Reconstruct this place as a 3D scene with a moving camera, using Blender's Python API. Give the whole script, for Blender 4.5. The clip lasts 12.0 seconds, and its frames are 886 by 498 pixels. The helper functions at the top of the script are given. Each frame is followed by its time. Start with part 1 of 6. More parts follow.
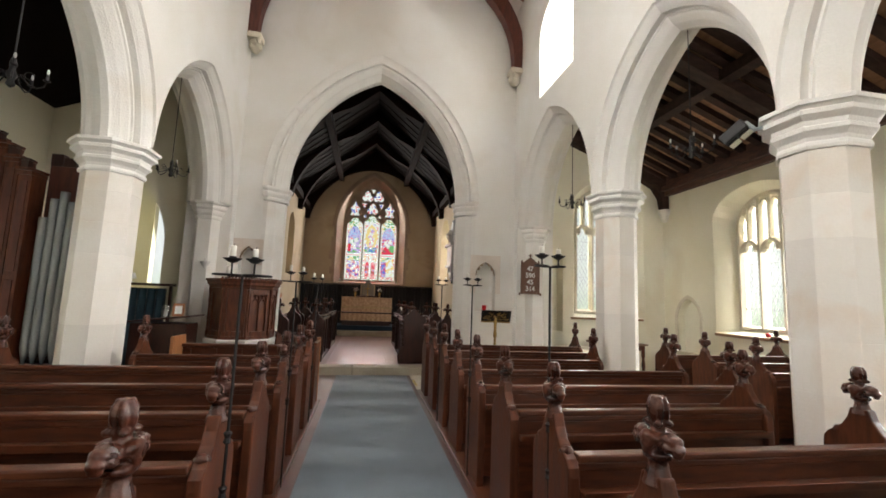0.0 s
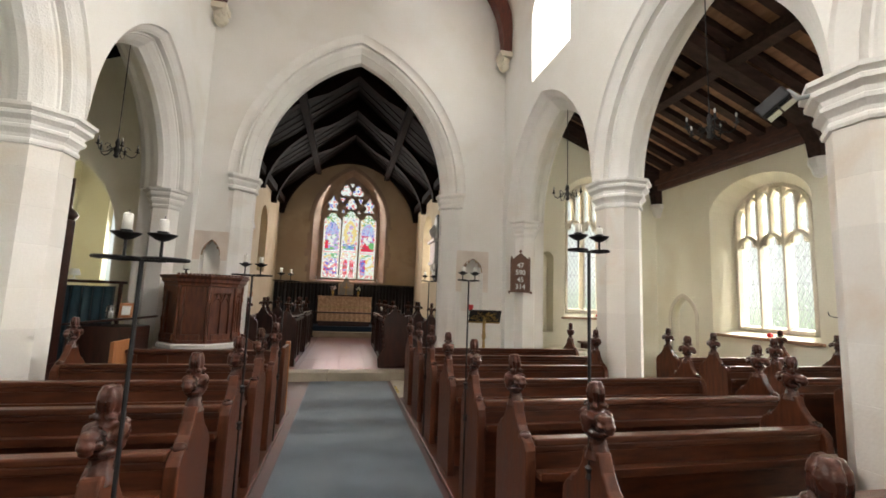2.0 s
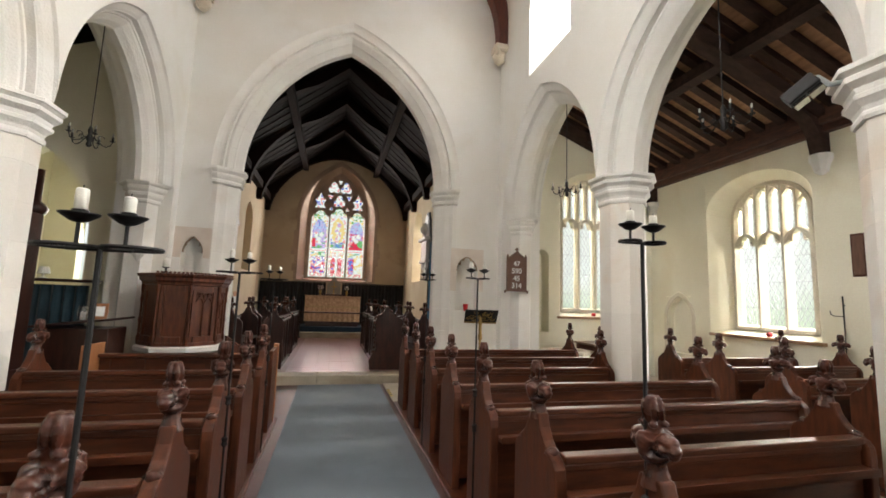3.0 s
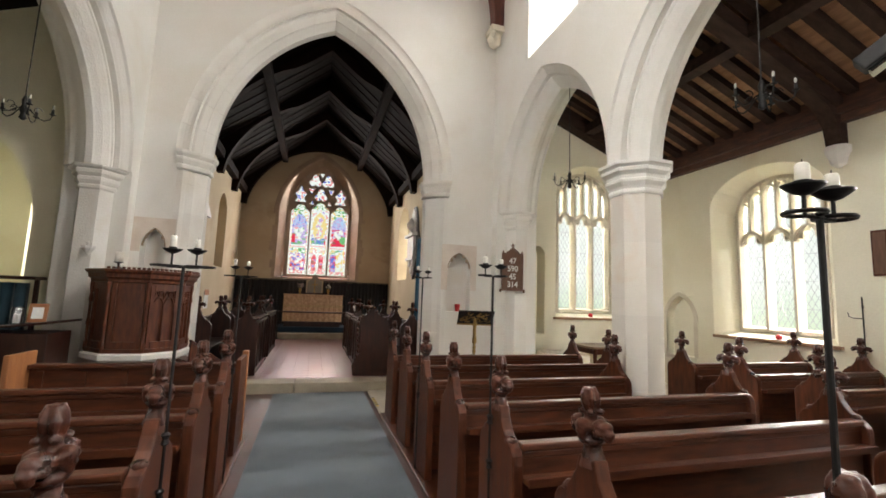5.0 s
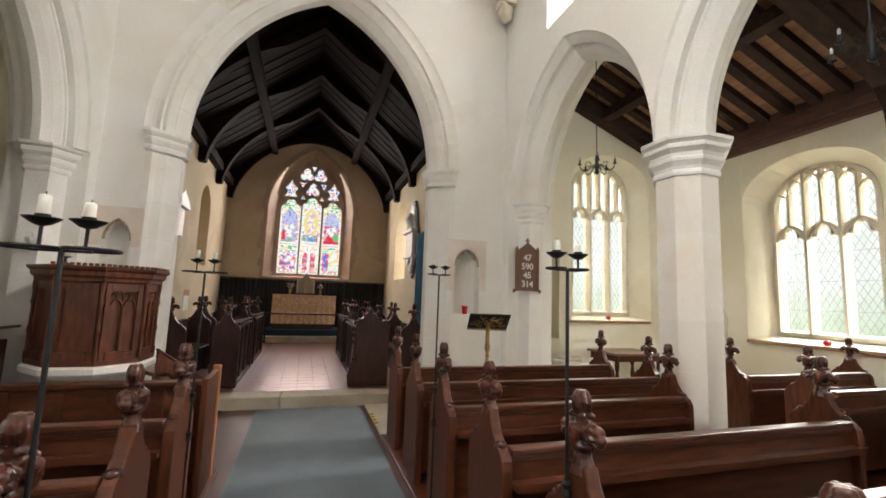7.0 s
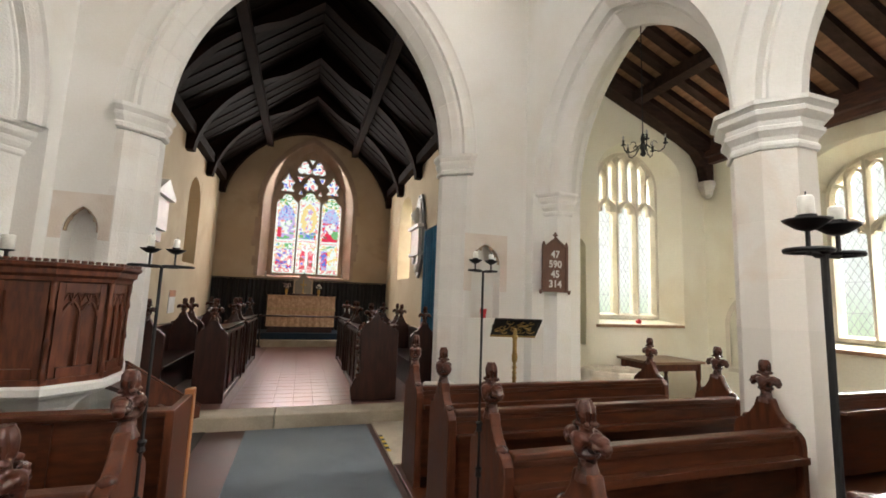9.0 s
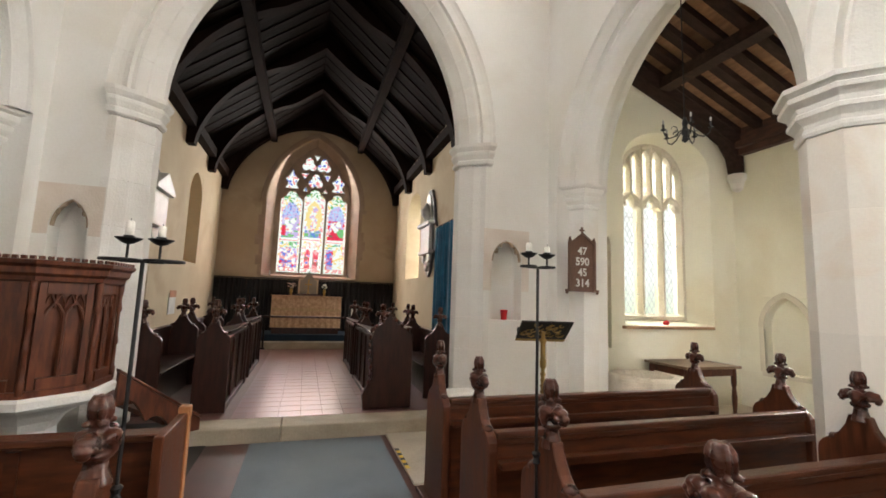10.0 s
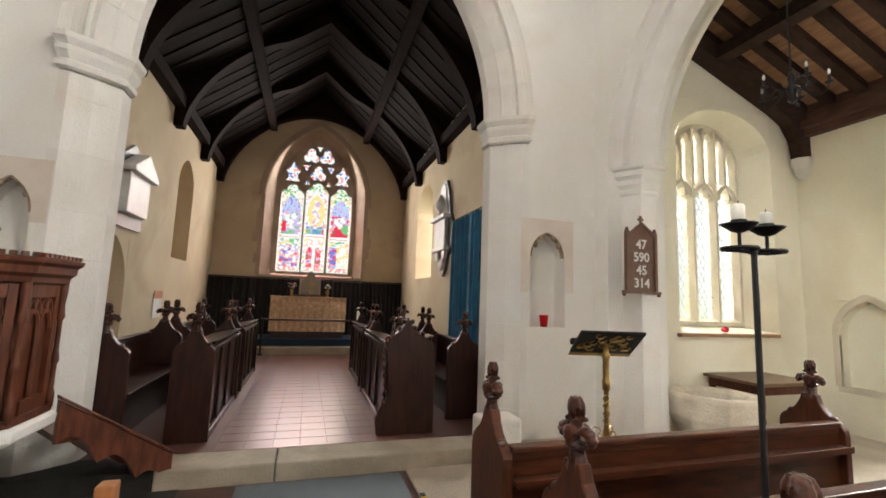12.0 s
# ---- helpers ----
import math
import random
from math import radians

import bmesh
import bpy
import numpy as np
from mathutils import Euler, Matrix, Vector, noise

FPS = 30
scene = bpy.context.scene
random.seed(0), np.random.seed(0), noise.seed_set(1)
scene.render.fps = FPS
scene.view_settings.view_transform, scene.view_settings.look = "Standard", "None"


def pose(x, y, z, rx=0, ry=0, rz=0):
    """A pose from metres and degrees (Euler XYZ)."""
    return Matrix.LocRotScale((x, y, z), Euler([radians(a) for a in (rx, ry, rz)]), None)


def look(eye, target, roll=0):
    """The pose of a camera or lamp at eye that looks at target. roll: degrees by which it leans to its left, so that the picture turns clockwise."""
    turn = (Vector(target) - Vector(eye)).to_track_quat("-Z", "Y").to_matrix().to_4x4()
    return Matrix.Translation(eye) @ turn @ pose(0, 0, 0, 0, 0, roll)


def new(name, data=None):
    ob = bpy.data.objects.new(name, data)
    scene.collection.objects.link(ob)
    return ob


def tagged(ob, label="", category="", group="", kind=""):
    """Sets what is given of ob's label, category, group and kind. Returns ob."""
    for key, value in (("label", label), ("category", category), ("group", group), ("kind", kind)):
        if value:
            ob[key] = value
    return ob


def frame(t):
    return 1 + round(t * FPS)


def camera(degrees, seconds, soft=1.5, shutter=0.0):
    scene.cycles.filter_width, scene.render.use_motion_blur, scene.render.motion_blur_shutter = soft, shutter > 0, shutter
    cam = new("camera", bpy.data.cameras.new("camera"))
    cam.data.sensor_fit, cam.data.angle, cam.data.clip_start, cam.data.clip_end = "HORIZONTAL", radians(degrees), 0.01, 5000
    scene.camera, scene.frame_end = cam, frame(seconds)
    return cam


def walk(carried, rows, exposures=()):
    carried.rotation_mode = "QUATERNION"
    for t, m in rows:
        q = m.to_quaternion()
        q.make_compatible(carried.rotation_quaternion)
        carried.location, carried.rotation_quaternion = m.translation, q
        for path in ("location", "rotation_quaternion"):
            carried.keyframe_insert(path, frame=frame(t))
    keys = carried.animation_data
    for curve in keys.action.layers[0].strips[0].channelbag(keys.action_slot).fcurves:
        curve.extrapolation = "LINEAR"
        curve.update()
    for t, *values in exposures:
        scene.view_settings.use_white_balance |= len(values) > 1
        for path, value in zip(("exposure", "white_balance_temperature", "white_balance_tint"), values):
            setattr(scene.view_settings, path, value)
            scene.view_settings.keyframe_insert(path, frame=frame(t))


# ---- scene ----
cam = camera(92.3, 12.0, soft=1.7)
PATH = [
    (0, (0.204, 0.112, 1.417), (0.545, 2.068, 1.652), 2.2),
    (0.5, (0.199, 0.248, 1.418), (0.566, 2.2, 1.652), 2.0),
    (1, (0.26, 0.431, 1.421), (0.646, 2.379, 1.654), 2.1),
    (1.5, (0.274, 0.548, 1.412), (0.681, 2.492, 1.645), 2.1),
    (2, (0.237, 0.708, 1.404), (0.67, 2.647, 1.64), 2.1),
    (2.5, (0.183, 0.869, 1.419), (0.646, 2.8, 1.653), 2.1),
    (3, (0.164, 0.979, 1.402), (0.659, 2.903, 1.637), 2.0),
    (5, (0.183, 1.546, 1.419), (0.756, 3.448, 1.649), 2.1),
    (5.5, (0.162, 1.719, 1.419), (0.74, 3.62, 1.648), 2.1),
    (6, (0.201, 1.917, 1.422), (0.786, 3.816, 1.65), 2.0),
    (6.5, (0.236, 2.112, 1.442), (0.829, 4.008, 1.67), 2.0),
    (7, (0.216, 2.315, 1.427), (0.82, 4.207, 1.659), 2.1),
    (9, (0.208, 3.081, 1.439), (0.824, 4.97, 1.673), 2.1),
    (9.5, (0.164, 3.299, 1.457), (0.775, 5.19, 1.686), 2.0),
    (10, (0.157, 3.504, 1.444), (0.761, 5.396, 1.675), 2.0),
    (10.5, (0.198, 3.728, 1.45), (0.802, 5.621, 1.679), 2.0),
    (11, (0.223, 3.919, 1.452), (0.826, 5.812, 1.683), 2.0),
    (11.5, (0.182, 4.18, 1.453), (0.784, 6.074, 1.684), 2.1),
    (12, (0.163, 4.404, 1.461), (0.759, 6.299, 1.693), 2.1),
]
walk(cam, [(t, look(eye, target, roll)) for t, eye, target, roll in PATH], [(0.0, 0.13), (5.5, 0.27), (9.0, 0.36), (12.0, 0.45)])

# ---------------------------------------------------------------- light
world = bpy.data.worlds.new("overcast_sky")
scene.world = world
world.use_nodes = True
wn = world.node_tree.nodes
sky = wn.new("ShaderNodeTexSky")
sky.sky_type = "NISHITA"
sky.sun_disc = False
sky.sun_elevation, sky.sun_rotation = radians(48), radians(150)
wn["Background"].inputs["Strength"].default_value = 0.12
world.node_tree.links.new(sky.outputs["Color"], wn["Background"].inputs["Color"])

sun_data = bpy.data.lights.new("sun", "SUN")
sun_data.energy, sun_data.angle, sun_data.color = 1.2, radians(12), (1.0, 0.97, 0.92)
new("sun", sun_data).matrix_world = look((20, -8, 24), (0, 8, 0))


def window_light(name, eye, target, width, height, watts, colour=(0.95, 0.98, 1.0)):
    """Daylight that enters through one window opening."""
    data = bpy.data.lights.new(name, "AREA")
    data.shape, data.size, data.size_y, data.energy, data.color = "RECTANGLE", width, height, watts, colour
    new(name, data).matrix_world = look(eye, target)


window_light("light_east_window", (0.25, 16.22, 3.6), (0.25, 8.0, 1.6), 1.9, 3.4, 185, (1.0, 0.95, 0.88))
window_light("light_aisle_east", (5.5, 11.0, 3.6), (4.5, 5.0, 1.2), 2.0, 3.0, 420, (1.0, 0.97, 0.92))
window_light("light_aisle_south", (9.4, 6.7, 3.5), (1.5, 5.7, 0.2), 1.7, 2.2, 1350, (1.0, 0.98, 0.94))
# windows west of the first are out of view, repeated to let light in
for wy, watts in ((1.9, 1250), (-2.3, 350)):
    window_light("light_aisle_south", (9.6, wy, 3.3), (2.0, wy, 0.6), 1.6, 2.0, watts, (1.0, 0.98, 0.95))
# unseen aisle west opening, added to brighten the aisle's east wall and pews
window_light("light_aisle_west", (5.2, -6.2, 2.5), (5.2, 4.0, 2.2), 1.4, 2.2, 180, (1.0, 0.98, 0.95))
# only the opening at 6.35 is seen; the others are added for fill
for wy, watts in ((6.35, 65), (2.2, 310), (-2.2, 120)):
    window_light("light_clerestory_south", (3.66, wy, 6.4), (-0.4, wy + 1.2, 3.6), 1.0, 0.9, watts, (1.0, 0.975, 0.94))
# unseen north clerestory, added to brighten the south arcade's nave face
for wy, watts in ((2.2, 300), (-2.2, 90)):
    window_light("light_clerestory_north", (-2.78, wy, 6.4), (1.6, wy + 1.6, 3.0), 1.0, 0.9, watts, (1.0, 0.975, 0.94))
window_light("light_chancel_south", (3.3, 13.62, 2.85), (0.0, 13.3, 1.6), 1.1, 1.8, 13, (1.0, 0.96, 0.9))
# unseen west window, added to brighten the walls that face west
window_light("light_west_window", (0.0, -6.2, 4.1), (0.6, 4.0, 4.6), 2.3, 3.2, 90, (1.0, 0.97, 0.92))
window_light("light_north_chapel", (-4.2, 11.25, 2.6), (-3.8, 8.0, 1.4), 1.0, 2.0, 45, (1.0, 0.97, 0.8))
# unseen north aisle windows, added to brighten the south arcade and pews
for wy, watts in ((2.6, 60), (-2.0, 50)):
    window_light("light_aisle_north", (-5.95, wy, 2.3), (0.0, wy + 0.8, 1.8), 1.3, 2.3, watts)


# ---------------------------------------------------------------- materials
def material(name, colour, rough=0.6, second=None, scale=4.0, grain=60.0, bump=0.1, metal=0.0, stretch=(1, 1, 1), mix=0.5,
             vary=0.0, sheen=0.0, coat=0.0, speck=0.3, spec=0.5, stain=None):
    """A surface with large mottling towards a second colour, fine grain, and a fine relief."""
    m = bpy.data.materials.new(name)
    m.use_nodes = True
    n, l = m.node_tree.nodes, m.node_tree.links
    b = n["Principled BSDF"]
    second = second or tuple(c * 0.8 for c in colour)
    tc = n.new("ShaderNodeTexCoord")
    mp = n.new("ShaderNodeMapping")
    mp.inputs["Scale"].default_value = stretch
    l.new(tc.outputs["Object"], mp.inputs["Vector"])
    big, fine = n.new("ShaderNodeTexNoise"), n.new("ShaderNodeTexNoise")
    big.inputs["Scale"].default_value, big.inputs["Detail"].default_value = scale, 5
    fine.inputs["Scale"].default_value, fine.inputs["Detail"].default_value = grain, 4
    for x in (big, fine):
        l.new(mp.outputs["Vector"], x.inputs["Vector"])
    ramp = n.new("ShaderNodeValToRGB")
    ramp.color_ramp.elements[0].position, ramp.color_ramp.elements[1].position = 0.5 - 0.25 * mix, 0.5 + 0.35 * mix
    ramp.color_ramp.elements[0].color, ramp.color_ramp.elements[1].color = (*second, 1), (*colour, 1)
    l.new(big.outputs["Fac"], ramp.inputs["Fac"])
    tone = ramp.outputs["Color"]
    if stain:
        blot, cut, sm = n.new("ShaderNodeTexNoise"), n.new("ShaderNodeMapRange"), n.new("ShaderNodeMix")
        blot.inputs["Scale"].default_value, blot.inputs["Detail"].default_value, blot.inputs["Distortion"].default_value = stain[1], 7, 0.6
        l.new(tc.outputs["Object"], blot.inputs["Vector"])
        cut.inputs["From Min"].default_value, cut.inputs["From Max"].default_value, cut.inputs["To Max"].default_value = 0.54, 0.70, stain[2]
        l.new(blot.outputs["Fac"], cut.inputs["Value"])
        sm.data_type = "RGBA"
        l.new(cut.outputs["Result"], sm.inputs["Factor"])
        l.new(tone, sm.inputs["A"])
        sm.inputs["B"].default_value = (*stain[0], 1)
        tone = sm.outputs["Result"]
    mul = n.new("ShaderNodeMix")
    mul.data_type, mul.blend_type = "RGBA", "MULTIPLY"
    mul.inputs["Factor"].default_value = speck
    l.new(tone, mul.inputs["A"])
    l.new(fine.outputs["Fac"], mul.inputs["B"])
    hsv = n.new("ShaderNodeHueSaturation")
    level = 1.0 + 0.5 * speck
    hsv.inputs["Value"].default_value = level
    l.new(mul.outputs["Result"], hsv.inputs["Color"])
    if vary:
        info, mr = n.new("ShaderNodeObjectInfo"), n.new("ShaderNodeMapRange")
        mr.inputs["To Min"].default_value, mr.inputs["To Max"].default_value = level - vary, level + vary
        l.new(info.outputs["Random"], mr.inputs["Value"])
        l.new(mr.outputs["Result"], hsv.inputs["Value"])
    l.new(hsv.outputs["Color"], b.inputs["Base Color"])
    rr = n.new("ShaderNodeMapRange")
    rr.inputs["To Min"].default_value, rr.inputs["To Max"].default_value = max(0.02, rough - 0.1), min(1.0, rough + 0.1)
    l.new(big.outputs["Fac"], rr.inputs["Value"])
    l.new(rr.outputs["Result"], b.inputs["Roughness"])
    b.inputs["Metallic"].default_value = metal
    b.inputs["Specular IOR Level"].default_value = spec
    b.inputs["Coat Weight"].default_value = coat
    b.inputs["Coat Roughness"].default_value = 0.2
    b.inputs["Sheen Weight"].default_value = sheen
    bp = n.new("ShaderNodeBump")
    bp.inputs["Strength"].default_value, bp.inputs["Distance"].default_value = bump, 0.02
    l.new(fine.outputs["Fac"], bp.inputs["Height"])
    l.new(bp.outputs["Normal"], b.inputs["Normal"])
    return m


def outdoors(name, low, high, z0, z1, strength):
    """Bright hazy distance: grass and trees below, white sky above, soft patches between."""
    m = bpy.data.materials.new(name)
    m.use_nodes = True
    n, l = m.node_tree.nodes, m.node_tree.links
    b = n["Principled BSDF"]
    geo, sep, mr, ramp, noi = (n.new("ShaderNode" + k) for k in ("NewGeometry", "SeparateXYZ", "MapRange", "ValToRGB", "TexNoise"))
    l.new(geo.outputs["Position"], sep.inputs[0])
    mr.inputs["From Min"].default_value, mr.inputs["From Max"].default_value = z0, z1
    l.new(sep.outputs["Z"], mr.inputs["Value"])
    noi.inputs["Scale"].default_value = 1.4
    noi.inputs["Detail"].default_value = 6
    l.new(geo.outputs["Position"], noi.inputs["Vector"])
    add = n.new("ShaderNodeMath")
    add.operation = "MULTIPLY_ADD"
    add.inputs[1].default_value, add.inputs[2].default_value = 0.5, -0.25
    l.new(noi.outputs["Fac"], add.inputs[0])
    tot = n.new("ShaderNodeMath")
    l.new(add.outputs[0], tot.inputs[0])
    l.new(mr.outputs["Result"], tot.inputs[1])
    l.new(tot.outputs[0], ramp.inputs["Fac"])
    ramp.color_ramp.elements[0].color, ramp.color_ramp.elements[1].color = (*low, 1), (*high, 1)
    l.new(ramp.outputs["Color"], b.inputs["Emission Color"])
    b.inputs["Base Color"].default_value = (0, 0, 0, 1)
    b.inputs["Emission Strength"].default_value = strength
    return m


def clear_glass(name, colour, gloss=0.06):
    m = bpy.data.materials.new(name)
    m.use_nodes = True
    n, l = m.node_tree.nodes, m.node_tree.links
    out = n["Material Output"]
    n.remove(n["Principled BSDF"])
    tr, gl, mx = n.new("ShaderNodeBsdfTransparent"), n.new("ShaderNodeBsdfGlossy"), n.new("ShaderNodeMixShader")
    tr.inputs["Color"].default_value = (*colour, 1)
    gl.inputs["Roughness"].default_value = 0.08
    mx.inputs["Fac"].default_value = gloss
    l.new(tr.outputs[0], mx.inputs[1])
    l.new(gl.outputs[0], mx.inputs[2])
    l.new(mx.outputs[0], out.inputs["Surface"])
    return m


plaster = material("white_limewash", (0.82, 0.81, 0.78), 0.9, (0.77, 0.745, 0.69), 0.9, 45, 0.12, speck=0.1, stain=((0.66, 0.60, 0.50), 0.7, 0.35))
cream = material("cream_limewash", (0.84, 0.81, 0.675), 0.9, (0.79, 0.745, 0.59), 0.8, 40, 0.12, speck=0.1, stain=((0.70, 0.62, 0.44), 0.9, 0.55))
chancel_plaster = material("stained_buff_plaster", (0.66, 0.56, 0.40), 0.9, (0.57, 0.46, 0.31), 0.9, 40, 0.15, speck=0.1, stain=((0.46, 0.32, 0.20), 0.9, 0.5))
stone = material("limewashed_stone", (0.80, 0.785, 0.75), 0.85, (0.75, 0.725, 0.68), 1.6, 55, 0.25, speck=0.1, stain=((0.68, 0.60, 0.48), 1.3, 0.4))
white_block = material("limewashed_blocks", (0.80, 0.785, 0.75), 0.85, (0.76, 0.735, 0.69), 2.0, 55, 0.25, vary=0.025, speck=0.1, stain=((0.68, 0.61, 0.52), 1.6, 0.35))
block_stone = material("limestone_blocks", (0.79, 0.765, 0.72), 0.85, (0.74, 0.69, 0.62), 1.3, 55, 0.09, vary=0.055, speck=0.08, stain=((0.68, 0.53, 0.40), 1.1, 0.75))
tracery_stone = material("tracery_stone", (0.72, 0.66, 0.54), 0.85, (0.62, 0.56, 0.44), 3, 60, 0.2, speck=0.1)
brown_stone = material("brown_window_stone", (0.42, 0.31, 0.24), 0.85, (0.33, 0.24, 0.18), 3, 60, 0.25)
step_stone = material("worn_step_stone", (0.50, 0.44, 0.34), 0.75, (0.36, 0.31, 0.23), 3, 50, 0.2)
floor_stone = material("aisle_floor_stone", (0.58, 0.52, 0.42), 0.7, (0.45, 0.39, 0.31), 1.5, 40, 0.2, stain=((0.30, 0.25, 0.19), 1.2, 0.6))
tile = material("red_quarry_tile", (0.20, 0.082, 0.064), 0.33, (0.16, 0.066, 0.052), 5, 60, 0.03, vary=0.10, coat=0.0)
mortar = material("tile_joint", (0.155, 0.072, 0.058), 0.45, bump=0.2)
# darker, browner copy of the chancel plaster, for the east wall only
east_plaster = material("brown_east_plaster", (0.52, 0.415, 0.295), 0.9, (0.43, 0.325, 0.22), 0.9, 40, 0.15, speck=0.1, stain=((0.27, 0.18, 0.12), 0.9, 0.6))
pew_wood = material("dark_stained_oak", (0.125, 0.036, 0.014), 0.36, (0.034, 0.009, 0.004), 5, 60, 0.16, mix=0.9, vary=0.12, stretch=(1, 6, 6), coat=0.10, spec=0.3)
panel_wood = material("dark_oak_upright_grain", (0.125, 0.036, 0.014), 0.44, (0.034, 0.009, 0.004), 5, 60, 0.16, mix=0.9, vary=0.12, stretch=(6, 6, 1), coat=0.04, spec=0.22)
carved_wood = material("polished_carved_oak", (0.078, 0.021, 0.010), 0.28, (0.024, 0.007, 0.004), 14, 60, 0.2, coat=0.15, spec=0.35)
orange_oak = material("bare_orange_oak", (0.36, 0.15, 0.055), 0.45, (0.27, 0.10, 0.035), 4, 50, 0.12, stretch=(6, 6, 1))
pulpit_wood = material("pulpit_oak", (0.155, 0.046, 0.021), 0.40, (0.07, 0.020, 0.010), 5, 50, 0.12, stretch=(5, 5, 1), coat=0.15, spec=0.3)
stall_wood = material("black_brown_oak", (0.050, 0.016, 0.010), 0.36, (0.022, 0.008, 0.006), 4, 50, 0.12, stretch=(5, 5, 1), coat=0.2, spec=0.3)
beam_wood = material("dark_roof_timber", (0.055, 0.030, 0.022), 0.8, (0.028, 0.015, 0.011), 3, 30, 0.3, stretch=(1, 5, 5), spec=0.15)
board_wood = material("brown_roof_boards", (0.40, 0.22, 0.125), 0.75, (0.26, 0.135, 0.075), 3, 30, 0.2, stretch=(5, 1, 5))
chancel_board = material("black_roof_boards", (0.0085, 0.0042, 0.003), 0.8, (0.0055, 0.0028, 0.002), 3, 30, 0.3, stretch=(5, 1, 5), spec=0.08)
# trusses lighter than the boards: the nave light on them is in the colour
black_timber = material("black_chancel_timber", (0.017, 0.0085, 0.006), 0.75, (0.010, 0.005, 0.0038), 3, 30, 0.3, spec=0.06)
plate_wood = material("brown_wall_plate", (0.12, 0.050, 0.030), 0.65, (0.06, 0.025, 0.016), 6, 40, 0.3, stretch=(4, 1, 4))
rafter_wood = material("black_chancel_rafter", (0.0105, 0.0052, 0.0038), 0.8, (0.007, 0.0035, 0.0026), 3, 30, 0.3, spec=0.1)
brace_wood = material("red_brown_brace", (0.14, 0.04, 0.026), 0.6, (0.08, 0.024, 0.016), 4, 40, 0.15, stretch=(4, 4, 1))
sill_wood = material("oak_sill", (0.34, 0.19, 0.10), 0.6, (0.26, 0.14, 0.07), 5, 50, 0.1, stretch=(1, 6, 6))
carpet = material("blue_grey_carpet", (0.10, 0.135, 0.165), 0.95, (0.065, 0.09, 0.115), 2.5, 220, 0.4, sheen=0.3, stain=((0.13, 0.155, 0.165), 1.1, 0.6))
iron = material("black_iron", (0.018, 0.017, 0.017), 0.5, bump=0.1, metal=0.6)
brass = material("aged_brass", (0.46, 0.31, 0.11), 0.32, (0.30, 0.19, 0.07), 8, 60, 0.05, metal=1.0)
wax = material("candle_wax", (0.85, 0.82, 0.74), 0.5, bump=0.02)
white_marble = material("white_marble", (0.72, 0.70, 0.67), 0.4, (0.60, 0.58, 0.56), 4, 40, 0.05)
grey_slate = material("dark_grey_marble", (0.10, 0.10, 0.105), 0.4, (0.06, 0.06, 0.065), 4, 40, 0.05)
blue_cloth = material("deep_blue_curtain", (0.014, 0.15, 0.28), 0.9, (0.009, 0.10, 0.20), 4, 120, 0.2, sheen=0.3)
teal_cloth = material("dark_teal_curtain", (0.02, 0.055, 0.075), 0.9, (0.012, 0.035, 0.05), 4, 120, 0.2, sheen=0.3)
black_cloth = material("black_dossal_cloth", (0.016, 0.015, 0.017), 0.9, (0.010, 0.009, 0.010), 4, 120, 0.2)
red_plastic = material("red_plastic", (0.62, 0.012, 0.02), 0.4, bump=0.02)
board_brown = material("hymn_board_oak", (0.15, 0.072, 0.045), 0.5, (0.11, 0.05, 0.03), 6, 60, 0.1, stretch=(6, 6, 1))
white_paint = material("white_card", (0.82, 0.82, 0.80), 0.7, bump=0.02)
tape_black = material("black_tape", (0.02, 0.02, 0.02), 0.5, bump=0.02)
tape_yellow = material("yellow_tape", (0.75, 0.52, 0.05), 0.5, bump=0.02)
lead = material("lead_came", (0.46, 0.48, 0.47), 0.6, bump=0.05)
glass = clear_glass("pale_green_glass", (0.97, 0.99, 0.96), 0.03)
pipe_metal = material("dull_pipe_metal", (0.38, 0.41, 0.42), 0.42, (0.30, 0.33, 0.34), 2, 60, 0.05, metal=0.55)
nave_tile = material("dark_nave_tile", (0.11, 0.048, 0.038), 0.42, (0.065, 0.029, 0.023), 4, 60, 0.1)
navy = material("navy_step_carpet", (0.012, 0.03, 0.055), 0.95, bump=0.3)
frontal = material("gold_brown_brocade", (0.70, 0.48, 0.31), 0.85, (0.48, 0.29, 0.17), 14, 90, 0.2)


# ---------------------------------------------------------------- building blocks
def part(name, bm, mat, parent=None, label="", smooth=False, bevel=0.0):
    """Links a bmesh as one mesh object, under a thing or a part where one is given."""
    bmesh.ops.recalc_face_normals(bm, faces=bm.faces)
    me = bpy.data.meshes.new(name)
    bm.to_mesh(me)
    bm.free()
    me.materials.append(mat)
    ob = new(name, me)
    if parent:
        ob.parent = parent
    if label:
        ob["label"] = label
    if smooth:
        for p in me.polygons:
            p.use_smooth = True
    if bevel:
        mod = ob.modifiers.new("worn_edges", "BEVEL")
        mod.width, mod.segments, mod.limit_method, mod.angle_limit = bevel, 2, "ANGLE", radians(40)
    return ob


def thing(name, label, category, group="", m=None):
    ob = tagged(new(name), label, category, group)
    if m:
        ob.matrix_world = m
    return ob


def box(bm, x0, x1, y0, y1, z0, z1, m=None):
    v = [bm.verts.new((x, y, z)) for x in (x0, x1) for y in (y0, y1) for z in (z0, z1)]
    for f in ((0, 1, 3, 2), (4, 6, 7, 5), (0, 4, 5, 1), (2, 3, 7, 6), (0, 2, 6, 4), (1, 5, 7, 3)):
        bm.faces.new([v[i] for i in f])
    if m:
        for q in v:
            q.co = m @ q.co
    return v


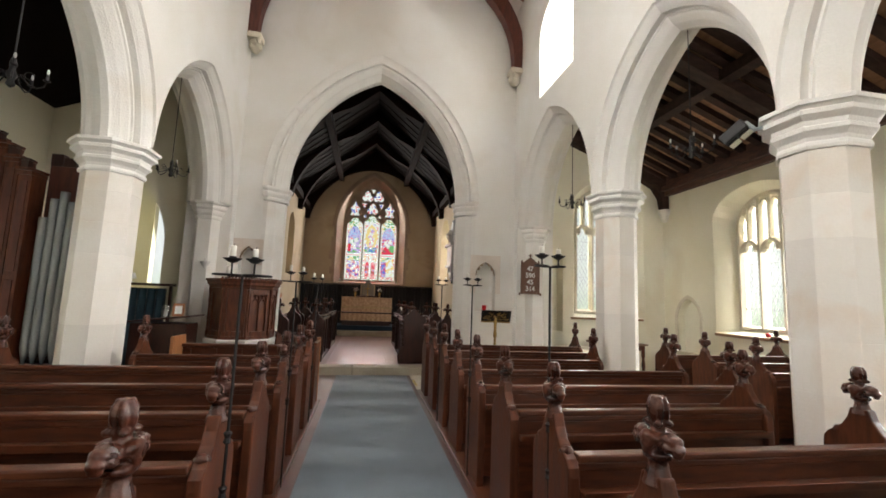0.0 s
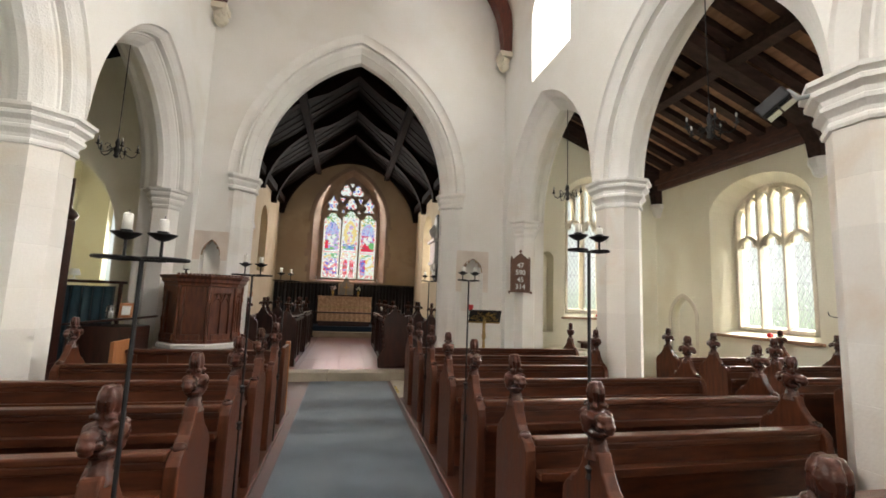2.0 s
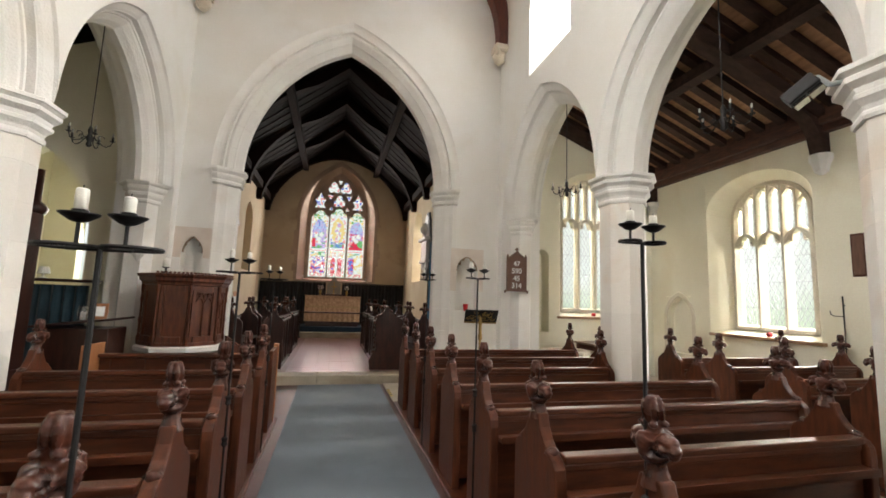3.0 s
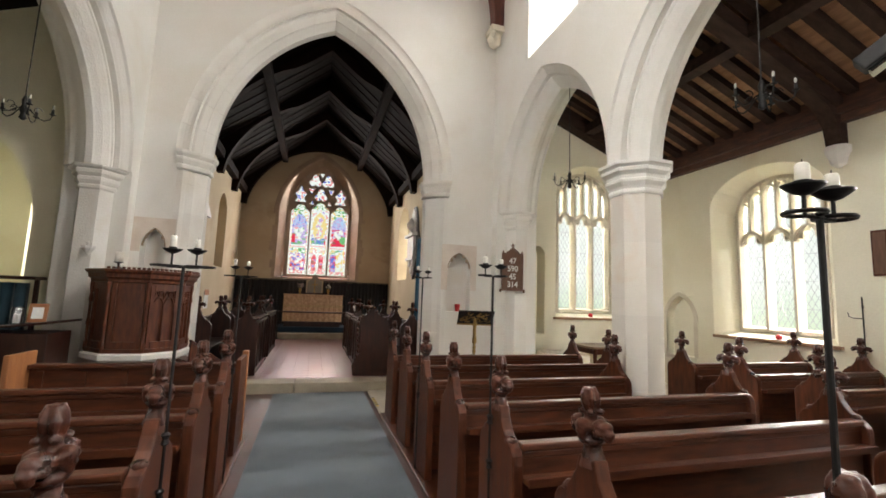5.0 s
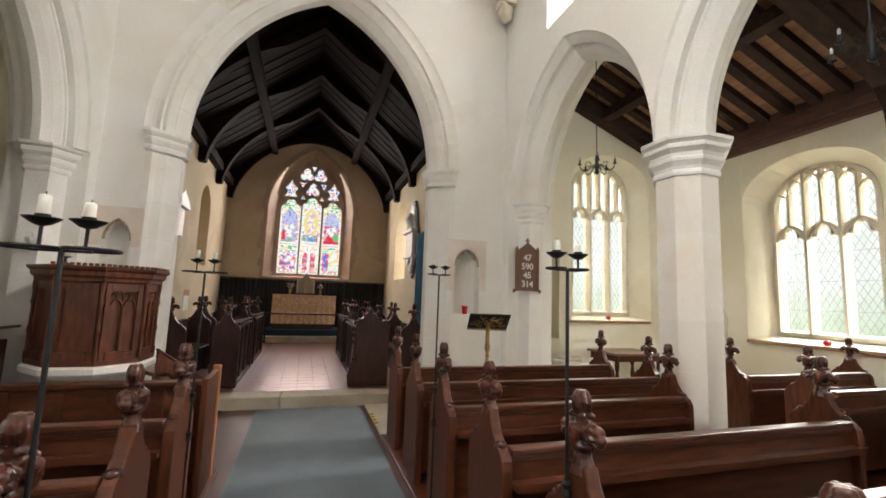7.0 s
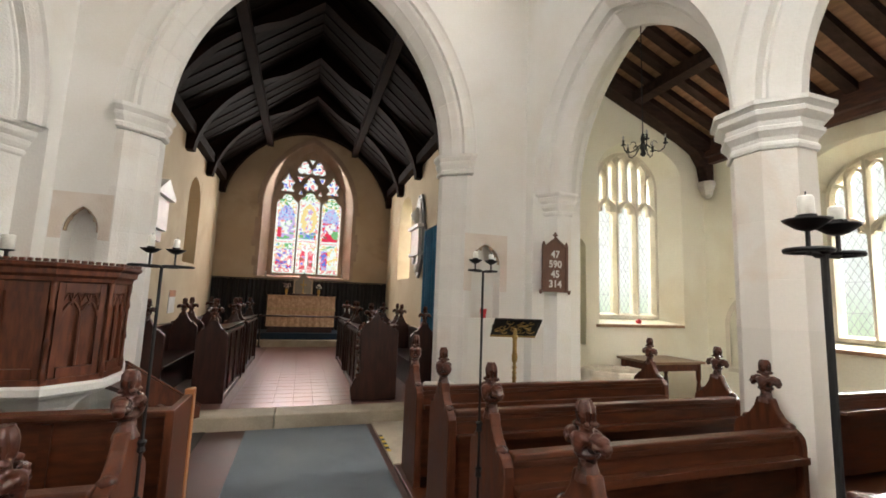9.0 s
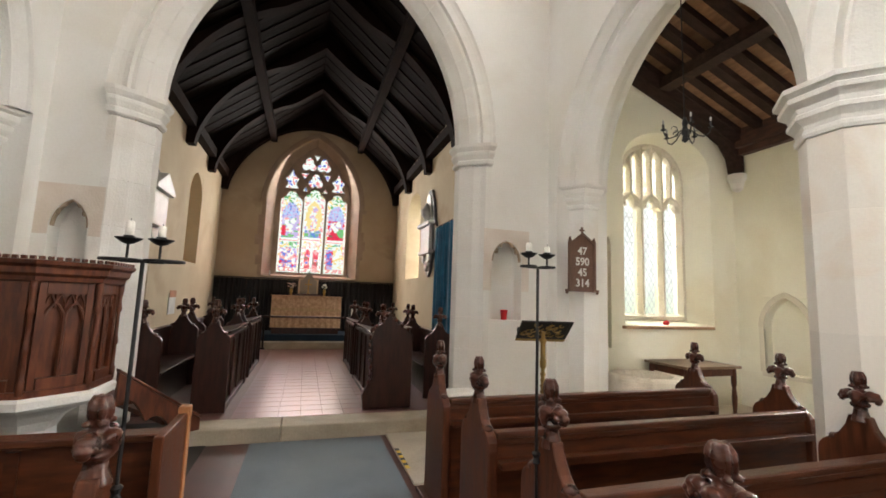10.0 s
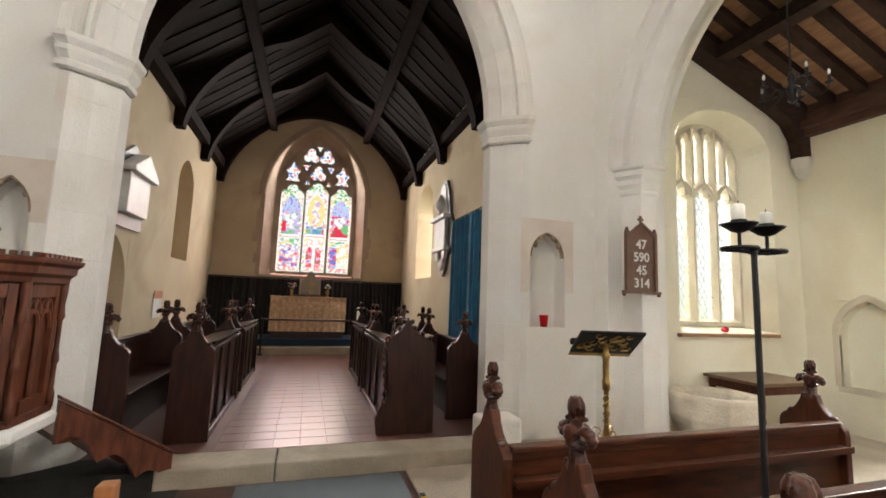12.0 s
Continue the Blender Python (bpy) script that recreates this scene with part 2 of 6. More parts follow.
def prism(bm, pts, at, a, b):
    """A closed outline pushed from a to b; at(p, q, d) gives the place of outline point (p, q) at depth d."""
    lo = [bm.verts.new(at(p, q, a)) for p, q in pts]
    hi = [bm.verts.new(at(p, q, b)) for p, q in pts]
    n = len(pts)
    bm.faces.new(lo)
    bm.faces.new(hi[::-1])
    for i in range(n):
        bm.faces.new((lo[i], hi[i], hi[(i + 1) % n], lo[(i + 1) % n]))


def lathe(bm, profile, c=(0, 0), seg=16, turn=0.0):
    """Rings of (radius, z) round an upright axis."""
    rings = []
    for r, z in profile:
        rings.append([bm.verts.new((c[0] + r * math.cos(turn + 2 * math.pi * i / seg), c[1] + r * math.sin(turn + 2 * math.pi * i / seg), z)) for i in range(seg)])
    for a, b in zip(rings, rings[1:]):
        for i in range(seg):
            bm.faces.new((a[i], a[(i + 1) % seg], b[(i + 1) % seg], b[i]))
    bm.faces.new(rings[0][::-1])
    bm.faces.new(rings[-1])


def tube(bm, pts, r, seg=8):
    pts = [Vector(p) for p in pts]
    rings = []
    for i, p in enumerate(pts):
        d = (pts[min(i + 1, len(pts) - 1)] - pts[max(i - 1, 0)]).normalized()
        side = d.cross(Vector((0, 0, 1)) if abs(d.z) < 0.9 else Vector((1, 0, 0))).normalized()
        up = side.cross(d)
        rr = r[i] if isinstance(r, (list, tuple)) else r
        rings.append([bm.verts.new(p + rr * (math.cos(2 * math.pi * k / seg) * side + math.sin(2 * math.pi * k / seg) * up)) for k in range(seg)])
    for a, b in zip(rings, rings[1:]):
        for i in range(seg):
            bm.faces.new((a[i], a[(i + 1) % seg], b[(i + 1) % seg], b[i]))
    bm.faces.new(rings[0][::-1])
    bm.faces.new(rings[-1])


def blob(bm, c, r, seg=10, rings=7, wob=0.0):
    """A rounded lump, a little uneven where wob is set."""
    c = Vector(c)
    rows = []
    for j in range(1, rings):
        th = math.pi * j / rings
        row = []
        for i in range(seg):
            ph = 2 * math.pi * i / seg
            k = 1 + wob * math.sin(3 * ph + 2 * j)
            row.append(bm.verts.new(c + Vector((r[0] * k * math.sin(th) * math.cos(ph), r[1] * k * math.sin(th) * math.sin(ph), r[2] * math.cos(th)))))
        rows.append(row)
    top, bot = bm.verts.new(c + Vector((0, 0, r[2]))), bm.verts.new(c - Vector((0, 0, r[2])))
    for i in range(seg):
        bm.faces.new((top, rows[0][i], rows[0][(i + 1) % seg]))
        bm.faces.new((bot, rows[-1][(i + 1) % seg], rows[-1][i]))
    for a, b in zip(rows, rows[1:]):
        for i in range(seg):
            bm.faces.new((a[i], b[i], b[(i + 1) % seg], a[(i + 1) % seg]))


def bar(bm, pts, width, d0, d1, at):
    """A flat-faced bar of that width along points (p, q) in a wall's plane, from depth d0 to d1."""
    rows = []
    for i, (p, q) in enumerate(pts):
        a, b = pts[max(i - 1, 0)], pts[min(i + 1, len(pts) - 1)]
        d = Vector((b[0] - a[0], b[1] - a[1])).normalized()
        nx, ny = -d.y * width / 2, d.x * width / 2
        dm = (d0 + d1) / 2
        rows.append([bm.verts.new(at(*c)) for c in ((p + nx, q + ny, dm), (p + nx * 0.45, q + ny * 0.45, d0), (p - nx * 0.45, q - ny * 0.45, d0),
                                                      (p - nx, q - ny, dm), (p - nx * 0.45, q - ny * 0.45, d1), (p + nx * 0.45, q + ny * 0.45, d1))])
    for a, b in zip(rows, rows[1:]):
        for i in range(6):
            bm.faces.new((a[i], a[(i + 1) % 6], b[(i + 1) % 6], b[i]))
    bm.faces.new(rows[0])
    bm.faces.new(rows[-1][::-1])


# pointed arches: half-span a, rise h; o is the distance outside the inner edge, s runs 0 to 1 from springing to apex
def arch_point(a, h, o, s, side):
    r = (a * a + h * h) / (2 * a)
    c = r - a
    th = s * math.acos(max(-1, min(1, c / (r + o))))
    return side * ((r + o) * math.cos(th) - c), (r + o) * math.sin(th)


def arch_outline(a, h, o=0.0, n=12):
    left = [arch_point(a, h, o, i / n, -1) for i in range(n + 1)]
    return left + [arch_point(a, h, o, i / n, 1) for i in range(n - 1, -1, -1)]


def low_outline(a, h, n=16, power=2.0):
    """A low segmental or four-centred head."""
    return [(-a * math.cos(math.pi * i / n), h * (math.sin(math.pi * i / n) ** (2.0 / power))) for i in range(n + 1)]


def arch_sweep(bm, a, h, z0, profile, at, s0=0.0, s1=1.0, sides=(-1, 1), n=14, cap=False):
    """Sweeps a profile of (depth, offset) round an arch."""
    for side in sides:
        rows = []
        for i in range(n + 1):
            s = s0 + (s1 - s0) * i / n
            rows.append([bm.verts.new(at(*(lambda p: (p[0], z0 + p[1]))(arch_point(a, h, o, s, side)), w)) for w, o in profile])
        for p, q in zip(rows, rows[1:]):
            for k in range(len(profile) - 1):
                bm.faces.new((p[k], p[k + 1], q[k + 1], q[k]))
            if cap:
                bm.faces.new((p[-1], p[0], q[0], q[-1]))
        if cap:
            bm.faces.new(rows[0])
            bm.faces.new(rows[-1][::-1])


def spandrel(bm, outline, u0, u1, ztop, at, d):
    """The flat wall over an opening's outline (points p, q), from u0 to u1 and up to ztop, at depth d."""
    top = [bm.verts.new(at(p, ztop, d)) for p, q in outline]
    low = [bm.verts.new(at(p, q, d)) for p, q in outline]
    for i in range(len(outline) - 1):
        if abs(outline[i + 1][0] - outline[i][0]) > 1e-5:
            bm.faces.new((low[i], low[i + 1], top[i + 1], top[i]))
    zs = min(outline[0][1], outline[-1][1])
    for ua, ub in ((u0, outline[0][0]), (outline[-1][0], u1)):
        if ub - ua > 1e-4:
            bm.faces.new([bm.verts.new(at(p, q, d)) for p, q in ((ua, zs), (ub, zs), (ub, ztop), (ua, ztop))])


def rect_wall(bm, us, zs, holes, at, d0, d1):
    """A wall between us and zs with rectangular holes (u0, u1, z0, z1) right through it, from depth d0 to d1."""
    gu = sorted({*us, *(h[0] for h in holes), *(h[1] for h in holes)})
    gz = sorted({*zs, *(h[2] for h in holes), *(h[3] for h in holes)})
    gu = [u for u in gu if us[0] <= u <= us[1]]
    gz = [z for z in gz if zs[0] <= z <= zs[1]]

    def hole(i, j):
        if not (0 <= i < len(gu) - 1 and 0 <= j < len(gz) - 1):
            return True
        u, z = (gu[i] + gu[i + 1]) / 2, (gz[j] + gz[j + 1]) / 2
        return any(h[0] < u < h[1] and h[2] < z < h[3] for h in holes)

    def quad(*p):
        bm.faces.new([bm.verts.new(at(*q)) for q in p])
    for i in range(len(gu) - 1):
        for j in range(len(gz) - 1):
            if hole(i, j):
                continue
            a, b, c, e = gu[i], gu[i + 1], gz[j], gz[j + 1]
            for d in (d0, d1):
                quad((a, c, d), (b, c, d), (b, e, d), (a, e, d))
            if hole(i - 1, j):
                quad((a, c, d0), (a, e, d0), (a, e, d1), (a, c, d1))
            if hole(i + 1, j):
                quad((b, c, d0), (b, e, d0), (b, e, d1), (b, c, d1))
            if hole(i, j - 1):
                quad((a, c, d0), (b, c, d0), (b, c, d1), (a, c, d1))
            if hole(i, j + 1):
                quad((a, e, d0), (b, e, d0), (b, e, d1), (a, e, d1))


def structure(name, bm, mat, label="", category="", smooth=False, bevel=0.0):
    return tagged(part(name, bm, mat, None, label, smooth, bevel), label, category, kind="structure")


# places: a wall's own (along, up, depth) to the world
def east_facing(y):
    return lambda u, z, d: (u, y + d, z)


def south_facing(x):
    return lambda u, z, d: (x + d, u, z)


def north_facing(x):
    return lambda u, z, d: (x - d, u, z)


# ---------------------------------------------------------------- structure
NX, SX = -2.2, 3.05            # nave faces of the two arcades
THICK = 0.74                   # arcade walls
CW = 8.2                       # west face of the chancel arch wall
PIERS = (5.22, 2.60, -0.02, -2.64)
NPIERS = (5.16, 2.54, -0.08, -2.70)
BAY = 2.62
SPRING = 2.88
NSPRING = 2.92

bm = bmesh.new()
box(bm, -6.2, 7.8, -6.2, 9.7, -0.31, 0.0)
structure("floor", bm, floor_stone, "worn pale stone and tile church floor", "floor")
bm = bmesh.new()
box(bm, -3.0, 1.14, -5.4, 8.1, 0.0, 0.006)
structure("floor_aisle", bm, nave_tile, "dark red tiled centre aisle floor", "floor")
bm = bmesh.new()
box(bm, -2.7, 3.2, 8.4, 16.4, -0.3, 0.142)
structure("floor_chancel", bm, mortar, "raised chancel floor under red tiles", "floor")


FRONT = [(0.0, 0.255), (0.03, 0.243), (0.045, 0.225), (0.075, 0.188), (0.10, 0.166), (0.104, 0.158), (0.168, 0.150), (0.170, 0.128), (0.188, 0.120), (0.20, 0.104), (0.255, 0.052), (0.315, 0.014), (0.332, 0.0)]


def limited(half, rise, o, s, side, lim):
    """The arch point at offset o, or where its ring meets the pier's middle; and the offset there."""
    p = arch_point(half, rise, o, s, side)
    if abs(p[0]) <= lim:
        return p, o
    lo, hi = 0.0, o
    for _ in range(24):
        m = (lo + hi) / 2
        lo, hi = (m, hi) if abs(arch_point(half, rise, m, s, side)[0]) < lim else (lo, m)
    return arch_point(half, rise, lo, s, side), lo


def front_depth(o):
    for (d0, o0), (d1, o1) in zip(FRONT, FRONT[1:]):
        if o1 <= o <= o0:
            return d0 + (d1 - d0) * (o0 - o) / max(1e-6, o0 - o1)
    return FRONT[-1][0]


def arcade(name, at, bays, spring):
    """One side of the nave: pointed arches on octagonal piers, with the wall over them. bays: centre along y, half-span, wall from and to, rise."""
    wall = bmesh.new()
    t, out, n = THICK, FRONT[0][1], 44
    rings = []
    for yc, half, y0, y1, rise in bays:
        sh = lambda u, z, d, c=yc: at(u + c, spring + z, d)
        bm = bmesh.new()
        for side, lim in ((-1, yc - y0), (1, y1 - yc)):
            rows, edge = [], []
            for i in range(n + 1):
                row = []
                for back in (False, True):
                    for d, o in (FRONT[::-1] if back else FRONT):
                        p, oo = limited(half, rise, o, i / n, side, lim)
                        dd = d if oo == o else front_depth(oo)
                        row.append(bm.verts.new(sh(p[0], p[1], t - dd if back else dd)))
                rows.append(row)
                edge.append(limited(half, rise, out, i / n, side, lim)[0])
            for a, b in zip(rows, rows[1:]):
                for k in range(len(a) - 1):
                    bm.faces.new((a[k], a[k + 1], b[k + 1], b[k]))
            for d in (0.0, t):
                for a, b in zip(edge, edge[1:]):
                    if abs(a[0] - b[0]) > 1e-5:
                        wall.faces.new([wall.verts.new(sh(*q, d)) for q in (a, b, (b[0], 4.95 - spring), (a[0], 4.95 - spring))])
                if lim - abs(edge[0][0]) > 1e-4:
                    wall.faces.new([wall.verts.new(sh(*q, d)) for q in ((edge[0][0], 0.0), (side * lim, 0.0), (side * lim, 4.95 - spring), (edge[0][0], 4.95 - spring))])
        bmesh.ops.remove_doubles(bm, verts=bm.verts, dist=1e-5)
        rings.append(bm)
    ob = structure(name, wall, plaster, "white limewashed nave arcade wall over pointed arches", "wall")
    for bm in rings:
        part("arch", bm, stone, ob, "pale stone pointed arch of two moulded orders")
    return ob


def pier(x, y, spring, girth=1.0):
    """Octagonal pier: base, shaft and moulded capital."""
    ob = thing("pier", "octagonal pale limestone pier with a moulded capital", "pier", "nave piers")
    k = girth / math.cos(math.pi / 8)
    t = math.pi / 8
    bm = bmesh.new()
    lathe(bm, [(0.30 * k, 0), (0.30 * k, 0.10), (0.275 * k, 0.14), (0.25 * k, 0.2)], (x, y), 8, t)
    part("base", bm, stone, ob)
    rng = random.Random(int(y * 100) + 7)
    z = 0.2
    top = spring - 0.33
    while z < top - 0.02:
        h = min(rng.uniform(0.30, 0.44), top - z)
        if top - z - h < 0.15:
            h = top - z
        bm = bmesh.new()
        lathe(bm, [(0.2375 * k, z), (0.239 * k, z + 0.002), (0.239 * k, z + h - 0.002), (0.2375 * k, z + h)], (x, y), 8, t)
        part("shaft_stone", bm, block_stone, ob)
        z += h
    bm = bmesh.new()
    c = spring
    lathe(bm, [(0.239 * k, c - 0.33), (0.256 * k, c - 0.326), (0.262 * k, c - 0.305), (0.258 * k, c - 0.285), (0.247 * k, c - 0.272), (0.256 * k, c - 0.245), (0.282 * k, c - 0.215), (0.292 * k, c - 0.205),
                   (0.294 * k, c - 0.178), (0.279 * k, c - 0.168), (0.288 * k, c - 0.135), (0.322 * k, c - 0.108), (0.332 * k, c - 0.10), (0.334 * k, c - 0.07), (0.318 * k, c - 0.06),
                   (0.342 * k, c - 0.04), (0.356 * k, c - 0.034), (0.358 * k, c - 0.004), (0.354 * k, c)], (x, y), 8, t)
    part("capital", bm, stone, ob, "moulded octagonal stone capital")
    return ob


def bay_list(piers, half_pier, respond_y, rise):
    east = ((piers[0] + half_pier + respond_y) / 2, (respond_y - piers[0] - half_pier) / 2, piers[0], 8.3, rise)
    return [east] + [(p - BAY / 2, BAY / 2 - half_pier, p - BAY, p, rise - 0.05) for p in piers]


arcade("wall_south_arcade", south_facing(SX), bay_list(PIERS, 0.25, 7.73, 1.57), SPRING)
arcade("wall_north_arcade", north_facing(NX), bay_list(NPIERS, 0.25, 7.70, 1.53), NSPRING)
for py in PIERS:
    pier(SX + THICK / 2, py, SPRING)
for py in NPIERS:
    pier(NX - THICK / 2, py, NSPRING, 1.07)


def respond(x, spring, name="respond"):
    """Half-octagon against the east end of an arcade."""
    ob = thing(name, "half octagonal limestone respond with moulded capital", "pier", "arcade responds")
    y1 = CW + 0.1
    for nm, prof in (("shaft", [(0.25, 0.0), (0.25, spring - 0.30)]), ("capital", [(0.25, spring - 0.30), (0.27, spring - 0.28), (0.275, spring - 0.25), (0.26, spring - 0.235), (0.29, spring - 0.19), (0.295, spring - 0.15),
                     (0.28, spring - 0.14), (0.315, spring - 0.10), (0.32, spring - 0.06), (0.315, spring - 0.05), (0.345, spring - 0.03), (0.352, spring - 0.004), (0.348, spring)])):
        bm = bmesh.new()
        rows = []
        for r, z in prof:
            e = r - 0.25
            pts = [(x - r, y1), (x - r, CW - 0.09 - e), (x - r * 0.42, CW - 0.37 - e), (x + r * 0.42, CW - 0.37 - e), (x + r, CW - 0.09 - e), (x + r, y1)]
            rows.append([bm.verts.new((p, q, z)) for p, q in pts])
        for a, b in zip(rows, rows[1:]):
            for i in range(5):
                bm.faces.new((a[i], a[i + 1], b[i + 1], b[i]))
        bm.faces.new(rows[-1])
        part(nm, bm, stone, ob)
    return ob


for nm, x0, x1, zt in (("south", SX, SX + THICK, SPRING), ("north", NX - THICK, NX, NSPRING)):
    bm = bmesh.new()
    box(bm, x0, x1, 8.0, 8.199, 0.0, zt - 0.001)
    structure("wall_%s_respond" % nm, bm, plaster, "short white wall behind the respond", "wall")
respond(SX + THICK / 2, SPRING)
respond(NX - THICK / 2, NSPRING)

# upper nave walls with clerestory openings
# only the first, on the south, is seen; the rest are added for light
CLER = [(5.72, 6.98), (1.55, 2.8), (-2.8, -1.55)]
for nm, at in (("wall_south_clerestory", south_facing(SX)), ("wall_north_clerestory", north_facing(NX))):
    bm = bmesh.new()
    cler = CLER if "south" in nm else CLER[1:]
    rect_wall(bm, (-6.0, 8.9), (4.95, 7.6), [(a, b, 5.05, 6.75) for a, b in cler], at, 0.0, THICK)
    structure(nm, bm, plaster, "white limewashed upper nave wall", "wall")
    for a, b in cler:
        bm = bmesh.new()
        prism(bm, [(0.004, 5.052), (THICK - 0.12, 5.85), (THICK - 0.12, 5.0), (0.004, 5.0)], lambda d, z, u, at=at: at(u, z, d), a, b)
        structure("trim_clerestory_sill", bm, plaster, "steeply sloping white window sill", "sill")
        bm = bmesh.new()
        half = (b - a) / 2
        sh = lambda u, z, d, c=(a + b) / 2, at=at: at(u + c, z, d)
        ol = [(p, 6.2 + q) for p, q in low_outline(half, 0.5, 14)]
        spandrel(bm, ol, -half, half, 6.76, sh, 0.004)
        lo = [bm.verts.new(sh(p, q, 0.004)) for p, q in ol]
        hi = [bm.verts.new(sh(p, q, THICK - 0.1)) for p, q in ol]
        for i in range(len(ol) - 1):
            bm.faces.new((lo[i], lo[i + 1], hi[i + 1], hi[i]))
        structure("trim_clerestory_head", bm, plaster, "arched white window head", "trim")

# chancel arch wall
AC, AA, AH, ASP = 0.255, 1.635, 2.41, 3.36
CT = 0.62
at_c = lambda u, z, d: (u + AC, CW + d, z)
bm = bmesh.new()
ol = [(p, ASP + q) for p, q in arch_outline(AA, AH, 0.41, 20)]
ends = (NX - 0.5 - AC, SX + 0.5 - AC)
NICHES = ((2.48, 0.20, 1.21, 1.92), (-1.93, 0.15, 1.55, 1.98))
for d in (0.0, CT):
    spandrel(bm, ol, *ends, 9.6, at_c, d)
structure("wall_chancel_arch", bm, plaster, "white limewashed wall over the chancel arch", "wall")
for side, (ua, ub) in (("north", (ends[0], -AA - 0.36)), ("south", (AA + 0.36, ends[1]))):
    bm = bmesh.new()
    holes = [(x - AC - w, x - AC + w, z0, z1 + 0.26) for x, w, z0, z1 in NICHES if ua < x - AC < ub]
    rect_wall(bm, (ua, ub), (0.0, ASP), holes, at_c, 0.0, CT)
    structure("wall_chancel_arch_" + side, bm, plaster, "white limewashed wall beside the chancel arch", "wall")
arch_prof = [(0.0, 0.410), (0.006, 0.408), (0.022, 0.385), (0.036, 0.345), (0.036, 0.30), (0.024, 0.262), (0.016, 0.248), (0.068, 0.236), (0.062, 0.196), (0.07, 0.180), (0.115, 0.118), (0.122, 0.102), (0.145, 0.092), (0.24, 0.0),
             (CT - 0.25, 0.000), (CT - 0.15, 0.090), (CT - 0.12, 0.180), (CT - 0.06, 0.270), (CT, 0.410)]
carch = tagged(new("chancel_arch"), "tall pointed stone chancel arch of jointed voussoirs", "arch", kind="structure")
NV = 9
for side in (-1, 1):
    for k in range(NV):
        bm = bmesh.new()
        g = 0.0004
        arch_sweep(bm, AA, AH, ASP, arch_prof, at_c, k / NV + g, (k + 1) / NV - g, (side,), 3, cap=True)
        part("voussoir", bm, white_block, carch)
jamb_prof = [(0.0, 0.36), (0.0, 0.29), (0.04, 0.24), (0.09, 0.16), (0.12, 0.13), (0.22, 0.02), (CT - 0.22, 0.02), (CT - 0.1, 0.18), (CT, 0.36)]
for side in (-1, 1):
    z = 0.0
    rng = random.Random(side + 5)
    while z < ASP - 0.3:
        h = min(rng.uniform(0.3, 0.46), ASP - 0.28 - z)
        if ASP - 0.28 - z - h < 0.12:
            h = ASP - 0.28 - z
        bm = bmesh.new()
        lo = [bm.verts.new(at_c(side * (AA + o), z + 0.0006, d)) for d, o in jamb_prof]
        hi = [bm.verts.new(at_c(side * (AA + o), z + h - 0.0006, d)) for d, o in jamb_prof]
        bm.faces.new(lo), bm.faces.new(hi)
        for i in range(len(lo)):
            bm.faces.new((lo[i], lo[(i + 1) % len(lo)], hi[(i + 1) % len(lo)], hi[i]))
        part("jamb_stone", bm, white_block, carch)
        z += h
    bm = bmesh.new()
    rows = []
    for e, dz in ((0.0, -0.27), (0.03, -0.25), (0.035, -0.21), (0.015, -0.19), (0.05, -0.13), (0.055, -0.10), (0.04, -0.09), (0.08, -0.04), (0.085, 0.0), (0.0, 0.002)):
        pts = [(-0.003 - e, 0.36 + e * 0.4), (-0.003 - e, 0.29 + e * 0.2), (0.09 - e * 0.7, 0.16 - e * 0.7), (0.22 - e * 0.4, 0.018 - e), (CT - 0.22, 0.018 - e), (CT - 0.1, 0.18 - e), (CT + e, 0.36)]
        rows.append([bm.verts.new(at_c(side * (AA + o), ASP + dz, d)) for d, o in pts])
    for a, b in zip(rows, rows[1:]):
        for i in range(len(a) - 1):
            bm.faces.new((a[i], a[i + 1], b[i + 1], b[i]))
    part("capital", bm, stone, carch, "moulded stone capital")

# south aisle: walls and roof
AEY, ASX = 8.48, 6.62
bm = bmesh.new()
rect_wall(bm, (SX + 0.5, 7.7), (0.0, 6.6), [(4.47, 6.13, 1.16, 4.14), (3.97, 4.24, 0.85, 2.44)], east_facing(AEY), 0.0, 0.75)
structure("wall_aisle_east", bm, cream, "cream limewashed east wall of the side aisle", "wall")
bm = bmesh.new()
SWIN = (6.22, 1.9, -2.3)
rect_wall(bm, (-6.0, AEY), (0.0, 4.4), [(c - 0.88, c + 0.88, 1.0, 3.64) for c in SWIN] + [(7.49, 8.09, 0.55, 1.62)], south_facing(ASX), 0.0, 0.7)
structure("wall_aisle_south", bm, cream, "cream limewashed south wall of the side aisle", "wall")
bm = bmesh.new()
rect_wall(bm, (SX + 0.3, SX + THICK + 0.02), (0.0, 6.4), [], lambda u, z, d: (u, 8.3 + d, z), 0.0, 0.6)
structure("wall_aisle_return", bm, cream, "short cream wall between chancel arch and aisle", "wall")


def aisle_z(x):
    return 4.10 + (ASX - x) * 0.40


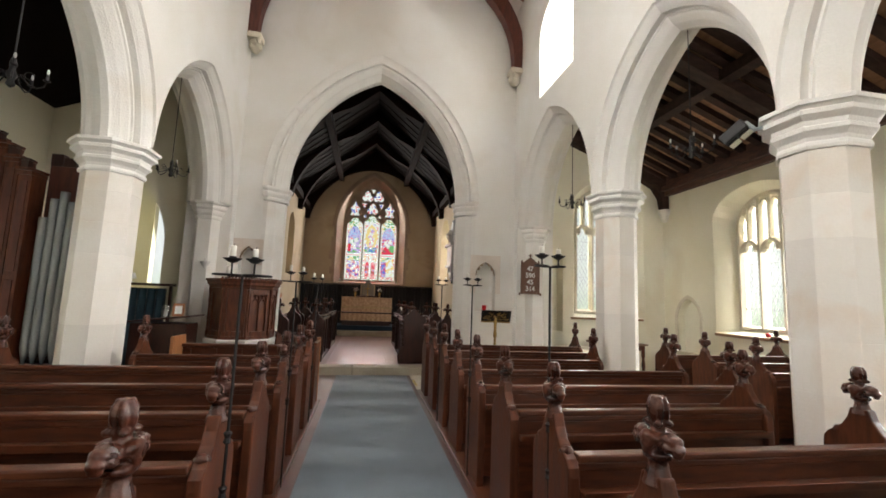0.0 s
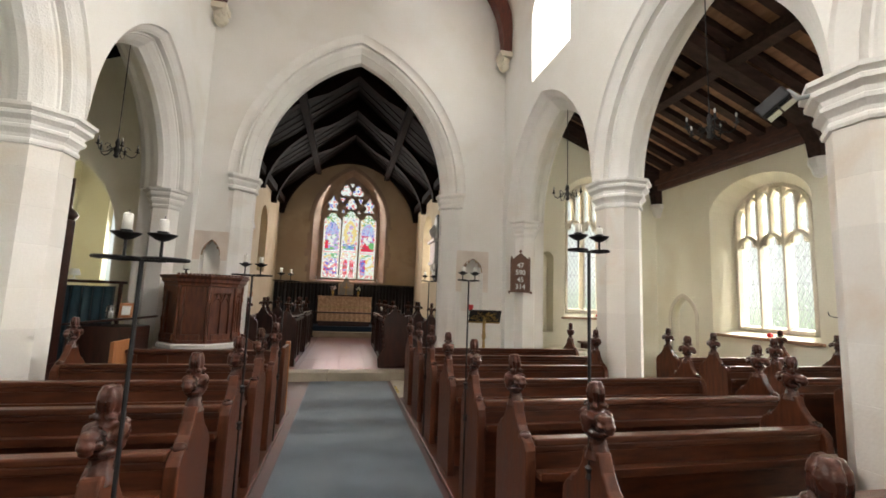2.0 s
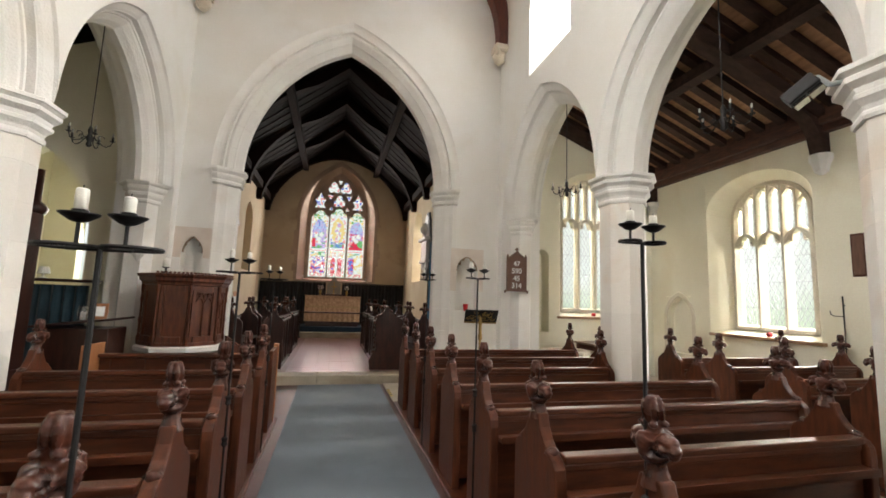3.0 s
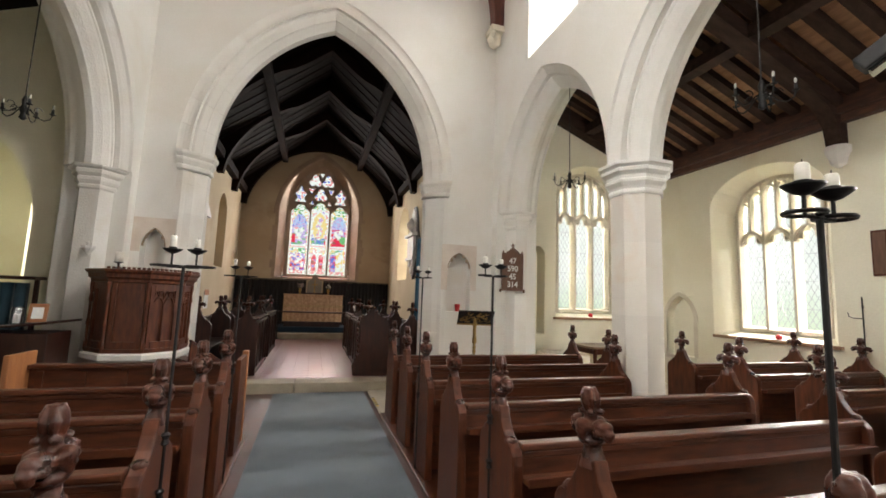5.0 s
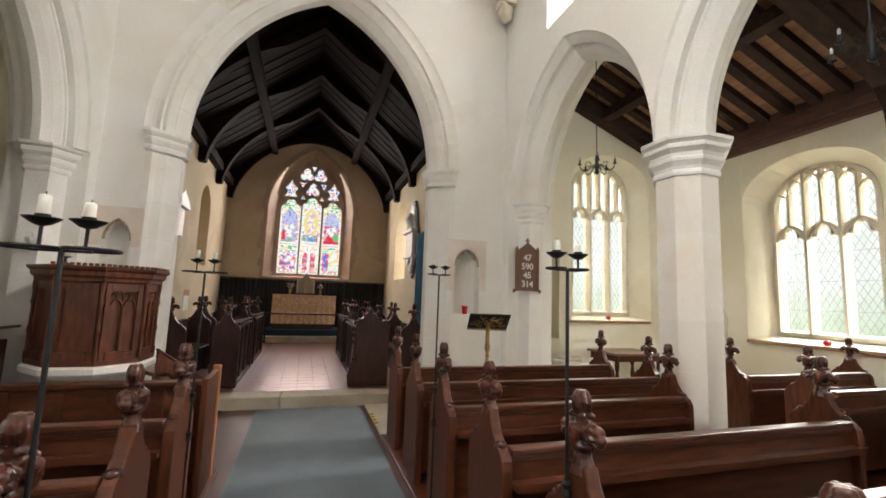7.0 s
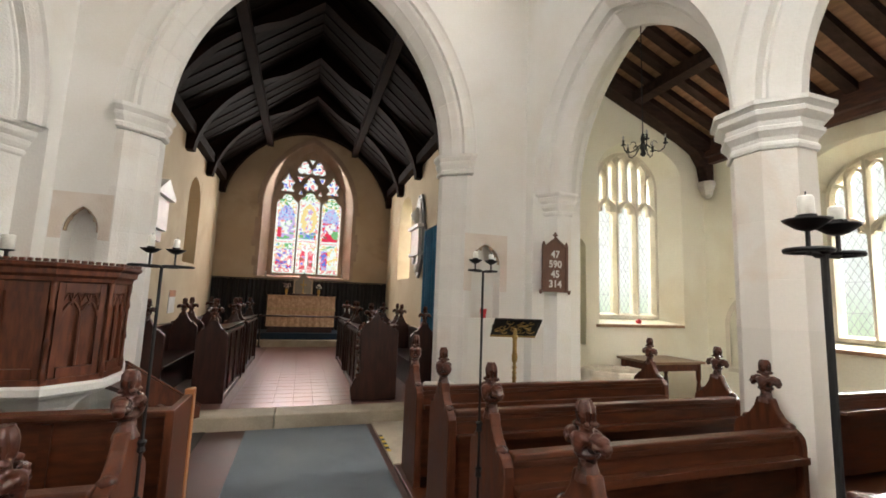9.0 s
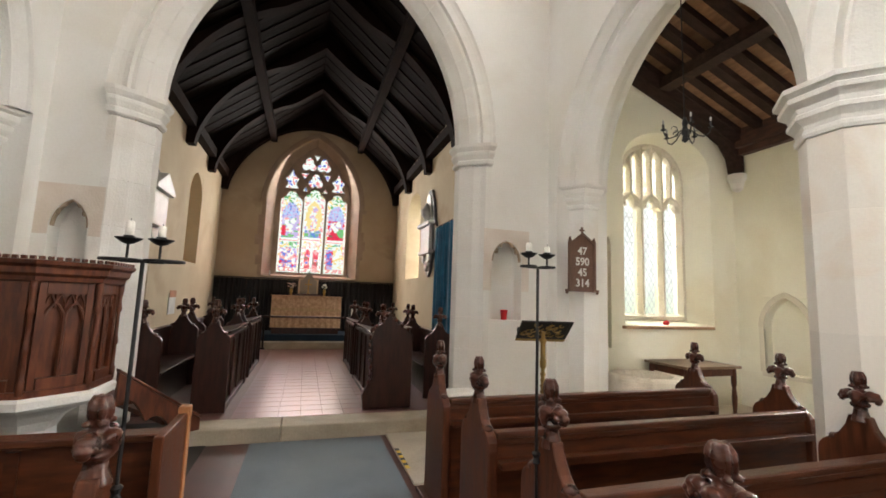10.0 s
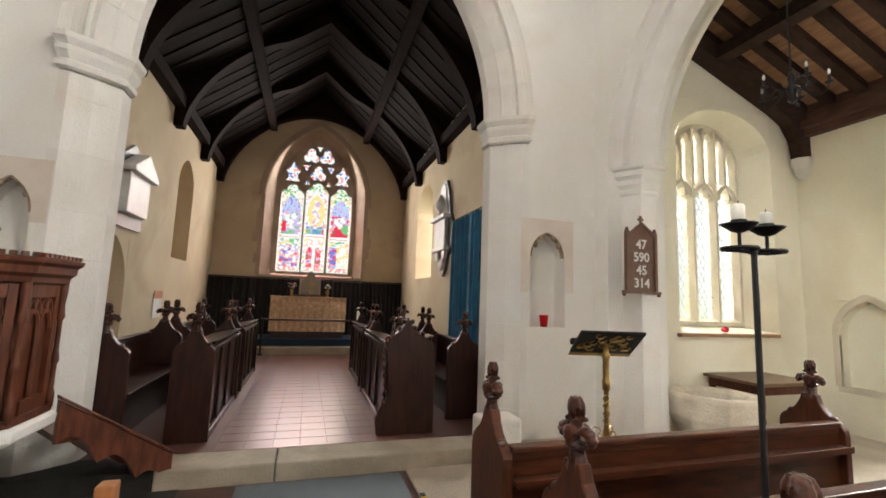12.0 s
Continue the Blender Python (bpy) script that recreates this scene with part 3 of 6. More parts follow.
bm = bmesh.new()
prism(bm, [(SX + THICK, aisle_z(SX + THICK) + 0.16), (7.8, aisle_z(7.8) + 0.16), (7.8, aisle_z(7.8) + 0.3), (SX + THICK, aisle_z(SX + THICK) + 0.3)], lambda p, q, d: (p, d, q), -6.0, 9.6)
structure("ceiling_aisle", bm, board_wood, "brown boarded lean-to aisle roof", "ceiling")
roof = tagged(new("aisle_roof_timbers"), "dark oak rafters and trusses of the lean-to roof", "roof timbers", kind="structure")
yy = 8.3
while yy > -5.5:
    bm = bmesh.new()
    prism(bm, [(SX + THICK, aisle_z(SX + THICK) + 0.05), (ASX, aisle_z(ASX) + 0.05), (ASX, aisle_z(ASX) + 0.158), (SX + THICK, aisle_z(SX + THICK) + 0.158)], lambda p, q, d: (p, d, q), yy - 0.065, yy + 0.065)
    part("rafter", bm, beam_wood, roof)
    yy -= 0.335
for py in (8.36, 5.17, 2.1, -1.0):
    bm = bmesh.new()
    prism(bm, [(SX + THICK, aisle_z(SX + THICK) - 0.14), (ASX, aisle_z(ASX) - 0.14), (ASX, aisle_z(ASX) + 0.06), (SX + THICK, aisle_z(SX + THICK) + 0.06)], lambda p, q, d: (p, d, q), py - 0.11, py + 0.11)
    part("principal_rafter", bm, beam_wood, roof)
    bm = bmesh.new()
    curve = [(ASX, 3.56), (ASX - 0.12, 3.56), (ASX - 0.17, 3.82), (ASX - 0.32, 4.03), (ASX - 0.58, 4.17), (ASX - 0.92, aisle_z(ASX - 0.92) - 0.13), (ASX, aisle_z(ASX) - 0.13)]
    prism(bm, curve, lambda p, q, d: (p, d, q), py - 0.09, py + 0.09)
    part("brace", bm, beam_wood, roof)
    bm = bmesh.new()
    lathe(bm, [(0.03, 3.28), (0.08, 3.32), (0.10, 3.41), (0.135, 3.48), (0.135, 3.558)], (ASX - 0.05, py), 8, math.pi / 8)
    part("corbel", bm, stone, roof, "small carved stone corbel")
for xx in (5.04,):
    bm = bmesh.new()
    box(bm, xx - 0.1, xx + 0.1, -6, AEY - 0.05, aisle_z(xx) - 0.10, aisle_z(xx) + 0.06)
    part("purlin", bm, beam_wood, roof)
bm = bmesh.new()
box(bm, ASX - 0.18, ASX, -6, AEY, 3.95, 4.05)
box(bm, ASX - 0.08, ASX, -6, AEY, 4.051, 4.28)
box(bm, ASX - 0.11, ASX, -6, AEY, 3.85, 3.945)
part("wall_plate", bm, plate_wood, roof, "carved brown wall plate")

# north aisle
bm = bmesh.new()
rect_wall(bm, (-6.0, 8.4), (0.0, 4.6), [(c - 0.95, c + 0.95, 1.02, 3.92) for c in (2.6, -2.0)], north_facing(-5.4), 0.0, 0.5)
structure("wall_aisle_north", bm, cream, "cream limewashed north aisle wall", "wall")
bm = bmesh.new()
ol = [(p, 2.2 + q) for p, q in arch_outline(0.85, 1.35, 0.0, 12)]
at_n = lambda u, z, d: (u - 4.25, 8.4 + d, z)
for d in (0.0, 0.5):
    spandrel(bm, ol, -1.2, 1.9, 6.4, at_n, d)
    for ua, ub in ((-1.2, -0.85), (0.85, 1.9)):
        bm.faces.new([bm.verts.new(at_n(p, q, d)) for p, q in ((ua, 0), (ub, 0), (ub, 2.2), (ua, 2.2))])
arch_sweep(bm, 0.85, 1.35, 2.2, [(0.0, 0.0), (0.5, 0.0)], at_n)
for sgn in (-1, 1):
    bm.faces.new([bm.verts.new(at_n(sgn * 0.85, q, d)) for q, d in ((0, 0), (2.2, 0), (2.2, 0.5), (0, 0.5))])
structure("wall_aisle_north_east", bm, cream, "cream wall with an arch into a side chapel", "wall")
bm = bmesh.new()
box(bm, -6.0, -4.8, 11.0, 11.2, 0, 5)
box(bm, -3.6, -2.6, 11.0, 11.2, 0, 5)
box(bm, -4.8, -3.6, 11.0, 11.2, 0, 1.5)
box(bm, -4.8, -3.6, 11.0, 11.2, 3.7, 5)
box(bm, -6.0, -5.4, 8.9, 11.0, 0, 5)
box(bm, -2.8, -2.6, 8.9, 11.0, 0, 5)
structure("wall_chapel", bm, cream, "yellow cream chapel walls", "wall")
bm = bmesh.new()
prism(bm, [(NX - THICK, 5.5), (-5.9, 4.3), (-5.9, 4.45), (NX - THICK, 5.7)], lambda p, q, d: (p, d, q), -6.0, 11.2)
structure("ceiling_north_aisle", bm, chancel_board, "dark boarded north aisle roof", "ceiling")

# nave roof and west wall
bm = bmesh.new()
for sx, ex in ((NX - 0.7, 0.42), (SX + 0.7, 0.42)):
    prism(bm, [(sx, 7.5), (ex, 9.4), (ex, 9.55), (sx, 7.65)], lambda p, q, d: (p, d, q), -6.0, 8.9)
structure("ceiling_nave", bm, board_wood, "dark boarded nave roof", "ceiling")
nroof = tagged(new("nave_roof_timbers"), "red-brown arched braces of the nave roof", "roof timbers", kind="structure")
for py in (7.98, 3.9, -0.2):
    for nx, sg, nm in ((NX, 1, "n"), (SX, -1, "s")):
        bm = bmesh.new()
        inner, outer = [], []
        for i in range(11):
            s = i / 10
            inner.append((nx + sg * (0.17 + 0.04 * s + 2.3 * s ** 2.6), 6.12 + 2.6 * s))
            outer.append((nx + sg * max(0.0, -0.05 + 2.2 * (max(0, s - 0.1)) ** 2.1), 6.12 + 2.75 * s))
        prism(bm, inner + outer[::-1], lambda p, q, d: (p, d, q), py - 0.1, py + 0.1)
        part("brace", bm, brace_wood, nroof)
        bm = bmesh.new()
        box(bm, min(nx + sg * 0.003, nx + sg * 0.24), max(nx + sg * 0.003, nx + sg * 0.24), py - 0.14, py + 0.14, 6.02, 6.118)
        blob(bm, (nx + sg * 0.13, py, 5.92), (0.12, 0.12, 0.15), 9, 6, 0.12)
        blob(bm, (nx + sg * 0.2, py - 0.09, 5.98), (0.05, 0.05, 0.07), 7, 5, 0.1)
        part("corbel", bm, tracery_stone, nroof, "weathered carved stone corbel")
# west end is out of view; both openings only let added lamps in
bm = bmesh.new()
rect_wall(bm, (-6.2, 7.8), (0.0, 9.6), [(-1.25, 1.25, 2.0, 5.6), (4.5, 5.9, 1.4, 3.6)], lambda u, z, d: (u, -5.6 - d, z), 0.0, 0.4)
structure("wall_west", bm, plaster, "white limewashed west wall", "wall")

# chancel: walls, roof
CNX, CSX, CEY = -2.1, 2.6, 15.8
bm = bmesh.new()
rect_wall(bm, (8.8, 16.4), (0.14, 4.9), [(10.05, 10.95, 0.15, 2.1), (12.75, 13.75, 2.0, 3.85)], north_facing(CNX), 0.0, 0.6)
structure("wall_chancel_north", bm, chancel_plaster, "buff plastered north chancel wall", "wall")
bm = bmesh.new()
rect_wall(bm, (8.8, 16.4), (0.14, 4.9), [(12.95, 14.3, 1.9, 4.0)], south_facing(CSX), 0.0, 0.6)
structure("wall_chancel_south", bm, chancel_plaster, "buff plastered south chancel wall", "wall")
bm = bmesh.new()
at_e = lambda u, z, d: (u + 0.25, CEY + d, z)
ol = [(p, 3.9 + q) for p, q in arch_outline(1.24, 1.95, 0.0, 16)]
spandrel(bm, ol, -3.0, 3.0, 8.2, at_e, 0.0)
for ua, ub in ((-3.0, -1.24), (1.24, 3.0)):
    bm.faces.new([bm.verts.new(at_e(p, q, 0)) for p, q in ((ua, 0.14), (ub, 0.14), (ub, 3.9), (ua, 3.9))])
bm.faces.new([bm.verts.new(at_e(p, q, 0)) for p, q in ((-1.24, 0.14), (1.24, 0.14), (1.24, 1.88), (-1.24, 1.88))])
structure("wall_chancel_east", bm, east_plaster, "brown-stained plastered east wall of the chancel", "wall")
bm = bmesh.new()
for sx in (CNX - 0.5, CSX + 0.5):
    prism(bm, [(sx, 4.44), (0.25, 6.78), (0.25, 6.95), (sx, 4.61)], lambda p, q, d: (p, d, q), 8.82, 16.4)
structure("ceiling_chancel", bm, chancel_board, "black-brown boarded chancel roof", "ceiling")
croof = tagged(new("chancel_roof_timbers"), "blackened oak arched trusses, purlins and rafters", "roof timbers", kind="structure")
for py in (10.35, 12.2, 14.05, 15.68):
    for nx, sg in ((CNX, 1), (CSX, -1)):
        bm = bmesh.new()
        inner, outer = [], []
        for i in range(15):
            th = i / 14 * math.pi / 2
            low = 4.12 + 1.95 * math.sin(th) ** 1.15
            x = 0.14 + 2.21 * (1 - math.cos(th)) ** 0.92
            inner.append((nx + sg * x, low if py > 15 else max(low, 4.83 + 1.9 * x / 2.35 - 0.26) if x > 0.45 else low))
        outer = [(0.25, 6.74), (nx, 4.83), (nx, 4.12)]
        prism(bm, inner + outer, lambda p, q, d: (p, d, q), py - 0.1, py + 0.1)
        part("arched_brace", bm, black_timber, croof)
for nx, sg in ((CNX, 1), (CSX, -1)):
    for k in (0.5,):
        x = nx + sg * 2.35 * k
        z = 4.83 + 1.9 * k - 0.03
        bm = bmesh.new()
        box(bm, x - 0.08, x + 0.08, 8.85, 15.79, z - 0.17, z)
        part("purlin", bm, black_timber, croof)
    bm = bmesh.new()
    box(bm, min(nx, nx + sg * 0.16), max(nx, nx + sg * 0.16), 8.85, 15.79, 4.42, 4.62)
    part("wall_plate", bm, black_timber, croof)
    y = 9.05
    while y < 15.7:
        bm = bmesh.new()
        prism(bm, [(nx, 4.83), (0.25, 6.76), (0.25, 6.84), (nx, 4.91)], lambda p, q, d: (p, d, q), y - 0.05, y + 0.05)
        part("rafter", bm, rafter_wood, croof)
        y += 0.33


# ---------------------------------------------------------------- windows
def loft(bm, a, b, at0, d0, d1):
    lo = [bm.verts.new(at0(p, q, d0)) for p, q in a]
    hi = [bm.verts.new(at0(p, q, d1)) for p, q in b]
    n = len(lo)
    for i in range(n):
        bm.faces.new((lo[i], lo[(i + 1) % n], hi[(i + 1) % n], hi[i]))


def low_window(name, at, half0, sill0, spring0, rise0, half1, sill1, spring1, rise1, d1, dglass, mat, hood_top, lights=3):
    """A splayed opening with a low arched head and a three-light traceried window of leaded glass."""
    o0 = [(half0, sill0), (-half0, sill0)] + [(p, spring0 + q) for p, q in low_outline(half0, rise0)]
    o1 = [(half1, sill1), (-half1, sill1)] + [(p, spring1 + q) for p, q in low_outline(half1, rise1)]
    bm = bmesh.new()
    loft(bm, o0, o1, at, 0.0, d1)
    spandrel(bm, [(p, spring0 + q) for p, q in low_outline(half0, rise0)], -half0, half0, hood_top + 0.02, at, 0.004)
    structure("trim_" + name + "_reveal", bm, mat, "splayed cream window reveal under a low arch", "trim")
    win = tagged(new(name), "three-light traceried stone window with diamond leaded glass", "window", kind="structure")
    dg0, dg1 = dglass - 0.09, dglass + 0.09
    w = 2 * half1 / lights
    bm = bmesh.new()
    bar(bm, [(half1, sill1), (half1, spring1)] + [(p, spring1 + q) for p, q in low_outline(half1, rise1)[::-1]] + [(-half1, sill1)], 0.11, dg0, dg1, at)
    bar(bm, [(-half1, sill1 + 0.03), (half1, sill1 + 0.03)], 0.12, dg0, dg1, at)
    part("frame", bm, tracery_stone, win)

    def top_at(u):
        return spring1 + rise1 * math.sqrt(max(0.0, 1 - (u / half1) ** 2))
    zl = spring1 - 0.52
    for k in range(1, lights):
        bm = bmesh.new()
        u = -half1 + k * w
        bar(bm, [(u, sill1), (u, top_at(u))], 0.08, dg0, dg1, at)
        part("mullion", bm, tracery_stone, win)
    for k in range(lights):
        c = -half1 + (k + 0.5) * w
        bm = bmesh.new()
        bar(bm, [(c + p, zl + q) for p, q in arch_outline(w / 2 - 0.01, 0.24, 0.0, 6)], 0.075, dg0 + 0.01, dg1 - 0.01, at)
        for sg in (-1, 1):
            bar(bm, [(c + sg * 0.16, zl + 0.06), (c + sg * 0.09, zl + 0.05), (c + sg * 0.075, zl + 0.16)], 0.035, dg0 + 0.03, dg1 - 0.03, at)
        bar(bm, [(c, zl + 0.23), (c, top_at(c))], 0.07, dg0 + 0.01, dg1 - 0.01, at)
        for sg in (-1, 1):
            cc = c + sg * w / 4
            zt = top_at(cc) - 0.16
            bar(bm, [(cc + p, zt - 0.08 + q) for p, q in arch_outline(w / 4 - 0.005, 0.16, 0.0, 5)], 0.05, dg0 + 0.02, dg1 - 0.02, at)
            bar(bm, [(cc - sg * w / 4, zl + 0.24), (cc, zl + 0.14), (cc + sg * w / 4, zl - 0.02)], 0.05, dg0 + 0.02, dg1 - 0.02, at)
        part("light_head", bm, tracery_stone, win, "cusped stone tracery")
        x0, x1 = c - w / 2 + 0.04, c + w / 2 - 0.04
        bm = bmesh.new()
        zt = top_at(c) if abs(c) < 0.1 else top_at(abs(c) + w * 0.3)
        bm.faces.new([bm.verts.new(at(p, q, dglass)) for p, q in ((x0, sill1), (x1, sill1), (x1, zt), (x0, zt))])
        pane = part("pane", bm, glass, win, "pale leaded glass")
        pane.visible_shadow = False
        bm = bmesh.new()
        dd, r = 0.088, 0.0028
        pw, ph = x1 - x0, zt - sill1
        sl = 1.75
        i = -int(ph / dd) - 6
        while i < int((pw * sl + ph) / (dd * sl)) + 6:
            b0 = i * dd * sl
            for sg in (1, -1):
                pts = []
                for u in (0.0, pw):
                    pts.append((u, b0 + sg * sl * u))
                (ua, za), (ub, zb) = pts
                if sg < 0:
                    za, zb = b0, b0 - sl * pw
                t0, t1 = 0.0, 1.0
                dz = zb - za
                lo, hi = sorted(((0 - za) / dz, (ph - za) / dz))
                t0, t1 = max(t0, lo), min(t1, hi)
                if t1 - t0 > 0.02:
                    p0, p1 = (x0 + t0 * pw, sill1 + za + t0 * dz), (x0 + t1 * pw, sill1 + za + t1 * dz)
                    q = Vector((p1[0] - p0[0], p1[1] - p0[1])).normalized() * r
                    vs = [bm.verts.new(at(a, b, d)) for a, b, d in ((p0[0] - q.y, p0[1] + q.x, dglass - 0.012), (p0[0] + q.y, p0[1] - q.x, dglass - 0.012),
                                                                     (p1[0] + q.y, p1[1] - q.x, dglass - 0.012), (p1[0] - q.y, p1[1] + q.x, dglass - 0.012))]
                    ws = [bm.verts.new(at(a, b, d)) for a, b, d in ((p0[0], p0[1], dglass - 0.004), (p1[0], p1[1], dglass - 0.004))]
                    bm.faces.new(vs)
                    bm.faces.new((vs[0], vs[3], ws[1], ws[0]))
                    bm.faces.new((vs[1], ws[0], ws[1], vs[2]))
            i += 1
        part("leading", bm, lead, win, "diamond lead cames")
        bm = bmesh.new()
        z = sill1 + 0.38
        while z < zl:
            tube(bm, [at(x0 - 0.03, z, dglass - 0.03), at(x1 + 0.03, z, dglass - 0.03)], 0.004, 6)
            z += 0.4
        part("saddle_bar", bm, lead, win, "thin grey saddle bars")
    return win


at_w1 = lambda u, z, d: (u + 5.30, AEY + d, z)
low_window("window_1", at_w1, 0.83, 1.16, 3.56, 0.53, 0.60, 1.23, 3.46, 0.55, 0.38, 0.40, cream, 4.12)
for i, c in enumerate(SWIN):
    at_w = lambda u, z, d, c=c: (ASX + d, c + u, z)
    low_window("window_%d" % (i + 2), at_w, 0.88, 1.0, 3.08, 0.54, 0.63, 1.07, 2.95, 0.52, 0.36, 0.38, cream, 3.62)
# north aisle windows out of view, added to let the fill lamps in
for i, c in enumerate((2.6, -2.0)):
    low_window("window_%d" % (i + 5), lambda u, z, d, c=c: (-5.4 - d, c + u, z), 0.95, 1.02, 3.30, 0.58, 0.67, 1.08, 3.14, 0.54, 0.40, 0.42, cream, 3.90)
# oak sill boards
for nm, dims in (("window_sill", (4.42, 6.06, AEY - 0.07, AEY + 0.31, 1.115, 1.158)), ("window_sill", (ASX - 0.06, ASX + 0.3, 5.28, 7.08, 0.95, 0.998))):
    bm = bmesh.new()
    box(bm, *dims)
    tagged(part(nm, bm, sill_wood, bevel=0.006), "light oak board on the window sill", "sill", kind="structure")

meadow = outdoors("hazy_meadow", (0.62, 0.80, 0.52), (0.95, 1.0, 0.98), -0.6, 3.2, 0.80)
for nm, c in (("backdrop_east", (-14, 26, 26, 26)), ("backdrop_south", (26, 26, 26, -22)), ("backdrop_north", (-26, -22, -26, 26)), ("backdrop_west", (-22, -26, 22, -26))):
    bm = bmesh.new()
    x0, y0, x1, y1 = c
    bm.faces.new([bm.verts.new(p) for p in ((x0, y0, -4), (x1, y1, -4), (x1, y1, 24), (x0, y0, 24))])
    structure(nm, bm, meadow, "bright hazy meadow and sky", "backdrop")
grass = material("churchyard_grass", (0.09, 0.15, 0.035), 0.9, (0.06, 0.11, 0.03), 1.5, 30, 0.4)
bm = bmesh.new()
vs = [bm.verts.new(p) for p in ((-400, -400, -0.32), (400, -400, -0.32), (400, 400, -0.32), (-400, 400, -0.32))]
bm.faces.new(vs)
structure("ground", bm, grass, "green churchyard grass", "grass")

# ---------------------------------------------------------------- pews
PITCH = 0.735
ROWS_Y = [6.5 - PITCH * i for i in range(11)]


def carve_poppyhead():
    """Carved fleur finial, broad along y: neck, collar, drooping curled leaves and a ribbed bud, as one solid."""
    bm = bmesh.new()
    lathe(bm, [(0.050, -0.03), (0.034, 0.03), (0.031, 0.05), (0.046, 0.062), (0.048, 0.076), (0.032, 0.09), (0.025, 0.15), (0.026, 0.24), (0.02, 0.262)], (0, 0), 10)
    for sg in (-1, 1):
        for y, z, a, b in ((0.030, 0.118, 0.036, 0.03), (0.054, 0.134, 0.032, 0.026), (0.076, 0.130, 0.028, 0.022), (0.090, 0.110, 0.024, 0.018), (0.086, 0.092, 0.020, 0.014)):
            blob(bm, (0, sg * y, z), (a, b, b * 0.95), 9, 7, 0.10)
        for x in (-0.022, 0.022):
            blob(bm, (x, sg * 0.06, 0.108), (0.016, 0.022, 0.016), 7, 5, 0.1)
        blob(bm, (sg * 0.036, 0.0, 0.128), (0.026, 0.036, 0.026), 8, 6, 0.12)
        blob(bm, (sg * 0.042, 0.0, 0.108), (0.020, 0.026, 0.022), 8, 6, 0.12)
        blob(bm, (sg * 0.044, 0.0, 0.086), (0.014, 0.018, 0.014), 7, 5, 0.1)
    blob(bm, (0, 0, 0.222), (0.030, 0.031, 0.046), 10, 8, 0.06)
    for q in range(6):
        t = q * math.pi / 3
        blob(bm, (0.024 * math.cos(t), 0.026 * math.sin(t), 0.218), (0.013, 0.014, 0.040), 7, 7, 0.08)
        blob(bm, (0.017 * math.cos(t), 0.018 * math.sin(t), 0.256), (0.011, 0.012, 0.012), 6, 5, 0.1)
    for q in range(4):
        t = q * math.pi / 2 + math.pi / 4
        blob(bm, (0.030 * math.cos(t), 0.036 * math.sin(t), 0.176), (0.015, 0.017, 0.011), 7, 5, 0.12)
    me = bpy.data.meshes.new("carving_solid")
    bm.to_mesh(me)
    bm.free()
    tmp = new("carving_solid", me)
    mod = tmp.modifiers.new("solid", "REMESH")
    mod.mode, mod.voxel_size, mod.use_smooth_shade = "VOXEL", 0.0045, True
    solid = bpy.data.meshes.new_from_object(tmp.evaluated_get(bpy.context.evaluated_depsgraph_get()))
    bpy.data.objects.remove(tmp)
    solid.materials.clear()
    solid.materials.append(carved_wood)
    return solid


POPPY = carve_poppyhead()
turns = random.Random(21)


def bench_end(parent, x, y, z0, mat, shoulder=0.70, thick=0.055, head=True, w=0.2):
    """Upright end board with swept shoulders, chamfered, carrying a poppyhead."""
    side = [(0.0, w), (shoulder - 0.06, w), (shoulder - 0.02, w * 0.97), (shoulder + 0.01, w * 0.86), (shoulder + 0.035, w * 0.66), (shoulder + 0.07, w * 0.46), (shoulder + 0.115, w * 0.31), (shoulder + 0.17, w * 0.22)]
    pts = [(y - v, z0 + z) for z, v in side] + [(y + v, z0 + z) for z, v in side[::-1]]
    bm = bmesh.new()
    prism(bm, pts, lambda p, q, d: (d, p, q), x - thick / 2, x + thick / 2)
    end = part("end_panel", bm, mat, parent, bevel=0.008)
    if head:
        fin = new("poppyhead", POPPY)
        fin.parent = end
        fin.matrix_local = pose(x, y, z0 + shoulder + 0.165, turns.uniform(-2, 2), turns.uniform(-2, 2), turns.uniform(-8, 8)) @ Matrix.Diagonal((turns.uniform(0.84, 0.96), turns.uniform(0.86, 0.98), turns.uniform(0.84, 0.9), 1))
        fin["label"] = "polished carved leaf finial"
        for sg in (-1, 1):
            bm = bmesh.new()
            blob(bm, (x, y + sg * w * 0.62, z0 + shoulder + 0.03), (0.034, 0.03, 0.022), 7, 5, 0.1)
            part("carved_leaf", bm, carved_wood, end, smooth=True)
    return end


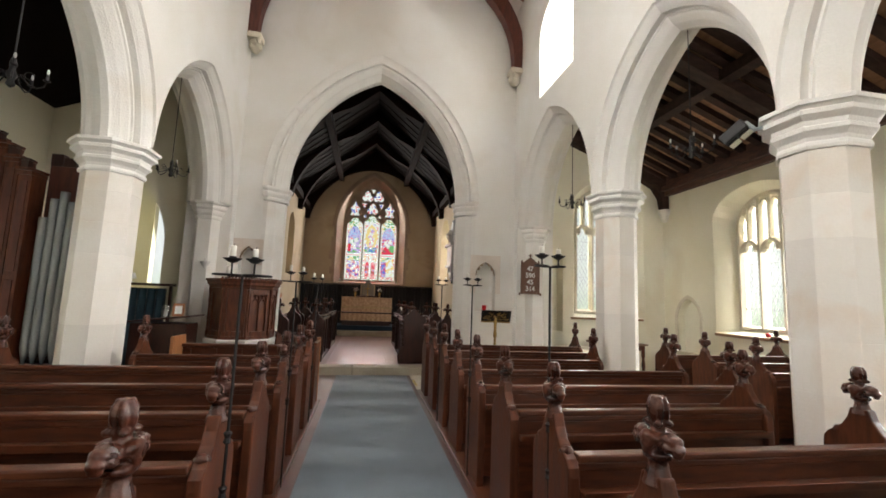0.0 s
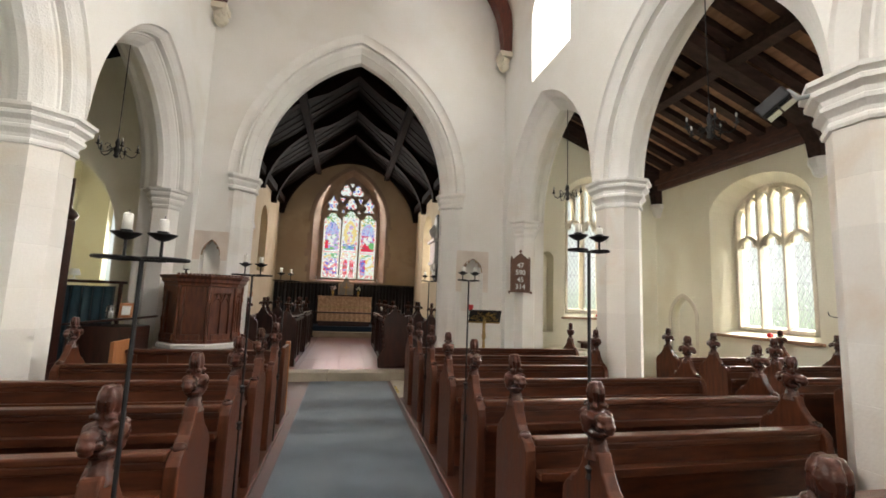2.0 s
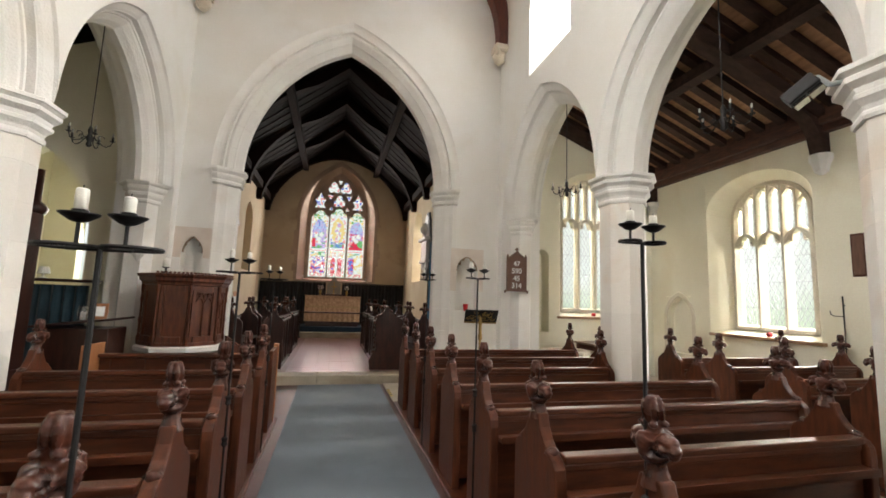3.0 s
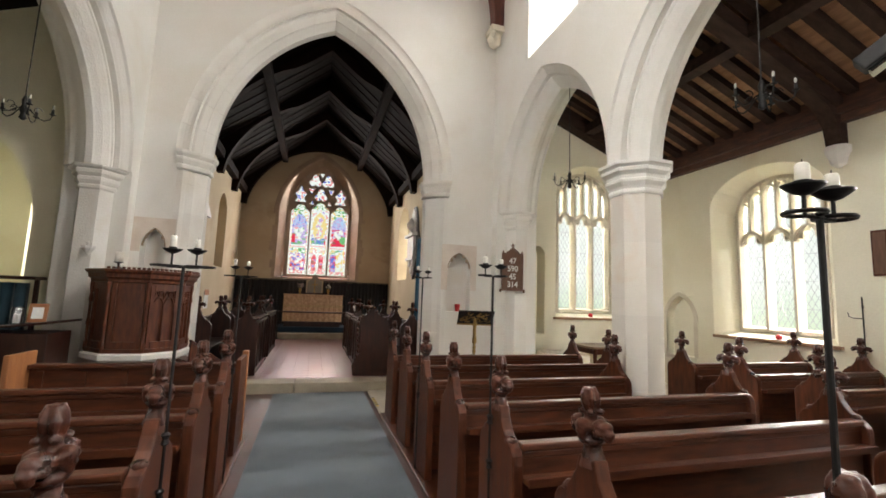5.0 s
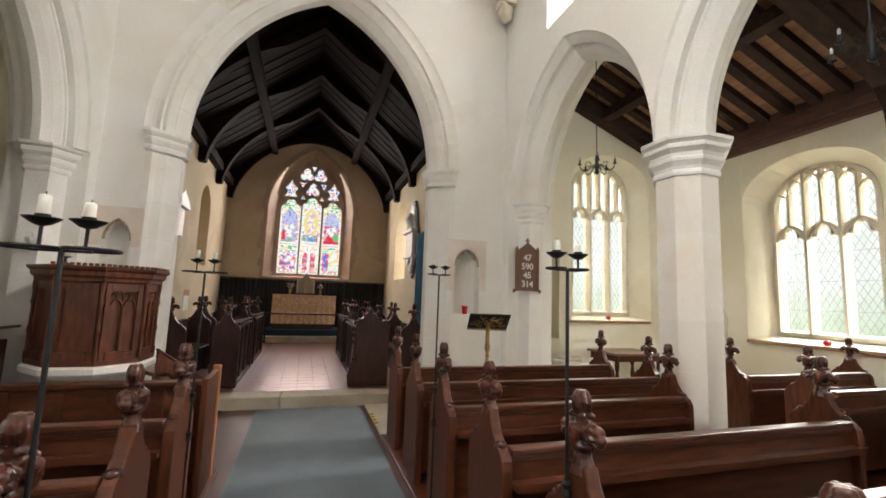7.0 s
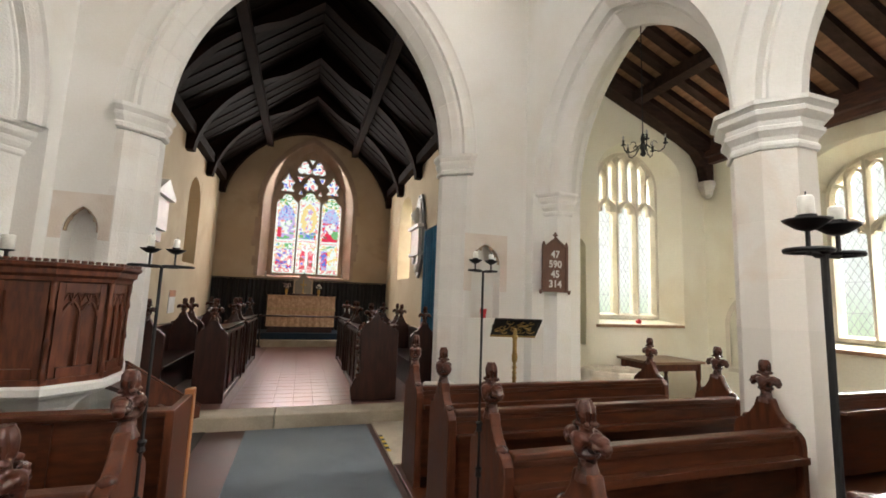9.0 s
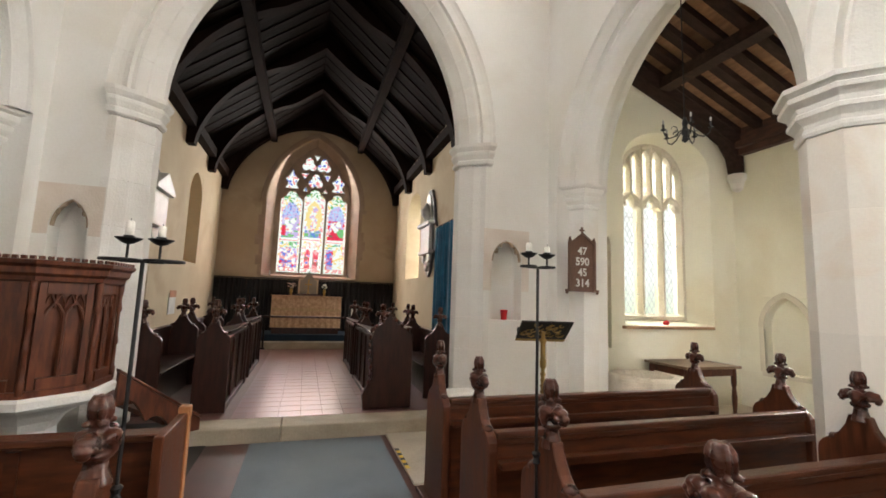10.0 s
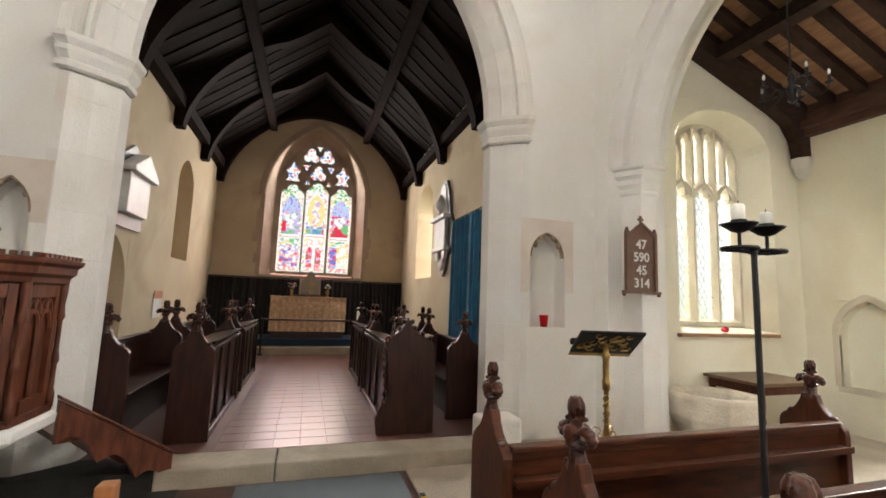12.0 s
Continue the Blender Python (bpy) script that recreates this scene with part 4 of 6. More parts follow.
def pew(y, x0, x1, group, z0=0.04, label="dark-stained oak pew with carved poppyhead ends", m=None, wood=None, tall=0.70, name="pew"):
    ob = thing(name, label, "pew", group, m)
    bench_end(ob, x0, y, z0, wood or panel_wood, tall)
    bench_end(ob, x1, y, z0, wood or panel_wood, tall)
    w = wood or pew_wood
    a, b, e = x0 + 0.028, x1 - 0.028, tall - 0.70
    bm = bmesh.new()
    box(bm, a, b, y - 0.185, y - 0.115, z0 + e + 0.695, z0 + e + 0.728)
    box(bm, a, b, y - 0.17, y - 0.13, z0 + e + 0.66, z0 + e + 0.694)
    part("back_rail", bm, w, ob, bevel=0.008)
    bm = bmesh.new()
    box(bm, a, b, y - 0.16, y - 0.138, z0 + 0.06, z0 + e + 0.659)
    part("back_panel", bm, w, ob)
    bm = bmesh.new()
    box(bm, a, b, y - 0.24, y - 0.161, z0 + e + 0.565, z0 + e + 0.588)
    box(bm, a, b, y - 0.246, y - 0.2405, z0 + e + 0.56, z0 + e + 0.60)
    part("book_ledge", bm, w, ob, bevel=0.004)
    bm = bmesh.new()
    box(bm, a, b, y - 0.137, y + 0.21, z0 + 0.385, z0 + 0.415)
    part("seat", bm, w, ob, bevel=0.006)
    bm = bmesh.new()
    box(bm, a, b, y + 0.10, y + 0.12, z0 + 0.0, z0 + 0.384)
    part("seat_front", bm, w, ob)
    return ob


far = {0: 3.5, 1: 3.48, 2: 2.98, 3: 3.5, 4: 3.5, 5: 2.9, 6: 2.92, 7: 3.5, 8: 3.02, 9: 3.5, 10: 3.5}
for i, y in enumerate(ROWS_Y):
    pew(y, 1.12, far[i], "south nave pews")
for i, y in enumerate(ROWS_Y):
    if i >= 2:
        pew(y, -2.02 if min(abs(y - p) for p in NPIERS) < 0.45 else -2.75, -0.38, "north nave pews")
for i in range(8):
    pew(5.72 - PITCH * i, 4.5, 6.40, "south aisle pews", label="dark oak aisle pew with carved poppyhead ends")
for nm, x0, x1, y1 in (("pew_platform", 1.05, 3.0, 6.78), ("pew_platform", -2.15, -0.33, 6.2), ("pew_platform", 4.4, 6.6, 6.0)):
    bm = bmesh.new()
    box(bm, x0, x1, -2.0, y1, 0.001, 0.04)
    tagged(part(nm, bm, pew_wood, bevel=0.008), "low dark boarded platform under the pews", "platform", kind="structure")

# dark carpeted floor round the foot of the pulpit, shade put into the colour
bm = bmesh.new()
box(bm, -2.19, -0.62, 6.25, 8.095, 0.0065, 0.014)
structure("floor_pulpit", bm, material("dark_slate_floor", (0.045, 0.042, 0.036), 0.7, (0.022, 0.020, 0.017), 4, 50, 0.25, stain=((0.07, 0.065, 0.055), 2.5, 0.5)), "dark worn slate floor round the pulpit foot", "floor")
# dark length of the kerb: the shade below the stair is in its colour
bm = bmesh.new()
box(bm, -2.2, -0.806, 8.1, 8.45, -0.02, 0.15)
structure("step_pulpit", bm, bpy.data.materials["dark_slate_floor"], "dark slate step at the foot of the pulpit stair", "step", bevel=0.012)

# carpet
bm = bmesh.new()
box(bm, -0.24, 1.0, -3.0, 8.06, 0.0062, 0.018)
tagged(part("carpet_runner", bm, carpet, bevel=0.004), "worn blue-grey carpet runner along the centre aisle", "carpet")

# chancel step
bm = bmesh.new()
box(bm, -0.80, 0.02, 8.1, 8.45, -0.02, 0.15)
s1 = part("kerb_stone", bm, step_stone, None, bevel=0.015)
bm = bmesh.new()
box(bm, 0.026, 3.0, 8.1, 8.45, -0.02, 0.15)
s2 = part("kerb_stone", bm, step_stone, None, bevel=0.015)
stp = tagged(new("chancel_step"), "worn pale stone step up into the chancel", "step", kind="structure")
s1.parent = s2.parent = stp

# ---------------------------------------------------------------- chancel
bm = bmesh.new()
box(bm, CNX, CSX, 14.25, 15.8, 0.14, 0.30)
structure("altar_step", bm, step_stone, "stone step before the altar", "step", bevel=0.01)
bm = bmesh.new()
box(bm, -1.3, 1.8, 14.55, 15.8, 0.30, 0.45)
structure("altar_platform", bm, navy, "dark blue carpeted altar platform", "step", bevel=0.01)

alt = thing("altar", "altar table draped in a gold-brown brocade frontal", "altar")
bm = bmesh.new()
box(bm, -0.56, 1.03, 14.82, 15.35, 0.451, 1.34)
part("table", bm, stall_wood, alt)
bm = bmesh.new()
cols = 40
top, low = [], []
for i in range(cols + 1):
    x = -0.6 + 1.67 * i / cols
    w = 0.012 * math.sin(i * 1.7) + 0.006 * math.sin(i * 0.6)
    top.append((x, 14.8, 1.375))
    low.append((x, 14.775 + w, 0.60))
ts, ls = [bm.verts.new(p) for p in top], [bm.verts.new(p) for p in low]
bs = [bm.verts.new((p[0], 15.36, 1.375)) for p in top]
for i in range(cols):
    bm.faces.new((ts[i], ts[i + 1], ls[i + 1], ls[i]))
    bm.faces.new((bs[i], bs[i + 1], ts[i + 1], ts[i]))
for sx in (-0.6, 1.07):
    bm.faces.new([bm.verts.new(p) for p in ((sx, 14.8, 1.375), (sx, 15.36, 1.375), (sx, 15.36, 0.6), (sx, 14.775, 0.6))])
part("frontal", bm, frontal, alt, "pleated brocade frontal")
bm = bmesh.new()
for i in range(56):
    x = -0.595 + 1.66 * i / 55
    box(bm, x, x + 0.018, 14.752, 14.76, 1.02, 1.08)
part("fringe", bm, material("gold_fringe", (0.55, 0.40, 0.20), 0.7), alt, "gold fringe")
bm = bmesh.new()
box(bm, -0.62, 1.09, 14.742, 15.37, 1.376, 1.392)
part("top_cloth", bm, frontal, alt)

# dossal curtain along the east wall
for xa, xb in ((CNX + 0.02, -0.02), (0.5, CSX - 0.02)):
    dos = thing("dossal_curtain", "black pleated curtain hung from a rail along the east wall", "curtain", "dossal curtains")
    bm = bmesh.new()
    n = int((xb - xa) / 0.03)
    lo, hi = [], []
    for i in range(n + 1):
        x = xa + (xb - xa) * i / n
        d = 15.7 + 0.028 * math.sin(x * 55) + 0.012 * math.sin(x * 23)
        lo.append(bm.verts.new((x, d, 0.31 if xa < 0.2 and x < -1.3 or x > 1.8 else 0.455)))
        hi.append(bm.verts.new((x, d + 0.01, 1.80)))
    for i in range(n):
        bm.faces.new((lo[i], lo[i + 1], hi[i + 1], hi[i]))
    part("cloth", bm, black_cloth, dos)
    bm = bmesh.new()
    tube(bm, [(xa, 15.7, 1.82), (xb, 15.7, 1.82)], 0.014, 8)
    for x in (xa + 0.02, xb - 0.02):
        tube(bm, [(x, 15.7, 1.82), (x, 15.81, 1.82)], 0.01, 6)
    part("rail", bm, iron, dos)

# reredos with cross
rer = thing("reredos", "small gothic wooden altar shrine with a brass cross", "reredos")
bm = bmesh.new()
prism(bm, [(0.03, 1.394), (0.45, 1.394), (0.45, 1.80), (0.40, 1.80), (0.24, 2.04), (0.08, 1.80), (0.03, 1.80)], lambda p, q, d: (p, d, q), 15.22, 15.34)
part("shrine", bm, material("grey_shrine_stone", (0.26, 0.23, 0.19), 0.7), rer, bevel=0.01)
bm = bmesh.new()
box(bm, -0.15, 0.63, 15.12, 15.35, 1.3925, 1.44)
part("gradine", bm, stall_wood, rer)
bm = bmesh.new()
box(bm, 0.225, 0.255, 15.195, 15.215, 1.46, 1.83)
box(bm, 0.15, 0.33, 15.194, 15.216, 1.67, 1.70)
lathe(bm, [(0.06, 1.441), (0.05, 1.455), (0.02, 1.47)], (0.24, 15.18), 10)
part("cross", bm, brass, rer, "brass cross")
leaf = material("dark_leaf", (0.05, 0.09, 0.03), 0.7)
petal = material("white_petals", (0.80, 0.78, 0.70), 0.8)
for x, h in ((-0.17, 1.0), (0.64, 1.0)):
    v = thing("flower_vase", "brass vase of pale flowers on the altar", "vase", "altar vases")
    bm = bmesh.new()
    lathe(bm, [(0.04, 1.393), (0.042, 1.40), (0.018, 1.42), (0.03, 1.46), (0.042, 1.50), (0.03, 1.54), (0.045, 1.565)], (x, 15.0), 12)
    part("vase", bm, brass, v, smooth=True)
    bm = bmesh.new()
    rng = random.Random(int(x * 100))
    for i in range(16):
        blob(bm, (x + rng.gauss(0, 0.045), 15.0 + rng.gauss(0, 0.035), 1.61 + rng.uniform(-0.02, 0.09)), (0.018, 0.018, 0.015), 6, 4, 0.2)
    part("flowers", bm, petal if x > 0 else material("pale_pink_petals", (0.6, 0.45, 0.42), 0.8), v)
    bm = bmesh.new()
    for i in range(8):
        a = i * 0.8
        tube(bm, [(x, 15.0, 1.555), (x + 0.05 * math.cos(a), 15.0 + 0.05 * math.sin(a), 1.63)], 0.003, 5)
    part("stems", bm, leaf, v)


def small_candle(x, y, z, h=0.11, group="sill candles"):
    c = thing("candle", "white candle on a small dark holder", "candle", group)
    bm = bmesh.new()
    lathe(bm, [(0.03, z), (0.032, z + 0.01), (0.014, z + 0.02), (0.02, z + 0.03)], (x, y), 10)
    part("holder", bm, iron, c)
    bm = bmesh.new()
    lathe(bm, [(0.013, z + 0.03), (0.013, z + 0.03 + h), (0.006, z + 0.034 + h)], (x, y), 10)
    part("wax", bm, wax, c)


for x in (-0.95, -0.78, 1.28, 1.45):
    small_candle(x, 15.9, 1.905)

# altar rail
rail = thing("altar_rail", "low dark wooden altar rail across the sanctuary", "rail")
for xa, xb in ((-0.72, 1.3),):
    bm = bmesh.new()
    box(bm, xa, xb, 14.18, 14.25, 0.87, 0.915)
    part("hand_rail", bm, stall_wood, rail, bevel=0.008)
for x in (-0.68, 1.26):
    bm = bmesh.new()
    lathe(bm, [(0.05, 0.15), (0.05, 0.18), (0.02, 0.20), (0.018, 0.84), (0.03, 0.869)], (x, 14.215), 10)
    part("post", bm, iron, rail)
sb = thing("notice_card", "cream card standing at the altar rail", "card")
bm = bmesh.new()
box(bm, 1.27, 1.40, 14.19, 14.205, 0.916, 1.12)
part("card", bm, wax, sb)

# east window -------------------------------------------------------------
LIGHTS = ((-0.61, 0.285), (0.01, 0.285), (0.64, 0.285))
GD = 0.34


def in_opening(u, z):
    """Which glazed opening of the east window a place lies in, or 0."""
    for k, (c, h) in enumerate(LIGHTS):
        top = 4.02 if k != 1 else 4.12
        du = abs(u - c)
        if 2.03 < z < top and du < h:
            return k + 1
        for oc, oz, r in ((-0.14, 0.02, 0.145), (0.14, 0.02, 0.145), (0.0, 0.17, 0.15)):
            if (u - c - oc) ** 2 + (z - top - oz) ** 2 < r * r:
                return k + 1
    n = 4
    z = 4.35 + (z - 4.35) / 1.2
    for c, z0, r in ((-0.205, 5.02, 0.12), (0.205, 5.02, 0.12), (0.0, 4.62, 0.125)):
        for oc, oz in ((-0.09, -0.05), (0.09, -0.05), (0.0, 0.09)):
            if (u - c - oc) ** 2 + (z - z0 - oz) ** 2 < (r * 0.85) ** 2:
                return n
        n += 1
    for c, z0 in ((-0.64, 4.60), (0.64, 4.60)):
        t = (z - z0 + 0.20) / 0.46
        if 0 < t < 1 and abs(u - c) < 0.185 * min(1.0, (1 - t) * 2.2) * (0.8 + 0.2 * math.cos(t * 12)):
            return n
        n += 1
    for c, z0, s, up in ((-0.31, 4.74, 0.11, -1), (0.32, 4.74, 0.11, -1), (0.0, 5.20, 0.09, -1), (-0.27, 4.40, 0.07, 1), (0.28, 4.40, 0.07, 1)):
        t = (z - z0) * up / s
        if -0.7 < t < 0.9 and abs(u - c) < s * (0.95 - t) * 0.62:
            return n
        n += 1
    return 0


def east_head(u, z, half, rise, spring):
    if z < spring:
        return abs(u) < half
    r = (half * half + rise * rise) / (2 * half)
    return math.hypot(abs(u) + r - half, z - spring) < r


win = tagged(new("window_east"), "tall pointed three-light window of coloured stained glass", "window", kind="structure")
bm = bmesh.new()
oa = [(1.24, 1.88), (-1.24, 1.88)] + [(p, 3.9 + q) for p, q in arch_outline(1.24, 1.95, 0.0, 16)]
ob_ = [(1.0, 1.97), (-1.0, 1.97)] + [(p, 3.88 + q) for p, q in arch_outline(1.0, 1.80, 0.0, 16)]
loft(bm, oa, ob_, at_e, 0.0, GD)
part("reveal", bm, brown_stone, win, "splayed brown stone reveal")
bm = bmesh.new()
arch_sweep(bm, 1.24, 1.95, 3.9, [(-0.02, 0.0), (-0.035, 0.03), (-0.03, 0.14), (0.01, 0.16)], at_e)
rng = random.Random(4)
for sg in (-1, 1):
    z = 1.9
    while z < 3.9:
        h = min(0.27, 3.9 - z)
        w = rng.choice((0.10, 0.17, 0.22))
        a, b = sorted((sg * 1.242, sg * (1.24 + w)))
        box(bm, a + 0.25, b + 0.25, CEY - 0.012, CEY + 0.01, z + 0.003, z + h - 0.003)
        z += h
part("surround", bm, brown_stone, win, "brown stone quoins and arch hood")
bm = bmesh.new()
box(bm, -1.05, 1.55, CEY - 0.05, CEY + 0.33, 1.84, 1.90)
part("sill", bm, brown_stone, win, bevel=0.01)
CELL = 0.0155
bm = bmesh.new()
iu, iz = int(2.1 / CELL), int(3.9 / CELL)
solid = {}
for i in range(iu):
    for j in range(iz):
        u, z = -1.05 + (i + 0.5) * CELL, 1.93 + (j + 0.5) * CELL
        solid[i, j] = east_head(u, z, 1.03, 1.82, 3.88) and not in_opening(u, z)
cache = {}


def corner(i, j, d):
    if (i, j, d) not in cache:
        cache[i, j, d] = bm.verts.new(at_e(-1.05 + i * CELL, 1.93 + j * CELL, d))
    return cache[i, j, d]


for (i, j), s in solid.items():
    if s:
        bm.faces.new((corner(i, j, GD - 0.06), corner(i + 1, j, GD - 0.06), corner(i + 1, j + 1, GD - 0.06), corner(i, j + 1, GD - 0.06)))
        for di, dj, p, q in ((-1, 0, (0, 0), (0, 1)), (1, 0, (1, 0), (1, 1)), (0, -1, (0, 0), (1, 0)), (0, 1, (0, 1), (1, 1))):
            if not solid.get((i + di, j + dj), True):
                bm.faces.new((corner(i + p[0], j + p[1], GD - 0.06), corner(i + q[0], j + q[1], GD - 0.06), corner(i + q[0], j + q[1], GD + 0.05), corner(i + p[0], j + p[1], GD + 0.05)))
part("tracery", bm, brown_stone, win, "brown stone mullions and tracery")

GLASS = {"clear": (0.93, 0.93, 0.90), "pale_blue": (0.52, 0.66, 0.92), "lavender": (0.62, 0.50, 0.80), "blue": (0.16, 0.24, 0.74), "red": (0.80, 0.04, 0.10),
         "rose": (0.95, 0.46, 0.46), "gold": (0.95, 0.74, 0.34), "green": (0.22, 0.52, 0.22), "teal": (0.16, 0.45, 0.48), "brown": (0.34, 0.16, 0.12)}


def glass_colour(k, s, t, r, q):
    """Which colour the glazier set at s across and t up light k; r and q wander slowly and quickly over the light."""
    pick = lambda v, *names: names[min(len(names) - 1, max(0, int(v * len(names))))]
    if k > 3:
        return pick(r, "red", "rose", "clear", "clear", "blue", "lavender")
    if s < 0.06 or s > 0.94 or t < 0.012:
        return "clear"
    if s < 0.11 or s > 0.89:
        return pick(q, "gold", "clear", "rose", "clear")
    if t < 0.055:
        return pick(q, "rose", "rose", "clear")
    if t > 0.88:
        return pick(q, "gold", "clear", "green", "clear", "clear")
    if abs(t - 0.392) < 0.006:
        return "rose"
    if abs(t - 0.392) < 0.02:
        return "clear"
    if k == 2:
        e = ((s - 0.5) / 0.36) ** 2 + ((t - 0.66) / 0.18) ** 2
        if e < 1:
            figure = abs(s - 0.5 + 0.05 * math.sin(t * 40)) < 0.12 and t < 0.78
            return pick(q, "clear", "clear", "rose", "lavender") if figure else ("gold" if e > 0.25 or q < 0.6 else "clear")
        if t > 0.5:
            return "clear" if e < 1.25 else pick(r, "lavender", "clear", "rose", "lavender")
        if t > 0.41:
            return pick(r, "red", "green", "lavender", "teal", "blue", "green")
        if t > 0.36:
            return pick(q, "clear", "clear", "gold")
        if abs(s - 0.5) < 0.05 or (abs(t - 0.27 - 0.1 * abs(s - 0.5)) < 0.014 and abs(s - 0.5) < 0.28):
            return "clear"
        d = ((s - 0.5) / 0.37) ** 2 + (max(0.0, t - 0.17) / 0.16) ** 2
        if 0.8 < d < 1.0:
            return "clear"
        if d < 0.8:
            return pick(q, "red", "red", "rose") if t > 0.21 else pick(r, "blue", "rose", "red", "brown", "green")
        return pick(q, "clear", "rose", "clear", "gold")
    if t > 0.66:
        if (s - 0.5) ** 2 / 0.15 + (t - 0.66) ** 2 / 0.035 < 1:
            return pick(q, "lavender", "lavender", "pale_blue", "lavender", "blue")
        return pick(q, "clear", "gold", "clear", "green")
    if t > 0.405:
        head = any((s - a) ** 2 + ((t - b) * 3) ** 2 < 0.012 for a, b in ((0.35, 0.60), (0.62, 0.62), (0.5, 0.55)))
        if head:
            return "clear"
        if k == 1:
            return pick(q, "green", "teal", "green") if t < 0.445 and s < 0.45 else ("red" if s < 0.34 and t < 0.56 else pick(r, "rose", "clear", "lavender", "lavender", "green", "gold"))
        if t < 0.45 + 0.12 * max(0.0, 1 - abs(s - 0.4) / 0.28):
            return "red" if q < 0.85 else "brown"
        return "green" if s > 0.58 and t < 0.56 else pick(r, "rose", "clear", "red", "lavender", "clear")
    if t > 0.30:
        return pick(r, "gold", "pale_blue", "green", "clear", "gold", "pale_blue")
    if k == 1:
        return pick(r, "blue", "lavender", "clear", "rose", "blue", "red", "brown")
    if s < 0.42:
        return pick(r, "blue", "blue", "red", "lavender", "blue")
    return pick(r, "rose", "clear", "clear", "gold", "clear")


rng = random.Random(11)
panes = {}
for k, (c, h) in enumerate(LIGHTS):
    nu, nz = 16, 84
    z0, z1 = 2.02, (4.37 if k != 1 else 4.47)
    jit = {(i, j): (rng.uniform(-0.3, 0.3), rng.uniform(-0.3, 0.3)) for i in range(nu + 1) for j in range(nz + 1)}
    wu, wz = (2 * h + 0.03) / nu, (z1 - z0) / nz
    for i in range(nu):
        for j in range(nz):
            wander = 0.5 + 0.62 * noise.noise(Vector((i * 0.36 + 17.3 * k, j * 0.30, 0.5)))
            quick = min(0.999, max(0.0, 0.5 + 0.75 * noise.noise(Vector((i * 0.6 + 5.1, j * 0.45 + 31.7 * k, 7.5)))))
            col = glass_colour(k + 1, (i + 0.5) / nu, (j + 0.5) / nz, wander, quick)
            b = panes.setdefault(col, bmesh.new())
            q = []
            for di, dj in ((0, 0), (1, 0), (1, 1), (0, 1)):
                a, e = jit[i + di, j + dj]
                if i + di in (0, nu):
                    a = 0
                q.append(b.verts.new(at_e(c - h - 0.015 + (i + di + a) * wu, z0 + (j + dj + e) * wz, GD)))
            b.faces.new(q)
for z in range(51):
    for i in range(52):
        u, zz = -0.91 + i * 0.035, 4.28 + z * 0.03
        if any(in_opening(u + a, zz + e) > 3 for a in (0.003, 0.032) for e in (0.003, 0.027)) and zz > 4.3:
            col = glass_colour(4, 0.5, 0.5, 0.5 + 0.7 * noise.noise(Vector((u * 9, zz * 9, 3.1))), 0.5)
            b = panes.setdefault(col, bmesh.new())
            b.faces.new([b.verts.new(at_e(p, q, GD + 0.008)) for p, q in ((u, zz), (u + 0.035, zz), (u + 0.035, zz + 0.03), (u, zz + 0.03))])
for col, b in panes.items():
    ob = part("stained_panes", b, clear_glass("stained_glass_" + col, GLASS[col], 0.02), win, "small %s glass quarries" % col.replace("_", " "))
    ob["kind"] = "stuff"
    ob.visible_shadow = False


# choir stalls ---------------------------------------------------------------
def choir_desk(m, x0, x1, y, label):
    """A book desk before a stall: panelled front, sloping top, poppyhead ends. It faces local +y."""
    ob = thing("choir_desk", label, "desk", "choir desks", m)
    for x in (x0, x1):
        bench_end(ob, x, y, 0.0, stall_wood, 0.80, w=0.17)
    bm = bmesh.new()
    box(bm, x0 + 0.028, x1 - 0.028, y + 0.09, y + 0.115, 0.0, 0.80)
    part("front_panel", bm, stall_wood, ob)
    n = int((x1 - x0) / 0.42)
    for i in range(n + 1):
        bm = bmesh.new()
        x = x0 + 0.06 + (x1 - x0 - 0.12) * i / n
        box(bm, x - 0.03, x + 0.03, y + 0.116, y + 0.14, 0.06, 0.76)
        part("stile", bm, stall_wood, ob, bevel=0.006)
    bm = bmesh.new()
    box(bm, x0 + 0.028, x1 - 0.028, y + 0.1155, y + 0.15, 0.762, 0.802)
    part("front_rail", bm, stall_wood, ob, bevel=0.008)
    bm = bmesh.new()
    box(bm, x0 + 0.028, x1 - 0.028, y + 0.1155, y + 0.16, 0.0, 0.06)
    part("plinth_rail", bm, stall_wood, ob, bevel=0.008)
    bm = bmesh.new()
    prism(bm, [(y + 0.16, 0.845), (y + 0.16, 0.86), (y - 0.16, 0.79), (y - 0.16, 0.772)], lambda p, q, d: (d, p, q), x0 + 0.028, x1 - 0.028)
    part("desk_top", bm, stall_wood, ob, bevel=0.004)
    return ob


LEFTM, RIGHTM = pose(0, 0, 0.15, 0, 0, -90), pose(0, 0, 0.15, 0, 0, 90)
choir_desk(LEFTM, -10.3, -8.72, -0.74, "dark oak choir desk with carved poppyhead ends")
choir_desk(LEFTM, -12.3, -10.75, -0.74, "dark oak choir desk with carved poppyhead ends")
pew(-1.42, -10.3, -8.72, "choir stalls", 0.0, "dark oak choir stall with carved poppyhead ends", LEFTM, stall_wood, 0.78, "choir_stall")
pew(-1.42, -12.3, -10.75, "choir stalls", 0.0, "dark oak choir stall with carved poppyhead ends", LEFTM, stall_wood, 0.78, "choir_stall")
choir_desk(RIGHTM, 9.0, 10.5, -1.13, "dark oak choir desk with carved poppyhead ends")
